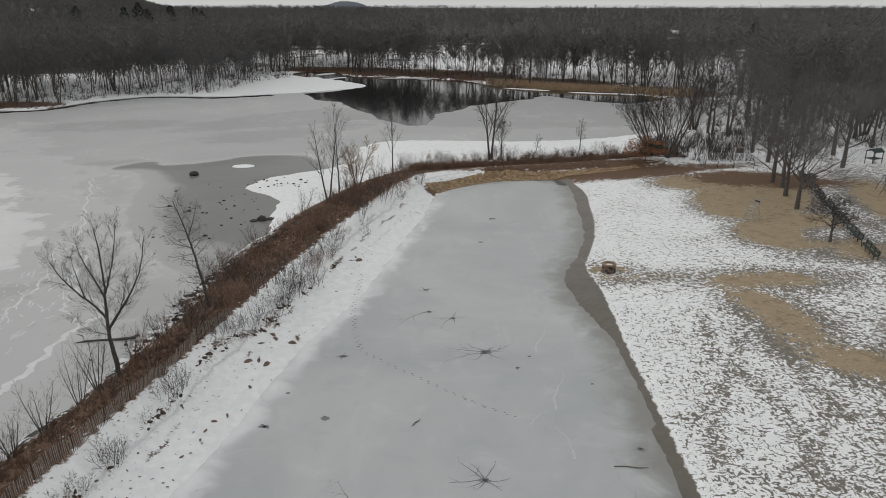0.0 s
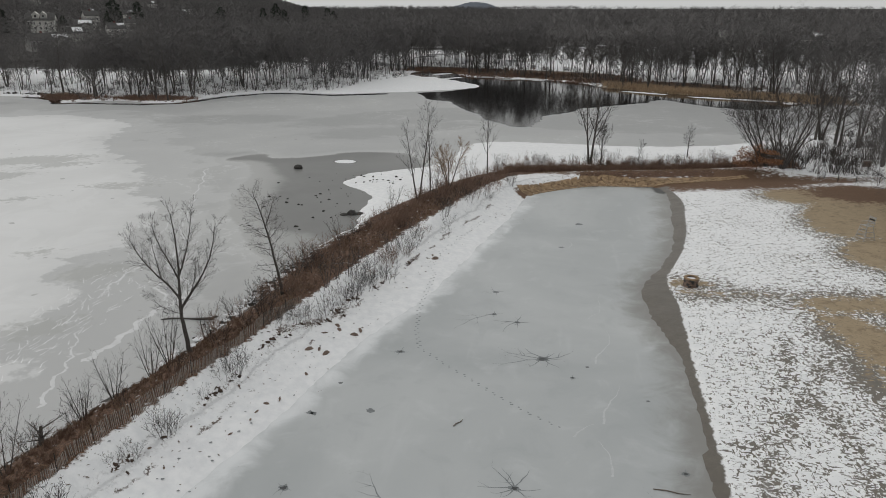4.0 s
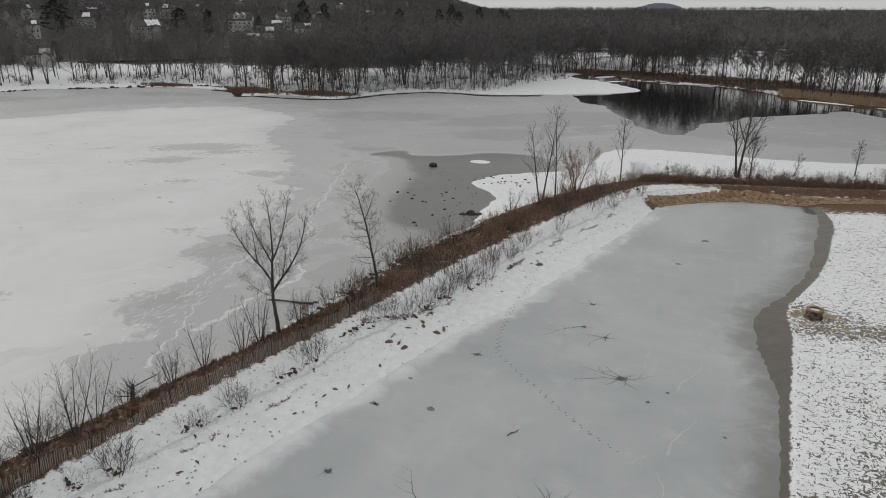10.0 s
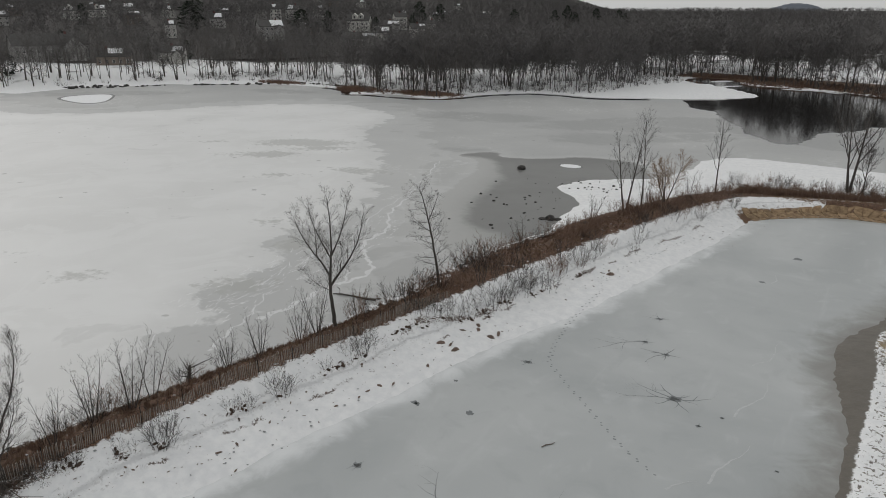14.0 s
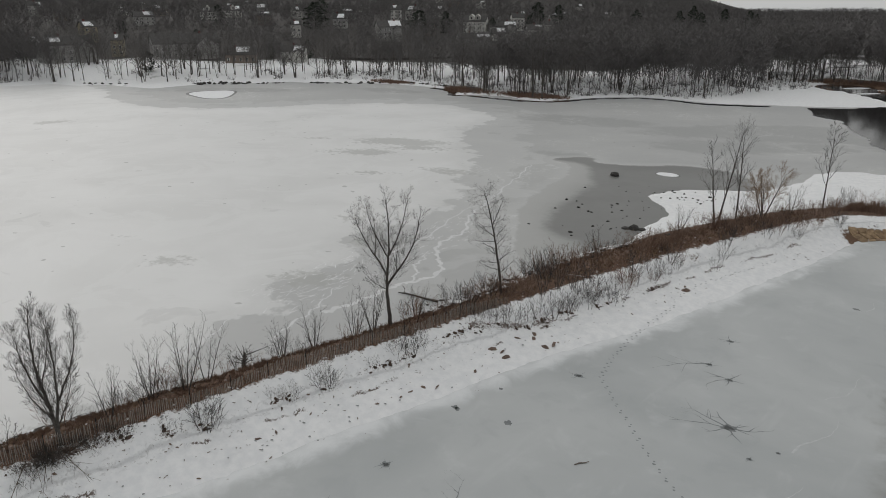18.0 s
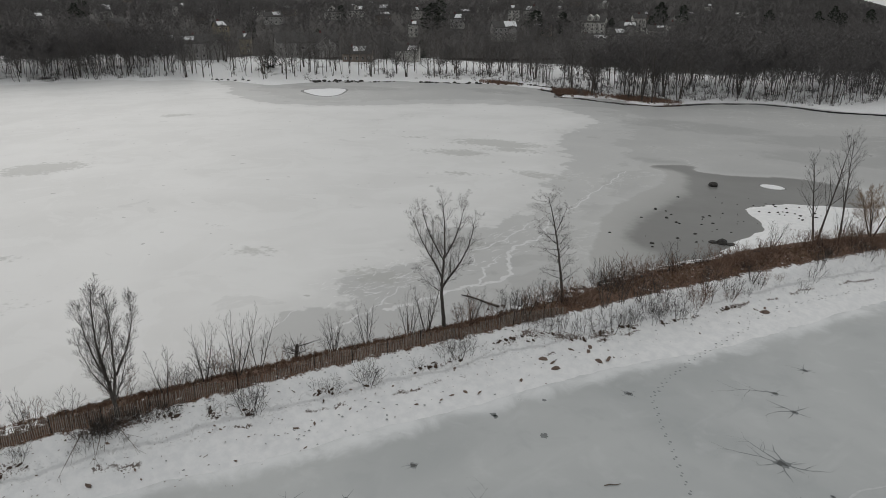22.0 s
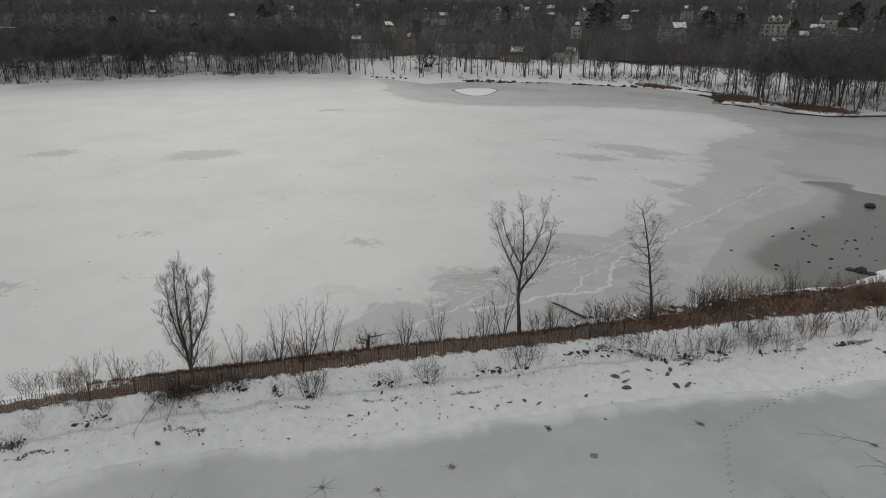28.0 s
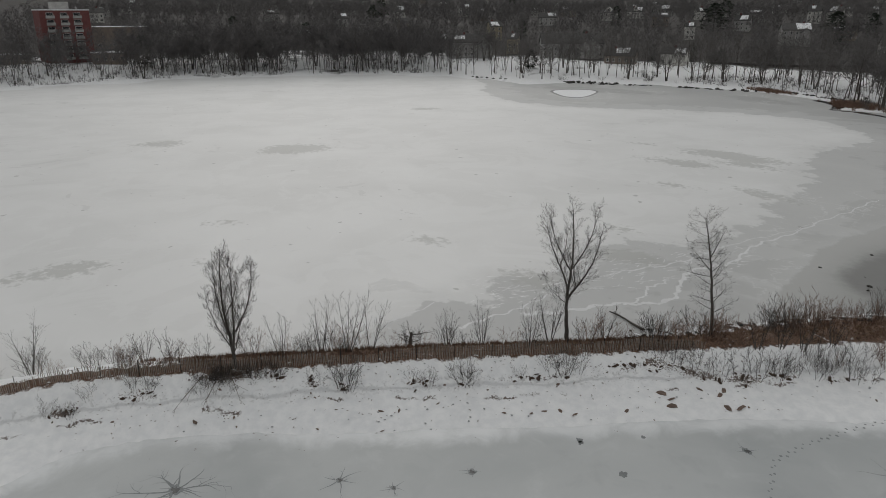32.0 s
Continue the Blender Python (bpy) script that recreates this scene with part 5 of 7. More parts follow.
# dark evergreens among the houses and on the ridge
NEEDLES = [tri_mesh("crown", needle_template(rng_w, 700).reshape(-1, 3), M_NEEDLE) for _ in range(3)]
PINES = [(-411, 337, 20, 1.5), (-340, 372, 19, 1.3), (-400, 60, 15, 1.2), (-345, -22, 14, 1.3), (-302, 158, 9, 1.4), (-353, 413, 16, 1.0), (-461, 382, 20, 1.1), (-346, 520, 22, 1.0), (-332, 530, 21, 0.9), (-318, 470, 15, 0.8), (-305, 226, 9, 0.8), (-296, 243, 10, 0.9), (-282, 250, 8, 0.8),
         (-360, 215, 12, 0.9), (-368, 128, 13, 1.2), (-362, 118, 12, 1.2), (-276, 640, 20, 0.8), (-266, 646, 24, 0.75), (-257, 642, 19, 0.9), (-225, 670, 21, 0.8), (-217, 664, 18, 0.9), (-300, 605, 20, 0.9), (-240, 652, 22, 0.8), (-480, 300, 15, 1.0), (-520, 120, 17, 1.0),
         (-640, 150, 18, 1.0), (-700, 300, 18, 1.0), (165, 440, 13, 1.2), (178, 445, 12, 1.2), (190, 448, 14, 1.2), (128, 500, 14, 1.0), (-430, 20, 16, 0.9), (-330, 440, 13, 0.8), (-420, 200, 13, 0.8)]
for k, (x, y, h, w) in enumerate(PINES):
    t = thing("pine_tree", "dark green pine among bare trees", "tree", pose(x, y, ground_at(x, y), 0, 0, k * 51) @ Matrix.Diagonal((h * w, h * w, h, 1)), "pines")
    o = new("crown", NEEDLES[k % 3])
    o.parent = t

# ---- trees of the dike and the spit ----
WILLOW = [(6, 5, 12, 0.5, 36, 0.2, 0.02), (4, 3, 8, 0.5, 30, 0.15, 0.02), (2, 3, 6, 0.6, 28, 0.15, -0.02), (1, 3, 0, 0, 0, 0, 0.0)]


def shaped_tree(label, x, y, leaders, spec, seed, way=(1.0, 0.0), tall=1.0):
    """A tree from its leaders: (points (out, deep, up), radius, first twig, twigs, twig length, angle); out runs along way."""
    rng = random.Random(seed)
    t = thing("bare_tree", label, "tree", pose(x, y, ground_at(x, y)), "trees on the dike")
    trunk, crown = Wood(), Wood()
    for line, radius, low, kids, length, angle in leaders:
        pts = [Vector((p[0] * way[0] - p[1] * way[1], p[0] * way[1] + p[1] * way[0], p[2] * tall)) for p in line]
        for _ in range(2):
            mid = [pts[0]]
            for a, b in zip(pts, pts[1:]):
                mid += [a.lerp(b, 0.25), a.lerp(b, 0.75)]
            pts = mid + [pts[-1]]
        pts = [p + Vector((rng.uniform(-1, 1), rng.uniform(-1, 1), 0)) * (0.035 if k else 0) for k, p in enumerate(pts)]
        n = len(pts) - 1
        radii = [max(radius * (1 - 0.9 * (k / n) ** 0.8), THIN[0]) for k in range(n + 1)]
        trunk.limb(pts, radii, 7)
        turn = rng.uniform(0, math.tau)
        for c in range(kids):
            f = min(low + (1 - low) * (c + rng.uniform(0, 0.9)) / kids, 0.985)
            k = min(int(f * n), n - 1)
            q = pts[k].lerp(pts[k + 1], f * n - k)
            d = (pts[k + 1] - pts[k]).normalized()
            turn += 2.4 + rng.uniform(-0.5, 0.5)
            u = d.orthogonal().normalized()
            side = u * math.cos(turn) + d.cross(u) * math.sin(turn)
            a = radians(angle * rng.uniform(0.75, 1.25))
            grow(rng, None, q, d * math.cos(a) + side * math.sin(a), length * rng.uniform(0.6, 1.2) * (1.1 - 0.55 * f), max(min(radii[k] * 0.42, length * 0.0125), THIN[0] * 2), 0, spec, [trunk, crown])
    raw_part("trunk", trunk.v, trunk.f, M_BARK, t, smooth=True)
    raw_part("crown", crown.v, crown.f, M_TWIG_DARK, t)
    return t


THIN[0] = 0.0035
UPSWEPT = [(5, 3, 6, 0.7, 24, 0.08, 0.05), (4, 3, 4, 0.7, 24, 0.12, 0.04), (2, 3, 2, 0.7, 24, 0.2, 0.02), (1, 3, 0, 0, 0, 0, 0.02)]
OPEN_CROWN = [(6, 4, 6, 0.66, 34, 0.1, 0.05), (4, 3, 4, 0.66, 32, 0.12, 0.03), (2, 3, 2, 0.7, 30, 0.2, 0.02), (1, 3, 0, 0, 0, 0, 0.02)]
SIDEWAYS = [(6, 4, 6, 0.5, 42, 0.12, 0.03), (4, 3, 4, 0.6, 38, 0.15, 0.01), (2, 3, 2, 0.6, 36, 0.2, 0.0), (1, 3, 0, 0, 0, 0, -0.01)]
shaped_tree("slender bare tree with upswept twigs beside the snow fence", -25.7, 19.7, [
    ([(0, 0, -0.3), (-0.3, 0.1, 2.4), (-0.6, 0, 4.8), (-0.75, 0.1, 7), (-0.5, 0, 9.6)], 0.18, 0.2, 28, 1.9, 20), ([(-0.1, 0, 1.2), (0.3, -0.2, 3.5), (0.5, -0.3, 5.6), (0.45, -0.2, 7.4), (0.35, -0.2, 9.2)], 0.12, 0.15, 24, 1.9, 20),
    ([(-0.4, 0, 3), (-1.2, 0.3, 5), (-1.6, 0.5, 6.4), (-1.75, 0.6, 8)], 0.09, 0.1, 17, 1.6, 20), ([(0.3, 0, 3.4), (1.1, 0.5, 5.3), (1.5, 0.7, 7), (1.6, 0.8, 8.5)], 0.08, 0.1, 16, 1.6, 20),
    ([(-0.2, 0, 1.8), (-0.9, -0.4, 3.4), (-1.35, -0.6, 5), (-1.6, -0.7, 6.4)], 0.06, 0.1, 13, 1.5, 30), ([(0, 0, 1.5), (0.7, -0.3, 2.9), (1.25, -0.55, 4.4), (1.5, -0.7, 5.7)], 0.06, 0.1, 13, 1.5, 30),
    ([(-0.5, 0, 4.5), (-0.3, 1.2, 6.2), (-0.2, 1.6, 7.8)], 0.06, 0.1, 12, 1.5, 30), ([(-0.1, 0, 0.9), (-0.5, 0.3, 2.0), (-1.0, 0.6, 3.2)], 0.035, 0.1, 8, 1.2, 34)], UPSWEPT, 7, (0.59, 0.81), 0.93)
shaped_tree("tall bare tree with a forked spreading crown on the dike", -24.5, 47.2, [
    ([(0, 0, -0.3), (-0.15, 0, 2), (-0.3, 0, 4.4), (-0.1, 0.2, 7), (0.0, 0.1, 9.5), (-0.1, 0, 13.0)], 0.23, 0.36, 17, 1.9, 34), ([(-0.28, 0, 4.3), (0.6, -0.2, 5.7), (1.6, -0.4, 7.3), (2.4, -0.5, 9.0), (3.0, -0.6, 12.0)], 0.14, 0.12, 18, 1.8, 34),
    ([(-0.22, 0, 5.3), (-1.0, 0.3, 6.7), (-2.0, 0.6, 8.0), (-2.8, 0.8, 9.4), (-3.3, 0.9, 11.0)], 0.11, 0.12, 16, 1.7, 34), ([(-0.05, 0.2, 7.4), (0.6, 0.9, 9.0), (1.1, 1.2, 10.8), (1.4, 1.3, 12.8)], 0.085, 0.1, 13, 1.7, 32),
    ([(-0.1, 0.2, 7.0), (-0.6, -0.7, 9.0), (-1.2, -1.1, 10.8), (-1.5, -1.3, 12.6)], 0.085, 0.1, 13, 1.7, 32), ([(0.7, -0.2, 5.9), (1.0, -1.2, 7.4), (1.3, -1.8, 9.2)], 0.06, 0.1, 10, 1.7, 40), ([(-1.4, 0.5, 7.3), (-1.7, 1.6, 8.8), (-1.8, 2.0, 10.4)], 0.06, 0.1, 10, 1.6, 40),
    ([(-0.28, 0, 3.9), (-1.3, -0.3, 4.6), (-2.3, -0.4, 5.8)], 0.045, 0.15, 8, 1.3, 42)], OPEN_CROWN, 5, (0.85, 0.52), 0.9)
shaped_tree("leaning bare tree with short side branches on the lake bank", -21.6, 59.6, [
    ([(0, 0, -0.3), (-0.3, -0.1, 3), (-0.7, -0.25, 6), (-1.2, -0.45, 9), (-1.9, -0.7, 11.9)], 0.19, 0.24, 34, 2.7, 70), ([(-1.0, -0.4, 8.0), (-0.5, -0.2, 9.6), (-0.2, 0.1, 11.0)], 0.06, 0.15, 9, 1.5, 55), ([(-0.8, -0.3, 6.6), (-1.7, -0.8, 7.6), (-2.5, -1.2, 8.5)], 0.05, 0.2, 8, 1.3, 55)], SIDEWAYS, 8, (1.0, 0.0), 0.87)
THIN[0] = 0.0055
make_tree("bare_tree", "tall thin bare tree on the brushy spit", -17.2, 101.8, 13.4, 0.16, SLIM, 12, stems=2, spread=0.16)
make_tree("bare_tree", "thin bare tree on the brushy spit", -16.2, 106.2, 13.0, 0.14, SLIM, 13)
THIN[0] = 0.009
make_tree("willow_tree", "small straw-coloured willow on the spit", -13.8, 110.0, 7.2, 0.12, WILLOW, 14, stems=4, spread=0.35, twig=M_TWIG_TAN)
THIN[0] = 0.009
make_tree("bare_tree", "slim bare tree beside the bend of the dike", -8.8, 120.6, 12.0, 0.13, SLIM, 15)
make_tree("bare_tree", "tall bare tree with two stems behind the stone bank", 9.0, 132.8, 14.8, 0.24, FORK, 16, stems=2, spread=0.1)
make_tree("bare_tree", "short bushy bare tree behind the stone bank", 11.0, 132.6, 6.2, 0.14, FORK, 17)
make_tree("bare_tree", "small crooked tree behind the stone bank", 27.9, 142.5, 6.1, 0.12, LATERAL, 18)
make_tree("bare_tree", "small crooked tree on the snowy spit", 17.9, 137.1, 4.0, 0.1, SCRUB, 19, lean=(0.3, 0))
THIN[0] = 0.0045
for k, (x, y, h, st, ln) in enumerate(((-26.8, 23.2, 5.2, 1, (0.08, 0)), (-28.0, 26.5, 6.0, 2, (-0.06, 0)), (-26.6, 28.6, 6.6, 2, (-0.05, 0.1)), (-27.2, 30.6, 5.6, 1, (0.0, 0.1)), (-31.0, 4.0, 6.5, 1, (-0.1, 0.05)),
                                       (-30.6, -1.0, 5.0, 2, (0.2, 0.1)), (-26.9, 37.2, 4.4, 3, (0, 0)), (-26.6, 40.2, 5.0, 3, (0, 0)), (-26.4, 44.6, 5.0, 3, (0, 0)), (-25.8, 46.2, 5.8, 4, (0, 0)), (-30.0, 12.5, 3.6, 3, (0, 0)),
                                       (-25.2, 51.2, 4.5, 3, (0.1, 0)), (-23.0, 66.5, 5.0, 2, (0.35, 0.3)), (-19.8, 96.0, 4.5, 3, (0.2, 0)), (-15.2, 104.5, 6.0, 2, (0, 0)), (-11.2, 113.8, 5.2, 3, (0.1, 0)), (-22.0, 78.5, 4.2, 2, (-0.5, 0.2)), (-17.6, 61.0, 4.4, 2, (0, 0)), (-17.2, 63.0, 3.6, 3, (0.1, 0)), (-16.6, 64.6, 4.0, 2, (0, 0.1)), (-16.4, 67.4, 3.2, 3, (0, 0)), (-14.6, 73.5, 3.4, 2, (0, 0)), (-13.0, 79.0, 3.6, 3, (0.1, 0)))):
    make_tree("sapling", "thin grey bare sapling on the dike", x, y, h * 0.86, 0.016 + 0.005 * h, WHIP, 60 + k, stems=st + 2, lean=ln, spread=0.28, group="saplings on the dike")
stump = thing("broken_stump", "broken dark tree stump with splayed dead branches", "stump", pose(-27.6, 34.0, ground_at(-27.6, 34.0)))
rng_t = random.Random(91)
wd = Wood()
wd.limb([Vector((0, 0, -0.25)), Vector((0.05, 0.04, 0.6)), Vector((0.18, 0.1, 1.4))], [0.18, 0.15, 0.1], 7)
raw_part("trunk", wd.v, wd.f, M_BARK, stump)
for k in range(8):
    az = math.tau * k / 8 + rng_t.uniform(-0.3, 0.3)
    wd = Wood()
    grow(rng_t, None, Vector((0.06, 0.05, rng_t.uniform(0.4, 1.2))), Vector((math.cos(az), math.sin(az), rng_t.uniform(0.1, 1.2))), rng_t.uniform(1.0, 2.2), 0.055, 0, [(5, 4, 4, 0.5, 40, 0.3, 0.0), (3, 3, 0, 0, 0, 0, 0)], [wd])
    raw_part("branch", wd.v, wd.f, M_BARK, stump)

# ---- shrubs ----
SHRUB_MESH = []
THIN[0] = 0.003
for s in range(8):
    rng = random.Random(200 + s)
    wd = Wood()
    n = (4, 6, 7, 5, 10, 8, 5, 12)[s]
    for k in range(n):
        a = math.tau * k / n + rng.uniform(-0.3, 0.3)
        sp = rng.uniform(0.15, 0.6)
        grow(rng, None, Vector((0.15 * math.cos(a), 0.15 * math.sin(a), -0.1)), Vector((sp * math.cos(a), sp * math.sin(a), 1)), rng.uniform(0.6, 1.0), 0.0085, 0, STEMS, [wd])
    me = bpy.data.meshes.new("shrub")
    me.from_pydata([tuple(v) for v in wd.v], [], wd.f)
    SHRUB_MESH.append(me)
THIN[0] = 0.009
SHRUB_RED = []
for me in SHRUB_MESH:
    red = me.copy()
    red.materials.append(M_TWIG_RED)
    SHRUB_RED.append(red)
    me.materials.append(M_TWIG_DARK)
rng_s = random.Random(77)


SHRUB_ARRAYS = []
for me in SHRUB_MESH:
    co = np.empty(len(me.vertices) * 3)
    me.vertices.foreach_get("co", co)
    quads = np.empty(len(me.loops), int)
    me.loops.foreach_get("vertex_index", quads)
    SHRUB_ARRAYS.append((co.reshape(-1, 3), quads))


def shrub_growth(name, label, spots, material):
    """Many shrubs (x, y, height, width) that nobody could count, joined as one growth."""
    vs, fs, at = [], [], 0
    for x, y, h, w in spots:
        co, quads = SHRUB_ARRAYS[rng_s.randrange(8)]
        a = rng_s.uniform(0, math.tau)
        c, n = math.cos(a), math.sin(a)
        vs.append(np.stack([(co[:, 0] * c - co[:, 1] * n) * h * w + x, (co[:, 0] * n + co[:, 1] * c) * h * w + y, co[:, 2] * h + ground_at(x, y)], -1))
        fs.append(quads + at)
        at += len(co)
    vs, fs = np.concatenate(vs), np.concatenate(fs)
    me = bpy.data.meshes.new(name)
    me.vertices.add(len(vs))
    me.vertices.foreach_set("co", vs.ravel())
    me.loops.add(len(fs))
    me.loops.foreach_set("vertex_index", fs)
    me.polygons.add(len(fs) // 4)
    me.polygons.foreach_set("loop_start", np.arange(0, len(fs), 4))
    me.update(calc_edges=True)
    me.materials.append(material)
    return tagged(new(name, me), label, "brush", kind="stuff")


def shrub(x, y, h, red=False, label="leafless shrub on the dike", wide=1.0, group="shrubs of the dike"):
    k = rng_s.randrange(8)
    o = new("shrub", (SHRUB_RED if red else SHRUB_MESH)[k])
    o.matrix_basis = pose(x, y, ground_at(x, y), 0, 0, rng_s.uniform(0, 360)) @ Matrix.Diagonal((h * wide, h * wide, h, 1))
    return tagged(o, label, "shrub", group)


def axis_at(y, side):
    """The x of the dike's line at y, moved sideways (plus: towards the pond)."""
    for (ax, ay), (bx, by) in zip(AXIS_S, AXIS_S[1:]):
        if ay <= y <= by and by > ay:
            k = (y - ay) / (by - ay)
            n = math.hypot(bx - ax, by - ay)
            return ax + k * (bx - ax) + side * (by - ay) / n, y - side * (bx - ax) / n
    return AXIS_S[0][0] + side, y


BANK_SHRUBS = [(-26.2, 18.1, 1.2), (-25.7, 20.2, 1.3), (-25.4, 21.6, 1.4), (-24.8, 23.0, 1.0), (-24.0, 25.2, 1.3), (-23.8, 26.0, 1.0), (-23.2, 27.6, 2.6), (-23.0, 27.9, 2.2), (-22.6, 32.8, 1.3), (-22.1, 34.0, 1.5), (-21.6, 36.6, 2.3), (-21.3, 36.9, 1.8),
               (-20.9, 41.0, 1.2), (-20.6, 43.6, 2.0), (-20.3, 44.6, 2.2), (-20.2, 45.8, 1.6), (-20.2, 51.8, 1.6), (-19.6, 52.6, 1.8), (-19.0, 53.8, 1.7), (-18.6, 55.0, 2.4), (-17.9, 55.6, 2.0), (-17.2, 56.6, 2.6), (-16.9, 58.2, 2.5), (-16.5, 59.6, 2.6),
               (-16.2, 61.4, 2.4), (-16.0, 62.6, 2.0), (-15.4, 64.3, 2.2), (-15.2, 65.0, 1.8), (-14.3, 67.0, 2.4), (-14.0, 68.2, 2.0), (-26.0, 13.5, 1.3), (-26.4, 12.2, 1.2), (-26.2, 9.0, 1.4), (-25.4, 6.5, 1.4), (-25.0, 8.0, 1.2)]
for x, y, h in BANK_SHRUBS:
    shrub(x + 1.0, y, h, label="leafless shrub poking through the snow bank")
for k in range(48):
    y = 64 + 48 * rng_s.random() ** 1.3
    x, y2 = axis_at(y, rng_s.gauss(3.6, 0.7) - 1.2 * (y > 90))
    shrub(x, y2, rng_s.uniform(0.9, 2.7), red=k % 3 == 0, label="tall leafless shrub beside the snowy path", wide=0.9)
for k in range(14):
    shrub(-24.6 + rng_s.uniform(-0.6, 0.7), 19.8 + rng_s.uniform(-3.0, 3.2), rng_s.uniform(0.6, 1.3), label="dark tangled shrub at the foot of a tree", wide=1.3)
for k in range(72):
    y = rng_s.uniform(-8, 60)
    x, y2 = axis_at(y, -rng_s.uniform(-0.6, 4.4))
    shrub(x, y2, rng_s.uniform(0.9, 2.8), red=k % 3 == 0, label="leafless shrub on the brown lake bank")
for k in range(50):
    y = rng_s.uniform(58, 84)
    x, y2 = axis_at(y, -rng_s.uniform(-1.2, 5.6))
    shrub(x, y2, rng_s.uniform(0.9, 2.6), red=k % 4 != 0, label="reddish leafless shrub on the brown lake bank")
spots = []
for k in range(130):
    spots.append((*axis_at(rng_s.uniform(80, 118), -rng_s.uniform(-0.6, 6.5)), rng_s.uniform(0.9, 2.4), 1.0))
for k in range(70):
    x = rng_s.uniform(-8, 46)
    spots.append((x, 124 + 0.26 * x + rng_s.uniform(-1.5, 9), rng_s.uniform(1.0, 2.6), 1.0))
shrub_growth("reddish_brush", "reddish leafless brush along the bend of the dike", spots, M_TWIG_RED)
spots = []
for k in range(60):
    x = rng_s.uniform(-8, 46)
    spots.append((x, 124 + 0.26 * x + rng_s.uniform(-1.5, 9), rng_s.uniform(1.0, 3.0), 1.0))
for k in range(30):
    spots.append((-24.5 + rng_s.gauss(0, 0.6), 19.6 + rng_s.gauss(0, 2.0), rng_s.uniform(0.35, 0.9), 1.6))
shrub_growth("tangled_brush", "dark tangled leafless brush on the snowy banks", spots, M_TWIG_DARK)
for k in range(14):
    x, y = -23.6 + rng_s.uniform(-1.8, 2.0), 70.0 + rng_s.uniform(-4.4, 4.2)
    shrub(x, y, rng_s.uniform(2.0, 3.6), red=k % 4 != 0, label="dense rounded leafless shrub on the lake bank")

# ---- brown grass and brush, too many to count ----


def tuft_template(rng, blades, lean):
    tris = []
    for k in range(blades):
        a = rng.uniform(0, math.tau)
        p = Vector((rng.uniform(-0.3, 0.3), rng.uniform(-0.3, 0.3), -0.05))
        q = p + Vector((math.cos(a) * lean * rng.random(), math.sin(a) * lean * rng.random(), rng.uniform(0.5, 1.0)))
        u = Vector((-math.sin(a), math.cos(a), 0)) * 0.02
        tris.append((p - u, p + u, q))
    return np.array([[tuple(v) for v in t] for t in tris])


TUFT = [tuft_template(rng_w, 26, 0.5) for _ in range(5)]
THIN_T = [tuft_template(rng_w, 14, 0.9) for _ in range(6)]
BRUSH_T = [tuft_template(rng_w, 34, 0.35) * np.array([1, 1, 1.0]) for _ in range(5)]


def bank_spots(count, y0, y1, s0, s1, seed):
    r = random.Random(seed)
    return np.array([axis_at(r.uniform(y0, y1), r.uniform(s0, s1)) for _ in range(count)])


s_g = bank_spots(3000, 14, 112, -5.6, 1.5, 21)
s_g = s_g[-poly_distance(s_g[:, 0], s_g[:, 1], LAKE_S) > 1.5 + 0.6 * np.sin(s_g[:, 1] * 1.7)]
scatter("dead_grass", "brown dead grass on the lake bank of the dike", "grass", s_g, np.random.RandomState(1).uniform(0.15, 0.45, len(s_g)), TUFT, M_GRASS, rng_w)
s_b = np.concatenate([bank_spots(1300, 50, 112, -6.5, 1.5, 22), bank_spots(1500, 12, 52, -4.6, 1.3, 24)])
s_b = s_b[-poly_distance(s_b[:, 0], s_b[:, 1], LAKE_S) > 1.6 + 0.6 * np.sin(s_b[:, 1] * 1.3)]
scatter("brush", "matted reddish brush on the lake bank of the dike", "brush", s_b, np.random.RandomState(2).uniform(0.2, 0.6, len(s_b)), BRUSH_T, M_TWIG_RED, rng_w, width=(0.6, 0.9))
r = np.random.RandomState(5)
bx = r.uniform(-6, 46, 2000)
s_c = np.stack([bx, 120.5 + 0.24 * bx + np.abs(r.normal(0, 4.0, 2000))], -1)
s_c = s_c[np.abs(side_distance(s_c[:, 0], s_c[:, 1], AXIS_S) + 0.2) > 0.6]
s_c = s_c[(s_c[:, 0] > 7) | (side_distance(s_c[:, 0], s_c[:, 1], AXIS_S) < 0)]
scatter("dead_grass", "brown dead grass and brush above the stone bank", "grass", s_c, r.uniform(0.4, 1.0, len(s_c)) + 0.5 * (side_distance(s_c[:, 0], s_c[:, 1], AXIS_S) < -1), BRUSH_T, M_TWIG_RED, rng_w, width=(0.6, 0.9))
r2 = np.random.RandomState(6)
bx = r2.uniform(0, 34, 700)
s_d = np.stack([bx, 117.2 + 0.22 * bx + r2.uniform(0.5, 4.0, 700)], -1)
s_d = s_d[side_distance(s_d[:, 0], s_d[:, 1], AXIS_S) < 2.6]
scatter("dead_grass", "short dead grass on top of the stone bank", "grass", s_d, r2.uniform(0.12, 0.4, len(s_d)), TUFT, M_GRASS, rng_w, width=(1.0, 1.8))
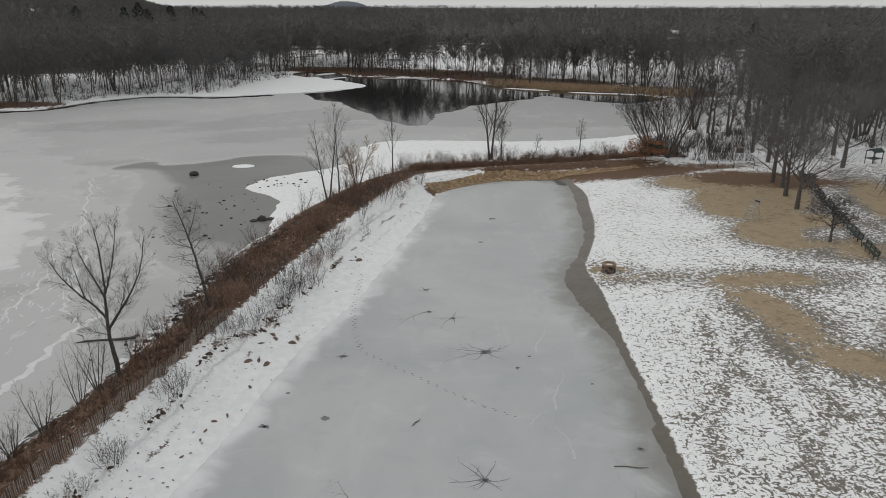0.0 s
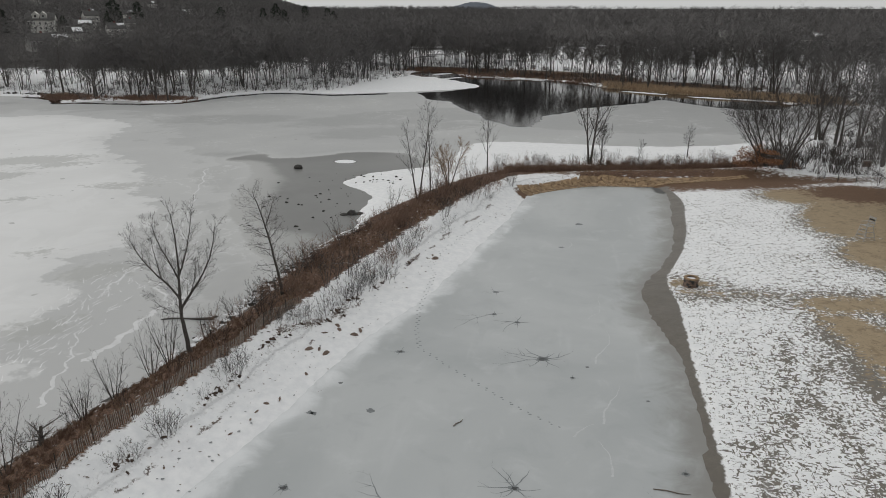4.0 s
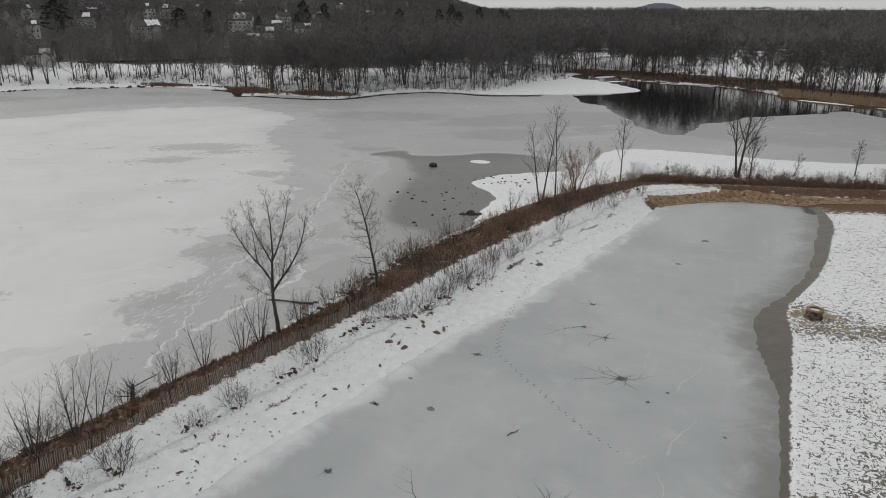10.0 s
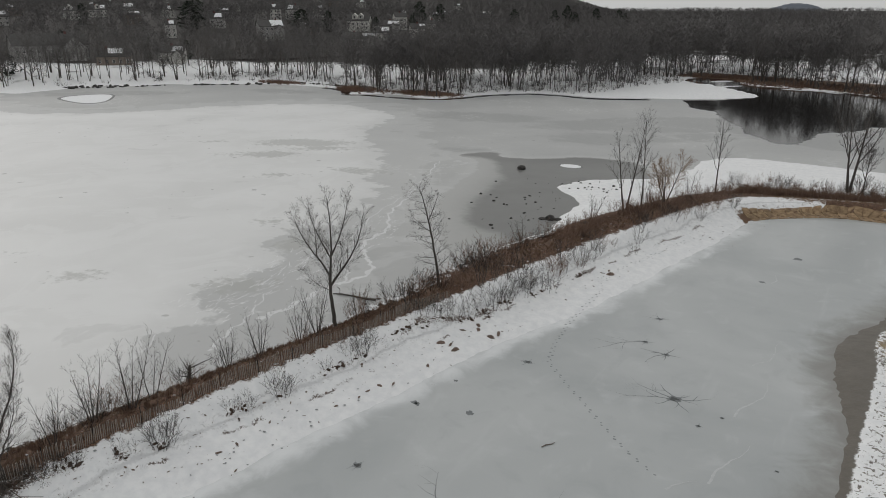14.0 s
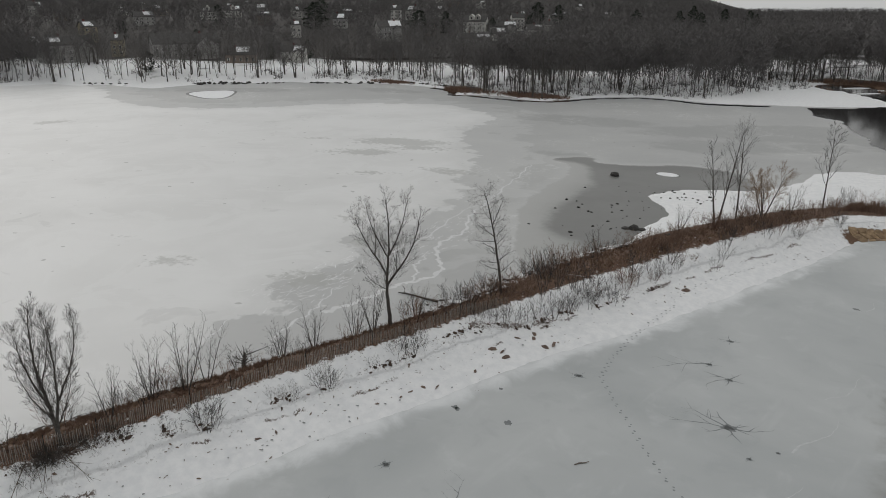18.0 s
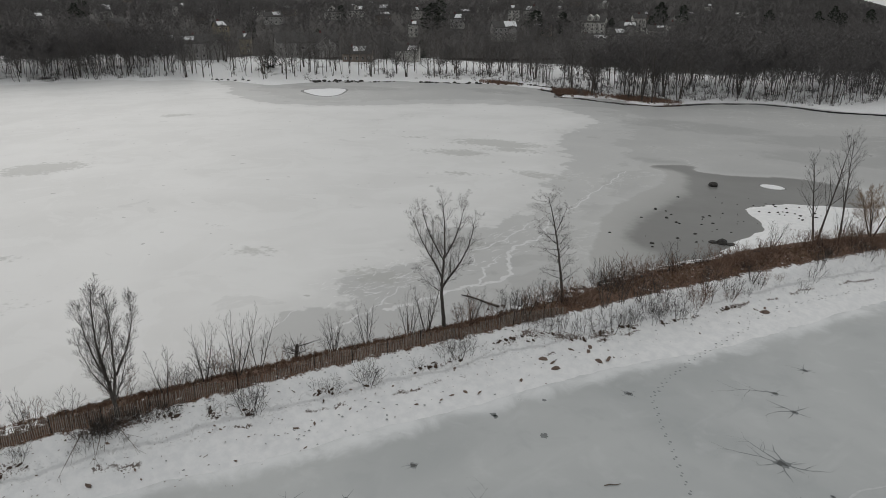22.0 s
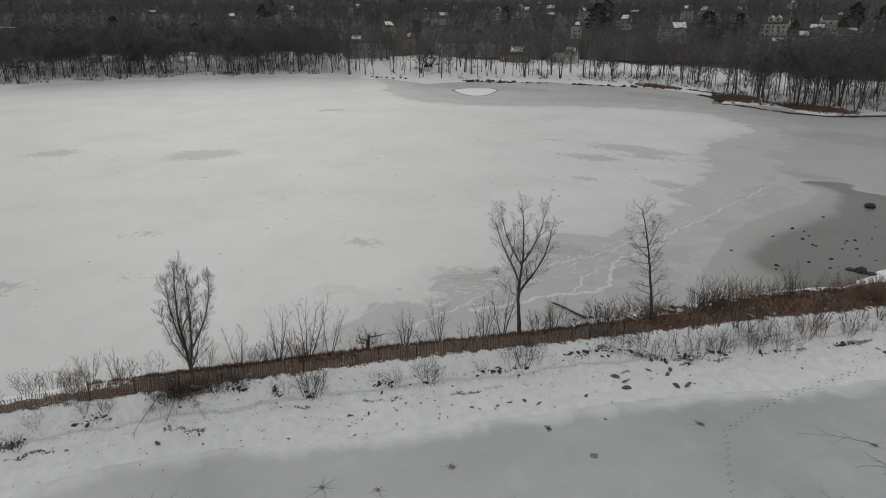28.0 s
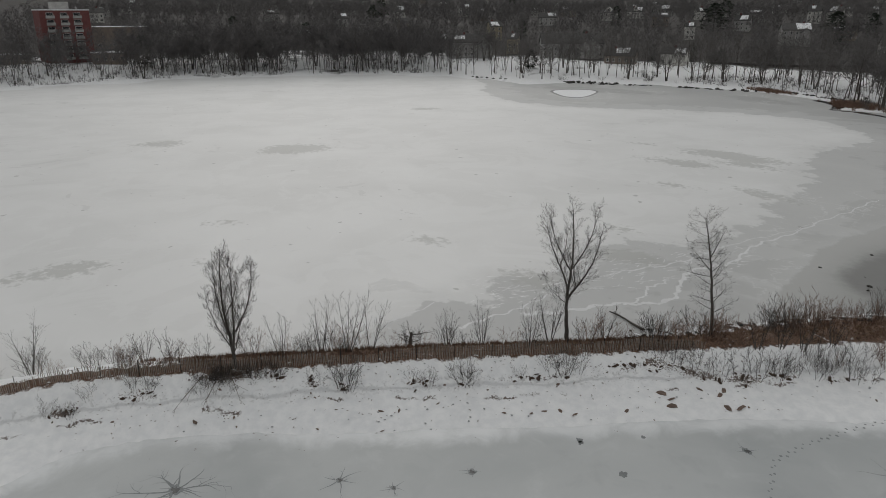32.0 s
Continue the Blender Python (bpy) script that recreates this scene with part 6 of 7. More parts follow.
# reeds on the far shores
r = np.random.RandomState(8)
k = r.uniform(0, 1, 3800)
reed = np.stack([18 + 70 * k + r.normal(0, 1, 3800), 272 - 38 * k + r.uniform(-3, 14, 3800) - 14 * np.sin(k * 3.14) * 0.3], -1)
reed = reed[-poly_distance(reed[:, 0], reed[:, 1], LAKE_S) > -1]
scatter("reeds", "bed of straw-coloured reeds on the far shore", "reeds", reed, r.uniform(1.2, 2.0, len(reed)), BRUSH_T, M_REED, rng_w)
red_spots = []
for cx, cy, a, b, n in ((-158, 207, 12, 5, 520), (-200, 212, 9, 3, 260), (-50, 334, 30, 9, 500), (-18, 312, 40, 9, 800), (14, 292, 20, 8, 500), (-128, 211, 12, 5, 420), (45, 268, 30, 5, 300)):
    t = r.normal(0, 0.5, (n, 2))
    red_spots.append(np.stack([cx + t[:, 0] * a, cy + t[:, 1] * b], -1))
red_spots = np.concatenate(red_spots)
red_spots = red_spots[-poly_distance(red_spots[:, 0], red_spots[:, 1], LAKE_S) > -1]
scatter("shore_brush", "low russet brush on the far shore", "brush", red_spots, r.uniform(0.6, 1.5, len(red_spots)), BRUSH_T, M_TWIG_RED, rng_w, width=(1.0, 1.6))
# twiggy undergrowth at the foot of the far woods


def under(px, py, d, rs):
    return (poly_distance(px, py, POINT) < -1) & (d > np.where(px < -180, 9, 2)) & (d < 40) & ~in_yard(px, py, rs) & clear_of_houses(px, py, 0.5)


us = wood_spots(2600, 150, 480, 31, under)
scatter("undergrowth", "low twiggy undergrowth along the far shore", "brush", us, r.uniform(0.8, 3.4, len(us)), THIN_T, M_TWIG, rng_w, width=(0.7, 1.3))

# ---- the snow fence on the dike ----
fence_pts = []
y = -14.0
while y < 57:
    fence_pts.append(axis_at(y, 1.85 + 0.15 * math.sin(y * 0.7) + 0.1 * math.sin(y * 1.9)))
    y += 0.13
fence = thing("snow_fence", "weathered brown lath snow fence wired along the dike", "fence", pose(0, 0, 0))
rng_f = random.Random(9)
lath_me = []
for s in range(4):
    bm = boxes(((-0.022, -0.008, -0.1), (0.022, 0.008, 1.02 + 0.04 * s)))
    me = bpy.data.meshes.new("slat")
    bm.to_mesh(me)
    bm.free()
    me.materials.append(M_LATH)
    lath_me.append(me)
rest = bmesh.new()
fz = ground_height(np.array([p[0] for p in fence_pts]), np.array([p[1] for p in fence_pts]))
made = 0
sag = lambda y: 1.0 - 0.3 * max(0.0, math.sin(y * 0.23 + 1.0)) ** 3  # noqa: E731
for k, (x, y) in enumerate(fence_pts):
    if rng_f.random() < 0.03:
        continue
    x2, y2 = fence_pts[min(k + 1, len(fence_pts) - 1)]
    turn = math.degrees(math.atan2(y2 - y, x2 - x))
    lean_f = 8 * math.sin(y * 0.31) + rng_f.uniform(-3, 3)
    m = pose(x, y, float(fz[k]), lean_f, rng_f.uniform(-3.5, 3.5), turn) @ Matrix.Diagonal((1, 1, sag(y), 1))
    if 2 < y < 40 and made < 290:
        o = new("slat", lath_me[k % 4])
        o.parent = fence
        o.matrix_basis = m
        made += 1
    else:
        n0 = len(rest.verts)
        box_bm(rest, (-0.022, -0.008, -0.1), (0.022, 0.008, 1.08))
        rest.verts.ensure_lookup_table()
        for v in rest.verts[n0:]:
            v.co = m @ v.co
tagged(part("slats", rest, M_LATH, fence), kind="stuff")
for hgt in (0.3, 0.62, 0.95):
    wd = Wood()
    wd.limb([Vector((x, y, float(fz[min(k * 8, len(fz) - 1)]) + hgt * sag(y))) for k, (x, y) in enumerate(fence_pts[::8])], [0.008] * len(fence_pts[::8]), 3)
    raw_part("wire", wd.v, wd.f, M_DARKMETAL, fence, "twisted fence wire")
for k in range(0, len(fence_pts), 23):
    x, y = fence_pts[k]
    part("post", boxes(((-0.02, -0.02, -0.2), (0.02, 0.02, 1.28))), M_DARKMETAL, fence, "dark steel post", pose(x, y, float(fz[k]), rng_f.uniform(-3, 3), rng_f.uniform(-3, 3), 30))

# ---- rocks ----


def rock_bm(rng, sx, sy, sz, flat=False):
    bm = bmesh.new()
    bmesh.ops.create_icosphere(bm, subdivisions=2 if not flat else 1, radius=1.0)
    ph = [rng.uniform(0, 6) for _ in range(4)]
    for v in bm.verts:
        c = v.co
        k = 1 + 0.18 * math.sin(2.3 * c.x + ph[0]) + 0.16 * math.sin(2.9 * c.y + ph[1]) + 0.13 * math.sin(3.7 * c.z + ph[2]) + 0.07 * math.sin(7 * c.x + 5 * c.y + ph[3])
        v.co = Vector((c.x * sx * k, c.y * sy * k, max(c.z * k, -0.4) * sz))
    return bm


ROCKS = []
rng_r = random.Random(41)
for s in range(6):
    bm = rock_bm(rng_r, 1, rng_r.uniform(0.6, 0.9), rng_r.uniform(0.45, 0.8))
    me = bpy.data.meshes.new("rock")
    bm.to_mesh(me)
    bm.free()
    me.materials.append(M_ROCK)
    ROCKS.append(me)
BROWN = []
for me in ROCKS:
    bm = rock_bm(rng_r, 1, rng_r.uniform(0.45, 0.75), rng_r.uniform(0.5, 0.8), True)
    for v in bm.verts:
        v.co += Vector((rng_r.uniform(-0.22, 0.22), rng_r.uniform(-0.15, 0.15), rng_r.uniform(-0.1, 0.1)))
    b = bpy.data.meshes.new("rock")
    bm.to_mesh(b)
    bm.free()
    b.materials.append(M_BROWNROCK)
    BROWN.append(b)


def rock(x, y, size, brown=False, name="rock", label="dark rock in the thin ice", z=None, group="rocks", flat=1.0, wide=1.0):
    o = new(name, (BROWN if brown else ROCKS)[rng_r.randrange(6)])
    z = max(ground_at(x, y), 0.0) if z is None else z
    o.matrix_basis = pose(x, y, z, rng_r.uniform(-25, 25) if brown else 0, 0, rng_r.uniform(0, 360)) @ Matrix.Diagonal((size * wide, size, size * flat, 1))
    return tagged(o, label, "rock", group)


rock(-43.8, 121.2, 0.78, name="boulder", label="black rounded boulder standing in grey ice", z=0.1, flat=1.25, wide=1.15)
rock(-25.2, 93.6, 0.95, name="boulder", label="dark boulder at the snowy spit", z=0.0)
rock(-24.2, 94.0, 0.6, name="boulder", label="dark boulder at the snowy spit")
rock(-26.3, 93.2, 0.6, name="boulder", label="dark boulder at the snowy spit", z=0)
for k in range(38):
    x, y = -32 + rng_r.gauss(0, 4.5), 98 + rng_r.gauss(0, 9)
    if poly_distance(np.array([x]), np.array([y]), LAKE_S)[0] > 0.5:
        rock(x, y, rng_r.uniform(0.08, 0.3), z=0.0, label="small dark stone frozen into the ice", group="stones in the ice")
for k in range(60):
    y = rng_r.uniform(50, 72) if k % 2 else rng_r.uniform(72, 94)
    x, y2 = axis_at(y, -rng_r.uniform(4.6, 7.4))
    rock(x, y2, rng_r.uniform(0.12, 0.38), label="dark shore stone with snow between", group="stones of the lake bank")
for k in range(30):
    rock(-29 + rng_r.gauss(0, 3.5), 113 + rng_r.gauss(0, 3), rng_r.uniform(0.08, 0.28), label="small dark stone on the snowy spit", group="stones of the spit")
for x, y, s in ((-16.0, 52.0, 0.5), (-15.2, 52.5, 0.42), (-14.5, 52.0, 0.5), (-14.7, 56.4, 0.38), (-15.1, 57.0, 0.4), (-15.6, 55.2, 0.34), (-12.9, 57.0, 0.52), (-13.2, 56.0, 0.45), (-15.5, 44.5, 0.3), (-16.2, 43.6, 0.3), (-17.0, 39.5, 0.22),
                (-16.4, 42.4, 0.25), (-14.9, 48.5, 0.28), (-9.7, 76.8, 0.6), (-10.2, 77.6, 0.3), (-21.9, 17.4, 0.34), (-21.5, 20.2, 0.25), (-19.2, 32.0, 0.28), (-19.4, 30.7, 0.26)):
    rock(x, y - 0.8, s * 0.72, True, "flat_stone", "brown flat stone half buried in snow", group="stones of the snow bank", flat=0.7, wide=1.3)
for k in range(64):
    y = rng_r.uniform(6, 104)
    x, y2 = axis_at(y, rng_r.uniform(4.6, 8.2))
    rock(x, y2, rng_r.uniform(0.05, 0.13), True, "stone", "small stone showing through the snow bank", group="stones of the snow bank", flat=0.5, wide=1.5)
for k in range(26):
    y = rng_r.uniform(14, 62)
    x, y2 = axis_at(y, rng_r.uniform(2.8, 4.6))
    rock(x, y2, rng_r.uniform(0.07, 0.16), True, "clod", "dark clod of earth at the broken snow edge", group="clods of the snow bank", flat=0.6, wide=1.4)
CLODS = []
for me in BROWN:
    b = me.copy()
    b.materials.clear()
    b.materials.append(M_EARTH)
    CLODS.append(b)
for x, y, a, b, turn in EARTH:
    for k in range(int(3 + 4.5 * a)):
        u, v = rng_r.gauss(0, 0.5) * a, rng_r.gauss(0, 0.5) * b
        c, n = math.cos(radians(turn)), math.sin(radians(turn))
        px, py = x + 1.0 + u * c - v * n, y + u * n + v * c
        o = new("clod", CLODS[rng_r.randrange(6)])
        q = rng_r.uniform(0.06, 0.22)
        o.matrix_basis = pose(px, py, ground_at(px, py), rng_r.uniform(-20, 20), 0, rng_r.uniform(0, 360)) @ Matrix.Diagonal((q * 1.4, q, q * 0.8, 1))
        tagged(o, "dark clod of earth and roots at the broken snow edge", "clod", "clods of the snow bank")
for k in range(230):
    f = rng_r.random()
    x, y = -285 + 115 * f + rng_r.uniform(-3, 3), 125 + 92 * min(1, f * 1.25) + rng_r.uniform(-3, 3)
    if -3 < -poly_distance(np.array([x]), np.array([y]), LAKE_S)[0] < 6:
        rock(x, y, rng_r.uniform(0.3, 0.95), label="dark boulder on the far snowy shore", group="boulders of the far shore")

# ---- the stone bank at the pond's head ----
stone_bank = thing("stone_bank", "buff flagstone riprap bank at the head of the pond", "retaining wall", pose(0, 0, 0), kind="structure")
rng_b = random.Random(3)
cols, rows_n = 40, 3
run = np.concatenate([[0], np.cumsum([math.hypot(b[0] - a[0], b[1] - a[1]) for a, b in zip(BASE, BASE[1:])])])
grid_p = {}
for i in range(cols + 1):
    f = i / cols
    at = [float(np.interp(f * run[-1], run, [q[n] for q in BASE])) for n in (0, 1)]
    to = [float(np.interp(min(f + 0.02, 1.0) * run[-1] + 0.01, run, [q[n] for q in BASE])) for n in (0, 1)]
    dx, dy = to[0] - at[0], to[1] - at[1]
    if math.hypot(dx, dy) < 0.05:
        dx, dy = 0.91, 0.41
    n = math.hypot(dx, dy)
    deep = 2.4 - 1.5 * smooth_step(f, 0.55, 1.0)
    for j in range(rows_n + 1):
        o = -0.45 + (deep + 0.45) * j / rows_n + rng_b.uniform(-0.32, 0.32) * (0 < j < rows_n) + rng_b.uniform(-0.2, 0.1) * (j == rows_n)
        a = rng_b.uniform(-0.42, 0.42) + (0.45 if j % 2 else 0.0)
        grid_p[i, j] = (at[0] - dy / n * o + dx / n * a, at[1] + dx / n * o + dy / n * a)
for i in range(cols):
    for j in range(rows_n):
        c = [Vector((*grid_p[p], 0)) for p in ((i, j), (i + 1, j), (i + 1, j + 1), (i, j + 1))]
        mid = sum(c, Vector()) / 4
        c = [mid + (p - mid) * 0.95 for p in c]
        ring_p = []
        for k in range(4):
            a, b = c[k], c[(k + 1) % 4]
            u = rng_b.uniform(0.06, 0.2)
            ring_p += [a.lerp(b, u), a.lerp(b, 1 - u)]
        bm = bmesh.new()
        zs = ground_height(np.array([p.x for p in ring_p]), np.array([p.y for p in ring_p]))
        lift = rng_b.uniform(0.04, 0.13)
        top = [bm.verts.new((p.x, p.y, max(float(z), 0.0) + lift)) for p, z in zip(ring_p, zs)]
        low = [bm.verts.new((p.x, p.y, float(z) - 0.3)) for p, z in zip(ring_p, zs)]
        bm.faces.new(top)
        for k in range(8):
            bm.faces.new((low[k], low[(k + 1) % 8], top[(k + 1) % 8], top[k]))
        part("stone", bm, M_STONE, stone_bank)

# ---- marks in the pond ice ----
M_HOLE = simple("dark_thaw_water", (0.03, 0.033, 0.034), (0.055, 0.06, 0.06), 2, 0.35, 0.0)
M_SLUSH = simple("grey_slush", (0.15, 0.163, 0.167), (0.2, 0.214, 0.22), 2, 0.5, 0.1)
M_PRINT = simple("trodden_slush", (0.19, 0.203, 0.21), (0.27, 0.285, 0.29), 2, 0.6, 0.1)
M_RIDGE = simple("white_ice_ridge", (0.72, 0.725, 0.73), (0.8, 0.805, 0.81), 0.8, 0.7, 0.2)
M_PALE = simple("pale_ice_seam", (0.5, 0.515, 0.52), (0.6, 0.615, 0.62), 1.5, 0.5, 0.1)
M_LEAF = simple("dead_leaves", (0.07, 0.045, 0.03), (0.14, 0.095, 0.065), 3, 0.9, 0.0)


def ribbon(bm, pts, widths, z):
    """A flat, tapering strip on the ice."""
    prev = None
    for k, p in enumerate(pts):
        d = (pts[min(k + 1, len(pts) - 1)] - pts[max(k - 1, 0)]).normalized()
        u = Vector((-d.y, d.x, 0)) * widths[k]
        lift = z + 0.003 * (k % 3)
        pair = (bm.verts.new((p.x + u.x, p.y + u.y, lift)), bm.verts.new((p.x - u.x, p.y - u.y, lift + 0.001)))
        if prev:
            bm.faces.new((prev[0], prev[1], pair[1], pair[0]))
        prev = pair


def crack(rng, bm, p, ang, length, width, z, depth=0):
    pts, widths = [p.copy()], [width]
    n = max(4, int(length / 0.25))
    q = p.copy()
    for k in range(n):
        ang += rng.uniform(-0.24, 0.24)
        q = q + Vector((math.cos(ang), math.sin(ang), 0)) * (length / n)
        pts.append(q.copy())
        widths.append(width * (1 - 0.85 * (k + 1) / n) * rng.uniform(0.7, 1.2))
        if depth < 2 and rng.random() < 0.22:
            crack(rng, bm, q.copy(), ang + rng.choice((-1, 1)) * rng.uniform(0.5, 1.1), length * 0.4, widths[-1] * 0.7, z + 0.0002 * (depth + 1), depth + 1)
    ribbon(bm, pts, widths, z)


def blot(rng, bm, x, y, r, z, n=18, rag=0.3):
    c = bm.verts.new((x, y, z))
    vs = []
    for k in range(n):
        a = math.tau * k / n
        rr = r * (1 + rng.uniform(-rag, rag))
        vs.append(bm.verts.new((x + math.cos(a) * rr, y + math.sin(a) * rr * 0.8, z)))
    for k in range(n):
        bm.faces.new((c, vs[k], vs[(k + 1) % n]))


rng_c = random.Random(17)
HOLES = [(3.6, 54.1, 0.5, 6, 2.9), (0.9, 61.0, 0.26, 4, 2.0), (-1.8, 68.1, 0.26, 6, 1.2), (-8.5, 53.3, 0.3, 4, 0.8), (-11.4, 34.4, 0.3, 5, 0.8), (-14.7, 15.8, 0.45, 9, 3.3), (-12.9, 25.9, 0.22, 6, 1.7),
         (-11.2, 29.1, 0.18, 6, 0.9), (2.6, 36.8, 0.3, 8, 2.2), (13.2, 40.1, 0.22, 5, 0.5), (7.3, 53.3, 0.14, 0, 0), (6.1, 51.3, 0.16, 3, 0.4), (11.7, 48.7, 0.13, 3, 0.3), (-1.4, 62.5, 0.24, 4, 1.0)]
for x, y, r, n, ln in HOLES:
    t = thing("thaw_hole", "dark star-shaped thaw hole in the pond ice", "ice hole", pose(x, y, 0.0), "thaw holes in the ice")
    if n:
        bm = bmesh.new()
        for k in range(n):
            crack(rng_c, bm, Vector((0, 0, 0)), math.tau * k / n + rng_c.uniform(-0.3, 0.3), ln * rng_c.uniform(0.5, 1.15), 0.025 + 0.015 * ln, 0.0245 + 0.0004 * k)
        part("cracks", bm, M_SLUSH, t, "grey branching melt cracks")
    bm = bmesh.new()
    blot(rng_c, bm, 0, 0, r * 1.15, 0.029)
    part("rim", bm, M_SLUSH, t, "grey slushy rim")
    bm = bmesh.new()
    blot(rng_c, bm, 0, 0, r * 0.7, 0.033, rag=0.45)
    part("water", bm, M_HOLE, t, "dark water")
for x, y, r in ((-12.8, 42.8, 0.28), (-8.5, 43.8, 0.34), (-12.5, 42.7, 0.25), (-11.9, 47.3, 0.2), (6.8, 94.2, 0.5), (4.7, 83.9, 0.35)):
    bm = bmesh.new()
    blot(rng_c, bm, 0, 0, r, 0.026, rag=0.35)
    tagged(part("slush_patch", bm, M_SLUSH, None, "", pose(x, y, 0)), "grey slush patch on the pond ice", "ice", "slush patches")
# long cracks
bm = bmesh.new()
for x, y, a, ln in ((-1.4, 62.5, 3.5, 5.2), (3.4, 54.0, 3.5, 4.0), (0.9, 61.0, 3.9, 2.6), (12, 30, 1.7, 6), (-4.4, 33.5, 2.2, 4)):
    crack(rng_c, bm, Vector((x, y, 0)), a, ln, 0.045, 0.0245)
tagged(part("ice_cracks", bm, M_SLUSH), "thin grey cracks across the pond ice", "ice crack", kind="stuff")

# pale healed cracks
bm = bmesh.new()
for x, y, a, ln in ((8.6, 39.0, 1.62, 4.0), (8.3, 45.0, 1.6, 6.0), (8.0, 54.0, 1.6, 7.0), (7.6, 63.0, 1.58, 6.0), (5.6, 84.0, 1.2, 3.0), (6.2, 43.0, 0.9, 2.4)):
    crack(rng_c, bm, Vector((x, y, 0)), a, ln, 0.09, 0.0235, 2)
tagged(part("healed_cracks", bm, M_PALE), "thin white healed cracks in the pond ice", "ice crack", kind="stuff")

# footprints that cross the pond and follow the bank
TRAILS = [[(-8.9, 71.7), (-8.9, 65.6), (-8.7, 62.0), (-8.0, 57.6), (-7.0, 54.3), (-4.4, 51.8), (-2.3, 50.0), (0.0, 47.9), (2.8, 45.6), (5.5, 43.8)], [(-6.0, 92.5), (-8.0, 84.0), (-9.8, 77.0), (-9.4, 71.7)]]
bm = bmesh.new()
for line in TRAILS:
    side = 1
    for (ax, ay), (bx, by) in zip(line, line[1:]):
        n = int(math.hypot(bx - ax, by - ay) / 0.42)
        for k in range(n):
            f = k / n
            x, y = ax + f * (bx - ax), ay + f * (by - ay)
            side = -side
            x += side * 0.13 + rng_c.uniform(-0.05, 0.05)
            blot(rng_c, bm, x, y, rng_c.uniform(0.08, 0.13), max(ground_at(x, y), 0.02) + 0.008, 8, 0.2)
for y0, y1, s0, s1, count in ((16, 48, 5.6, 8.2, 36), (20, 62, 2.0, 2.5, 40), (48, 96, 5.4, 7.0, 30)):
    for k in range(count):
        x, y = axis_at(rng_c.uniform(y0, y1), rng_c.uniform(s0, s1))
        blot(rng_c, bm, x, y, rng_c.uniform(0.06, 0.12), ground_at(x, y) + 0.015, 8, 0.3)
tagged(part("footprints", bm, M_PRINT), "line of grey footprints across pond ice and snow", "footprints", kind="stuff")

# sticks on the ice
for x, y, ln, a in ((-1.9, 43.3, 1.1, 60), (12.1, 38.1, 2.2, -5), (8.0, 34.0, 1.0, 20)):
    wd = Wood()
    wd.limb([Vector((-ln / 2, 0, 0.05)), Vector((-ln / 6, 0.06, 0.06)), Vector((ln / 5, -0.04, 0.06)), Vector((ln / 2, 0.05, 0.05))], [0.04, 0.045, 0.035, 0.015], 5)
    o = raw_part("stick", wd.v, wd.f, M_DEADWOOD)
    o.matrix_basis = pose(x, y, 0.0, 0, 0, a)
    tagged(o, "dark stick lying on the pond ice", "stick", "sticks on the ice")
wd = Wood()
wd.limb([Vector((-32.3, 55.6, 0.12)), Vector((-31.4, 55.9, 0.16)), Vector((-30.3, 56.2, 0.12)), Vector((-28.9, 56.3, 0.14)), Vector((-27.4, 56.5, 0.22))], [0.05, 0.1, 0.08, 0.11, 0.14], 7)
wd.limb([Vector((-31.6, 55.8, 0.14)), Vector((-31.9, 56.2, 0.5)), Vector((-32.5, 56.4, 0.6))], [0.07, 0.05, 0.02], 5)
tagged(raw_part("fallen_log", wd.v, wd.f, M_BARK), "dark fallen log reaching onto the lake ice", "log")
rngl = random.Random(2)
fb = thing("fallen_branches", "dark fallen branches spread down the snow bank", "branches", pose(-25.0, 18.8, ground_at(-25.0, 18.8) + 0.25))
for k in range(6):
    a = -0.9 + 0.28 * k + rngl.uniform(-0.15, 0.15)
    ln = rngl.uniform(1.2, 3.8)
    drop = ground_at(-25.0 + ln * math.cos(a), 18.8 + ln * math.sin(a)) - ground_at(-25.0, 18.8)
    wd = Wood()
    grow(rngl, None, Vector((0, rngl.uniform(-1.6, 1.2), 0)), Vector((math.cos(a), math.sin(a), drop / ln)), ln, 0.04, 0, [(5, 4, 4, 0.4, 30, 0.3, -0.01), (2, 3, 0, 0, 0, 0, 0)], [wd])
    raw_part("branch", wd.v, wd.f, M_DEADWOOD, fb)

# leaves and twigs blown over the snow bank, joined
bm = bmesh.new()
for k in range(1500):
    y = rng_c.uniform(8, 112)
    x, y2 = axis_at(y, abs(rng_c.gauss(0, 3.2)) + 0.3)
    a, s = rng_c.uniform(0, math.tau), rng_c.uniform(0.03, 0.11)
    bm.verts.new((x, y2, a))
spots = np.array([v.co for v in bm.verts])
bm.free()
zs = np.maximum(ground_height(spots[:, 0], spots[:, 1]), 0.02) + 0.03
bm = bmesh.new()
for (x, y, a), z in zip(spots, zs):
    s = rng_c.uniform(0.03, 0.09)
    c, n = math.cos(a), math.sin(a)
    vs = [bm.verts.new((x + (u * c - v * n) * s, y + (u * n + v * c) * s, z + w * s)) for u, v, w in ((-1.2, 0, 0), (0, -0.5, 0.2), (1.2, 0, 0), (0, 0.5, 0.2))]
    bm.faces.new(vs)
tagged(part("dead_leaves", bm, M_LEAF), "scattered dead leaves on the snow of the dike", "leaves", kind="stuff")

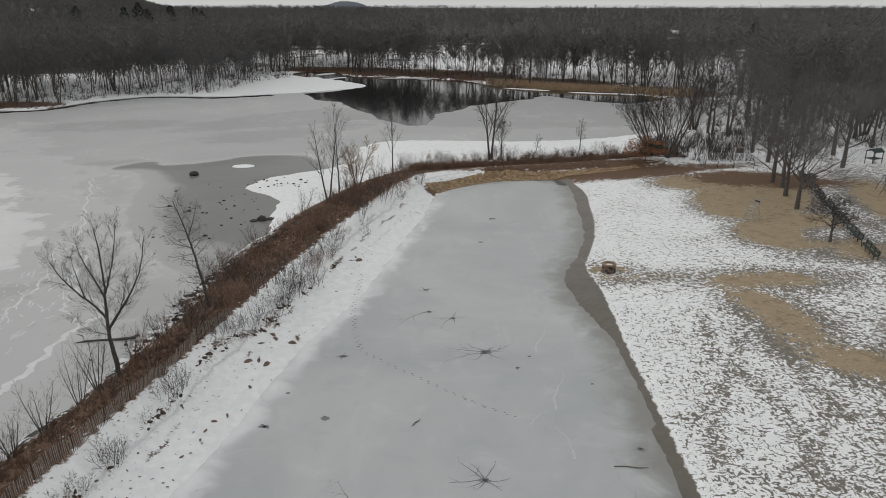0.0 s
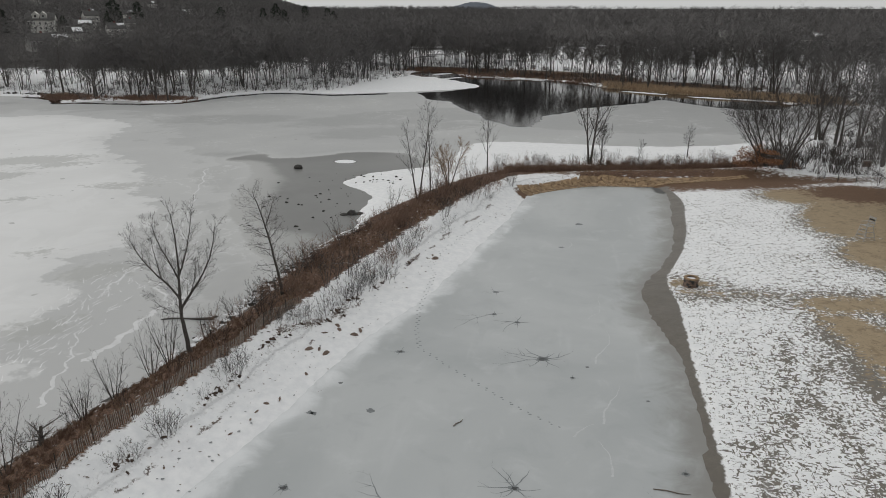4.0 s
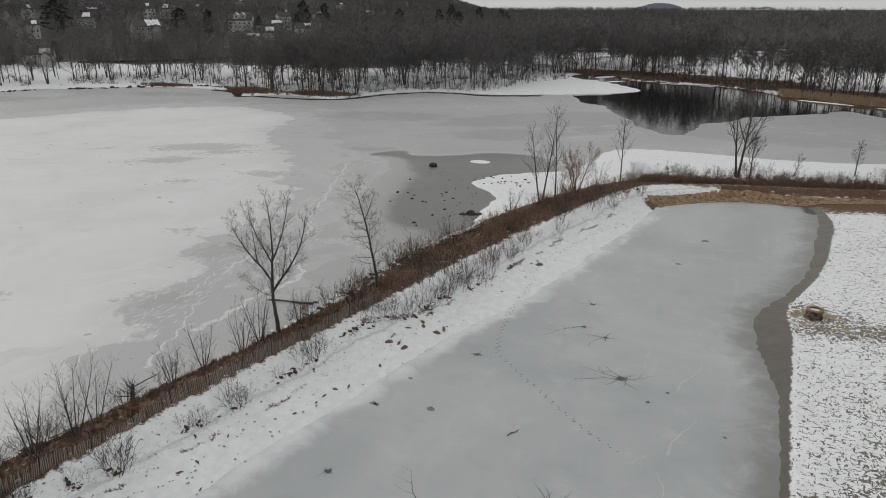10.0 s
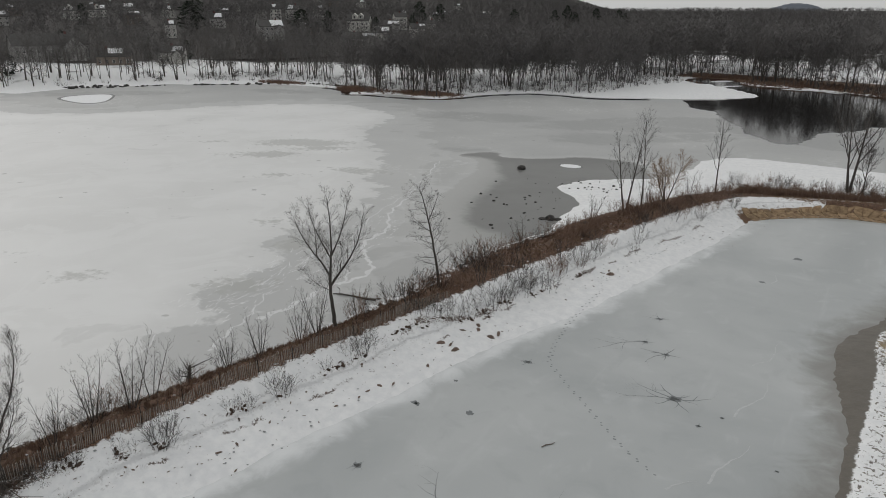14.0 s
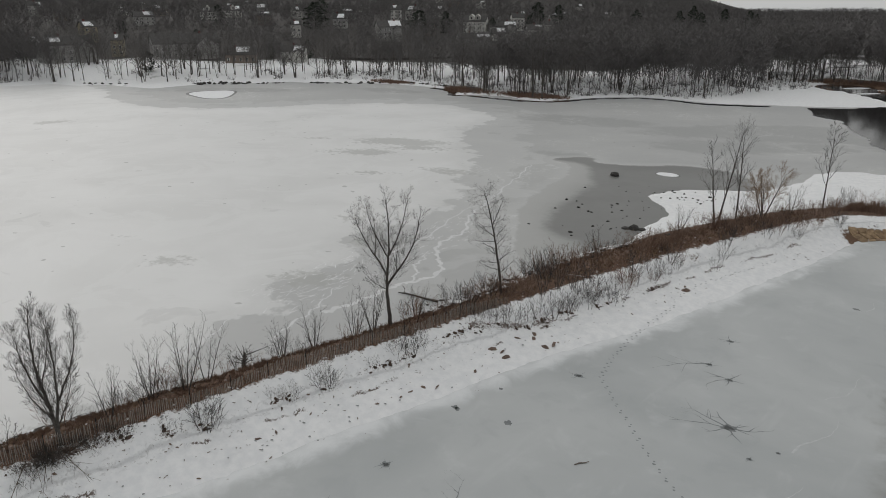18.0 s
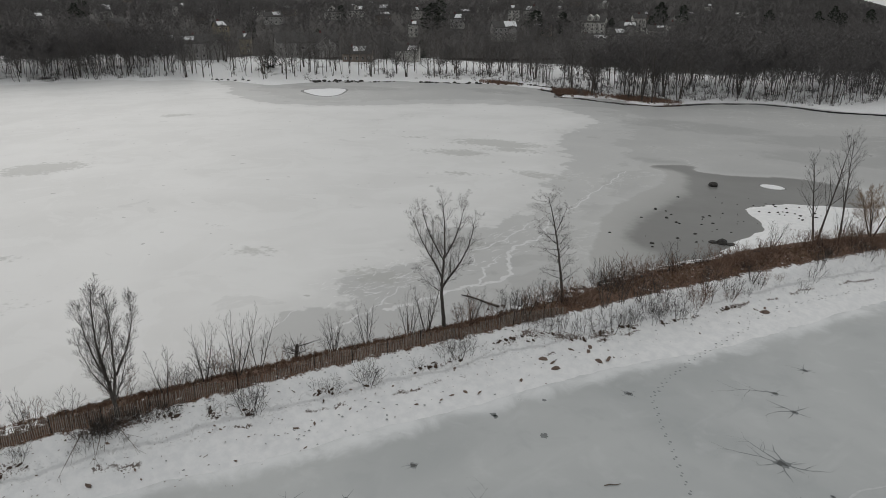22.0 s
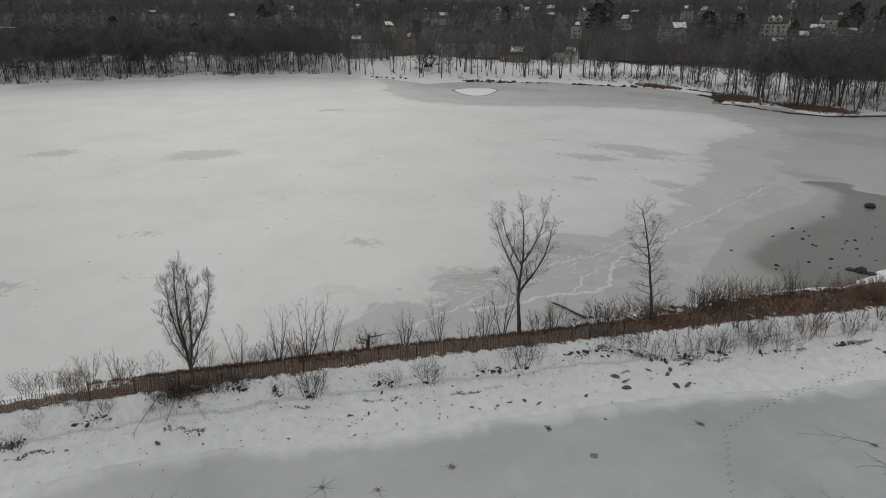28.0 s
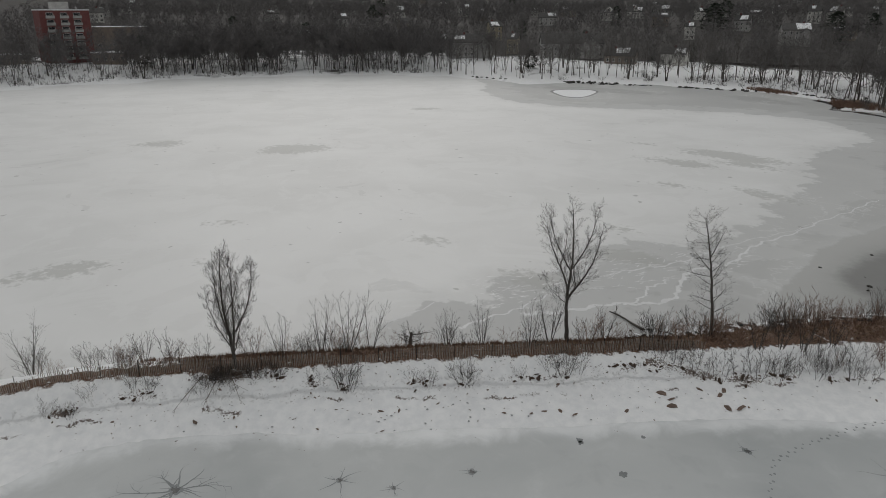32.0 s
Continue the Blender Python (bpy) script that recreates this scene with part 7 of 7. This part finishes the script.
# ---- marks on the lake ----
bm = bmesh.new()
for line, wdt in (([(-33.8, 47), (-34.2, 52.4), (-33.9, 57), (-33.1, 61), (-34.2, 65), (-36.8, 66.5), (-39.9, 69), (-40.8, 73), (-42, 77.4), (-44.9, 82), (-48.2, 87.2), (-49.6, 94), (-54.4, 103), (-57.7, 111.7), (-60.6, 119)], 0.42),
                  ([(-33.6, 58), (-35.6, 62), (-37.4, 63), (-38.4, 66)], 0.3), ([(-42.5, 61.5), (-42.3, 67), (-44.7, 73.7), (-47.5, 82), (-50.1, 91), (-52.7, 99.4)], 0.2),
                  ([(-33, 40), (-34.5, 45), (-36.5, 48), (-38.5, 53)], 0.2), ([(-36, 30), (-37, 36), (-40, 41)], 0.14)):
    pts = [Vector((*p, 0)) for p in rounded(line, False)]
    fine_p = []
    for a, b in zip(pts, pts[1:]):
        for k in range(4):
            n = len(fine_p)
            fine_p.append(a.lerp(b, k / 4) + Vector((rng_c.uniform(-0.1, 0.1) + 0.22 * math.sin(n * 0.62 + wdt * 25) + 0.3 * math.sin(n * 0.17 + wdt * 40), rng_c.uniform(-0.1, 0.1), 0)))
    ribbon(bm, fine_p, [wdt * rng_c.uniform(0.35, 1.1) * (1 - 0.7 * k / len(fine_p)) for k in range(len(fine_p))], 0.008)
tagged(part("ice_ridge", bm, M_RIDGE), "wavy white ridge in the lake ice", "ice ridge", kind="stuff")
bm = bmesh.new()
for k in range(260):
    x, y = -36.5 - rng_c.uniform(0, 8.5) - 0.011 * k, 44 + 0.145 * k + rng_c.uniform(-2, 2)
    if x > -42 - (y - 60) * 0.3 - 8 and poly_distance(np.array([x]), np.array([y]), POOL)[0] < -6:
        a = rng_c.uniform(1.2, 2.2)
        crack(rng_c, bm, Vector((x, y, 0)), a, rng_c.uniform(0.4, 1.7), 0.05, 0.007)
tagged(part("ice_veins", bm, M_RIDGE), "fine white veins in the grey lake ice", "ice veins", kind="stuff")


# snow left between the stones at the water's edge
bm = bmesh.new()
for k in range(170):
    x, y = axis_at(rng_c.uniform(46, 94), -rng_c.uniform(4.2, 7.0))
    if -1.8 < poly_distance(np.array([x]), np.array([y]), LAKE_S)[0] < 0.5:
        blot(rng_c, bm, x, y, rng_c.uniform(0.12, 0.55), max(ground_at(x, y), 0.0) + 0.03 + 0.004 * (k % 17), 12, 0.4)
tagged(part("edge_snow", bm, M_SNOWTOP), "patches of snow between the stones of the lake bank", "snow", kind="stuff")


def snow_mound(name, label, x, y, a, b, h, turn, rim=0.06):
    t = thing(name, label, "snow patch", pose(x, y, 0, 0, 0, turn))
    rng = random.Random(int(x * 7 + y))
    bm = bmesh.new()
    rings = []
    for k, (f, z) in enumerate(((1.0, 0.0), (0.96, rim), (0.7, h * 0.8), (0.35, h))):
        rings.append([bm.verts.new((math.cos(i * math.tau / 28) * a * f * (1 + 0.05 * math.sin(3 * i + k * 0.2)), math.sin(i * math.tau / 28) * b * f, z)) for i in range(28)])
    for r0, r1 in zip(rings, rings[1:]):
        for i in range(28):
            bm.faces.new((r0[i], r0[(i + 1) % 28], r1[(i + 1) % 28], r1[i]))
    bm.faces.new(rings[-1])
    part("snow", bm, M_SNOWTOP, t)
    bm = bmesh.new()
    blot(rng, bm, 0, 0, 1.0, 0.006, 28, 0.05)
    for v in bm.verts:
        v.co.x *= a * 1.14
        v.co.y *= b * 1.3
    part("wet_rim", bm, M_HOLE, t, "dark wet rim")
    return t


snow_mound("snow_disc", "round white snow patch on the grey lake ice", -37.2, 128.6, 2.1, 1.5, 0.12, 0)
bar = thing("snow_bar", "white wedge of snow off the far shore", "snow patch", pose(-216, 141, 0))
edge_b = [(x + 216, y - 141) for x, y in rounded([(-230, 136), (-223.5, 154.5), (-206, 141), (-203, 134.4), (-209, 131.8)])]
for nm, grow_k, z, mt, lb in (("snow", 1.0, 0.06, M_SNOWTOP, ""), ("wet_rim", 1.13, 0.012, M_HOLE, "dark wet rim")):
    bm = bmesh.new()
    top = [bm.verts.new((x * grow_k, y * grow_k, z)) for x, y in edge_b]
    low = [bm.verts.new((x * grow_k * 1.02, y * grow_k * 1.02, 0.0)) for x, y in edge_b]
    bm.faces.new(top)
    for k in range(len(top)):
        j = (k + 1) % len(top)
        bm.faces.new((low[k], low[j], top[j], top[k]))
    part(nm, bm, mt, bar, lb)

for x, y, a, b, turn in ((30, 258, 9, 1.3, -30), (50, 246.5, 7, 1.2, -22), (64, 242, 9, 1.4, -20), (-52, 319, 6, 2.5, 60), (-44, 301, 5, 1.2, 50), (-22, 300, 4.5, 1.1, -8), (-8, 296, 3, 0.8, -12)):
    snow_mound("snow_shelf", "white snow shelf along the far reed bank", x, y, a, b, 0.15, turn)

# ---- the beach ----
rx, ry = 18.2, 72.3
ring = thing("stone_well", "round low fieldstone well with a pale coping", "well", pose(rx, ry, ground_at(rx, ry)))
rng_g = random.Random(8)
for lvl in range(4):
    for k in range(13):
        a = math.tau * (k + 0.5 * (lvl % 2)) / 13
        bm = rock_bm(rng_g, 0.2, 0.16, 0.16)
        part("stone", bm, M_BROWNROCK if (k + lvl) % 3 else M_ROCK, ring, "", pose(0.6 * math.cos(a), 0.6 * math.sin(a), 0.1 + lvl * 0.24, 0, 0, math.degrees(a) + 90))
bm = bmesh.new()
seg = 26
for ro, ri, z0, z1 in ((0.76, 0.52, 0.93, 1.03),):
    pts = [[bm.verts.new((rr * math.cos(i * math.tau / seg), rr * math.sin(i * math.tau / seg), z)) for i in range(seg)] for rr, z in ((ro, z0), (ro, z1), (ri, z1), (ri, z0))]
    for q in range(4):
        for i in range(seg):
            bm.faces.new((pts[q][i], pts[q][(i + 1) % seg], pts[(q + 1) % 4][(i + 1) % seg], pts[(q + 1) % 4][i]))
part("coping", bm, M_STONE, ring, "buff stone coping")
bm = bmesh.new()
blot(rng_g, bm, 0, 0, 0.56, 0.86, 20, 0.02)
part("snow_fill", bm, M_SNOWTOP, ring, "snow filling the top")


def guard_chair(x, y, turn):
    t = thing("lifeguard_chair", "tall grey wooden lifeguard chair on bare sand", "chair", pose(x, y, ground_at(x, y), 0, 0, turn), "lifeguard chairs")
    for sx in (-1, 1):
        for sy in (-1, 1):
            wd = Wood()
            wd.limb([Vector((sx * 0.75, sy * 0.8, -0.05)), Vector((sx * 0.5, sy * 0.45, 1.9))], [0.05, 0.05], 4)
            raw_part("leg", wd.v, wd.f, M_GREYWOOD, t)
        wd = Wood()
        wd.limb([Vector((sx * 0.5, 0.45, 1.8)), Vector((sx * 0.5, 0.62, 3.0))], [0.045, 0.045], 4)
        raw_part("back_post", wd.v, wd.f, M_GREYWOOD, t)
        part("armrest", boxes(((sx * 0.55 - 0.06, -0.45, 2.25), (sx * 0.55 + 0.06, 0.55, 2.31))), M_GREYWOOD, t)
        for z in (0.5, 1.1):
            f = 1 - z / 1.95
            part("crossbar", boxes(((sx * (0.5 + 0.25 * f) - 0.03, -0.45 - 0.35 * f, z), (sx * (0.5 + 0.25 * f) + 0.03, 0.45 + 0.35 * f, z + 0.09))), M_GREYWOOD, t)
    for z in (0.35, 0.75, 1.15, 1.5):
        f = 1 - z / 1.95
        part("rung", boxes(((-0.5 - 0.25 * f, -0.47 - 0.35 * f, z), (0.5 + 0.25 * f, -0.41 - 0.35 * f, z + 0.08))), M_GREYWOOD, t)
    for k in range(4):
        part("seat_slat", boxes(((-0.52, -0.45 + k * 0.24, 1.84), (0.52, -0.25 + k * 0.24, 1.89))), M_GREYWOOD, t)
    for k in range(3):
        part("back_slat", boxes(((-0.52, 0.5 + k * 0.04, 2.2 + k * 0.26), (0.52, 0.54 + k * 0.04, 2.4 + k * 0.26))), M_DARKMETAL if k == 1 else M_GREYWOOD, t)
    return t


guard_chair(41.2, 90.1, -70)
guard_chair(37.8, 54.2, -70)


def long_bench(label):
    t = thing("park_bench", label, "bench", pose(0, 0, 0), "row of park benches")
    L = 5.2
    for k in range(4):
        part("seat_slat", boxes(((-L / 2, -0.42 + k * 0.12, 0.42), (L / 2, -0.32 + k * 0.12, 0.46))), M_GREEN, t)
    for k in range(3):
        part("back_slat", boxes(((-L / 2, 0.1 + k * 0.04, 0.55 + k * 0.15), (L / 2, 0.14 + k * 0.04, 0.66 + k * 0.15))), M_GREEN, t)
    for k in range(4):
        x = -L / 2 + 0.3 + k * (L - 0.6) / 3
        part("leg", boxes(((x - 0.03, -0.4, -0.05), (x + 0.03, -0.34, 0.42)), ((x - 0.03, 0.06, -0.05), (x + 0.03, 0.12, 0.55)), ((x - 0.03, -0.4, 0.37), (x + 0.03, 0.12, 0.42)), ((x - 0.03, 0.12, 0.42), (x + 0.03, 0.2, 1.0))), M_DARKMETAL, t, "iron leg")
    return t


bench0 = long_bench("long dark green slatted park bench on the snow")
line_b = ((48.6, 75.4), (58.5, 112.0))
turn_b = math.degrees(math.atan2(line_b[1][1] - line_b[0][1], line_b[1][0] - line_b[0][0])) + 180
for k in range(7):
    f = k / 6
    x, y = line_b[0][0] + f * (line_b[1][0] - line_b[0][0]), line_b[0][1] + f * (line_b[1][1] - line_b[0][1])
    m = pose(x, y, ground_at(x, y), 0, 0, turn_b)
    if k == 0:
        bench0.matrix_basis = m
    else:
        copy_thing(bench0, m)

# oaks behind the beach
THIN[0] = 0.011
OAK = make_tree("oak_tree", "large bare oak with spreading limbs behind the beach", 52.7, 109.9, 9.0, 0.4, OAKS, 301, twig=M_TWIG, group="oaks behind the beach")
for k, (x, y, s) in enumerate(((52.6, 106.4, 1.0), (50.9, 101.4, 0.92), (49.2, 94.3, 0.9), (68.3, 118.2, 1.05), (60, 128, 1.05), (74, 132, 1.1), (84, 128, 1.05), (70, 148, 1.1), (88, 150, 1.1))):
    copy_thing(OAK, pose(x, y, ground_at(x, y), 0, 0, 67 + k * 83) @ Matrix.Diagonal((s, s, s * (0.92 + 0.05 * (k % 4)), 1)))
make_tree("young_tree", "young bare tree with a fine rounded crown in the sand", 46.4, 80.0, 4.2, 0.2, OAKS, 305, group="oaks behind the beach")
make_tree("bare_tree", "many-stemmed dark tree at the water's corner", 42.0, 130.0, 13.5, 0.2, FORK, 306, stems=6, spread=0.5, group="trees behind the beach")
make_tree("bare_tree", "leaning dark tree at the water's corner", 40.0, 132.0, 12.0, 0.2, FORK, 307, stems=3, lean=(-0.5, 0.1), spread=0.2, group="trees behind the beach")
redoak = make_tree("young_oak", "young oak that keeps its russet dead leaves", 36.9, 126.8, 2.8, 0.11, OAKS, 308, group="trees behind the beach")
lv = []
rng_l = random.Random(4)
for k in range(3600):
    a, rr = rng_l.uniform(0, math.tau), 4.0 * math.sqrt(rng_l.random())
    z = 1.2 + 3.6 * rng_l.random() * math.sqrt(max(0.05, 1 - (rr / 4.2) ** 2))
    if math.sin(z * 4.1 + a * 2) < -0.1:
        continue
    c = Vector((rr * math.cos(a), rr * math.sin(a), z))
    u = Vector((rng_l.uniform(-1, 1), rng_l.uniform(-1, 1), rng_l.uniform(-0.4, 0.4))).normalized() * 0.2
    v = Vector((rng_l.uniform(-1, 1), rng_l.uniform(-1, 1), rng_l.uniform(-1, 0.2))).normalized() * 0.15
    lv += [c - u, c + u, c + v]
o = new("leaves", tri_mesh("leaves", np.array([tuple(p) for p in lv]), M_OAKLEAF))
o.parent = redoak
tagged(o, "russet dead leaves")

# the grove east of the bay
rng_v = random.Random(19)
grove = []
while len(grove) < 210:
    x, y = rng_v.uniform(58, 190), rng_v.uniform(120, 300) if len(grove) % 2 else rng_v.uniform(132, 215)
    if poly_distance(np.array([x]), np.array([y]), LAKE)[0] < -4 and blobs(np.array([x]), np.array([y]), FIELDS)[0] < 0 and not (60 < x < 90 and y < 136):
        grove.append((x, y))
for k, (x, y) in enumerate(grove):
    shore_tree(x, y, 1.0 + 0.45 * rng_v.random(), k, "grove_tree", "tall bare tree in the grove by the bay", "trees of the grove", WIDE_MESH if k % 3 else None)
gs = np.array([(rng_v.uniform(46, 170), rng_v.uniform(122, 290)) for _ in range(900)])
gs = gs[(poly_distance(gs[:, 0], gs[:, 1], LAKE) < -2) & ~((gs[:, 1] < 136) & (gs[:, 0] > 52))]
scatter("undergrowth", "twiggy undergrowth in the grove by the bay", "brush", gs, np.random.RandomState(7).uniform(0.8, 2.4, len(gs)), THIN_T, M_TWIG, rng_w, width=(0.9, 1.5))

th = np.array([(rng_v.uniform(41, 58), rng_v.uniform(129, 152)) for _ in range(70)] + [(rng_v.uniform(46, 90), rng_v.uniform(138, 205)) for _ in range(420)])
th = th[poly_distance(th[:, 0], th[:, 1], LAKE) < -2]
scatter("thicket", "dense dark thicket at the corner of the bay", "brush", th, np.random.RandomState(27).uniform(1.4, 3.6, len(th)), THIN_T, M_TWIG_DARK, rng_w, width=(0.7, 1.1))

for k in range(24):
    x, y = rng_v.uniform(40, 60), rng_v.uniform(129, 150)
    if poly_distance(np.array([x]), np.array([y]), LAKE)[0] < -2:
        shrub(x, y, rng_v.uniform(2.0, 4.0), label="tall dark shrub in the thicket by the bay", group="shrubs of the thicket")

# the fence, board and play frame beyond the benches
pf = thing("wire_fence", "low curved wire fence round the snowy lawn", "fence", pose(0, 0, 0))
arc = rounded([(47, 136), (47.5, 127), (50, 121.5), (56, 118.5), (62, 118)], False)
for z in (0.35, 0.75, 1.15):
    wd = Wood()
    wd.limb([Vector((x, y, ground_at(x, y) + z)) for x, y in arc], [0.012] * len(arc), 3)
    raw_part("wire", wd.v, wd.f, M_DARKMETAL, pf)
for x, y in arc[::2]:
    part("post", boxes(((-0.04, -0.04, -0.2), (0.04, 0.04, 1.25))), M_DARKMETAL, pf, "", pose(x, y, ground_at(x, y)))
nb = thing("notice_board", "brown wooden notice board on two posts", "sign", pose(56.8, 133.3, ground_at(56.8, 133.3), 0, 0, 0))
part("panel", boxes(((-0.75, -0.06, 0.7), (0.75, 0.06, 1.7))), M_BROWNROCK, nb, "brown board")
part("roof", boxes(((-0.85, -0.2, 1.7), (0.85, 0.2, 1.78))), M_GREYWOOD, nb)
for sx in (-0.7, 0.7):
    part("post", boxes(((sx - 0.05, -0.11, -0.2), (sx + 0.05, -0.065, 1.7))), M_GREYWOOD, nb)
pl = thing("play_frame", "dark green metal play frame with a roofed deck", "playground", pose(76.4, 123.1, ground_at(76.4, 123.1), 0, 0, 20) @ Matrix.Diagonal((0.85, 0.85, 0.85, 1)))
for sx in (-1.3, 1.3):
    for sy in (-0.9, 0.9):
        part("post", boxes(((sx - 0.06, sy - 0.06, -0.2), (sx + 0.06, sy + 0.06, 2.6))), M_GREEN, pl)
part("deck", boxes(((-1.36, -0.96, 1.1), (1.36, 0.96, 1.2))), M_GREEN, pl)
part("roof", roof_bm(2.8, 2.0, 2.6, 0.6, 0, 0.06, 0.1), M_GREEN, pl)
for k in range(5):
    part("rung", boxes(((-1.3, -1.0 - 0.12 * (4 - k), 0.2 + 0.2 * k), (-0.5, -0.95 - 0.12 * (4 - k), 0.25 + 0.2 * k))), M_DARKMETAL, pl)
sw = thing("swing_frame", "thin metal swing frame in the snow", "swing", pose(65.5, 101.5, ground_at(65.5, 101.5), 0, 0, 70))
for sx in (-1.6, 1.6):
    for sy in (-0.9, 0.9):
        wd = Wood()
        wd.limb([Vector((sx, sy, -0.1)), Vector((sx, 0, 2.3))], [0.04, 0.04], 5)
        raw_part("leg", wd.v, wd.f, M_DARKMETAL, sw)
part("crossbar", boxes(((-1.65, -0.04, 2.26), (1.65, 0.04, 2.34))), M_DARKMETAL, sw)
for sx in (-0.7, 0.7):
    part("seat", boxes(((sx - 0.25, -0.1, 0.5), (sx + 0.25, 0.1, 0.54))), M_DARKMETAL, sw)
    for e in (-0.22, 0.22):
        part("chain", boxes(((sx + e - 0.008, -0.008, 0.54), (sx + e + 0.008, 0.008, 2.26))), M_DARKMETAL, sw)
pt = thing("picnic_table", "dark wooden picnic table under the oaks", "table", pose(59.3, 111.3, ground_at(59.3, 111.3), 0, 0, 30))
part("tabletop", boxes(((-0.95, -0.38, 0.7), (0.95, 0.38, 0.76))), M_DARKMETAL, pt)
for sy in (-0.75, 0.75):
    part("bench_seat", boxes(((-0.95, sy - 0.13, 0.41), (0.95, sy + 0.13, 0.46))), M_DARKMETAL, pt)
for sx in (-0.65, 0.65):
    part("trestle", boxes(((sx - 0.05, -0.8, 0.33), (sx + 0.05, 0.8, 0.41)), ((sx - 0.05, -0.5, -0.05), (sx + 0.05, -0.38, 0.7)), ((sx - 0.05, 0.38, -0.05), (sx + 0.05, 0.5, 0.7))), M_DARKMETAL, pt)

# the low dark wall along the lane behind the lawns
lane = rounded([(-290, 250), (-262, 276), (-250, 309), (-234, 333), (-228, 365)], False)
lane_wall = thing("stone_wall", "low dark stone wall along the lane behind the lawns", "wall", pose(0, 0, 0))
for (ax, ay), (bx, by) in zip(lane, lane[1:]):
    n = math.hypot(bx - ax, by - ay)
    z0 = ground_at((ax + bx) / 2, (ay + by) / 2)
    part("wall_length", boxes(((-n / 2 + 0.02, -0.25, -0.6), (n / 2 - 0.02, 0.25, 0.95))), M_ROCK, lane_wall, "", pose((ax + bx) / 2, (ay + by) / 2, z0, 0, 0, math.degrees(math.atan2(by - ay, bx - ax))))
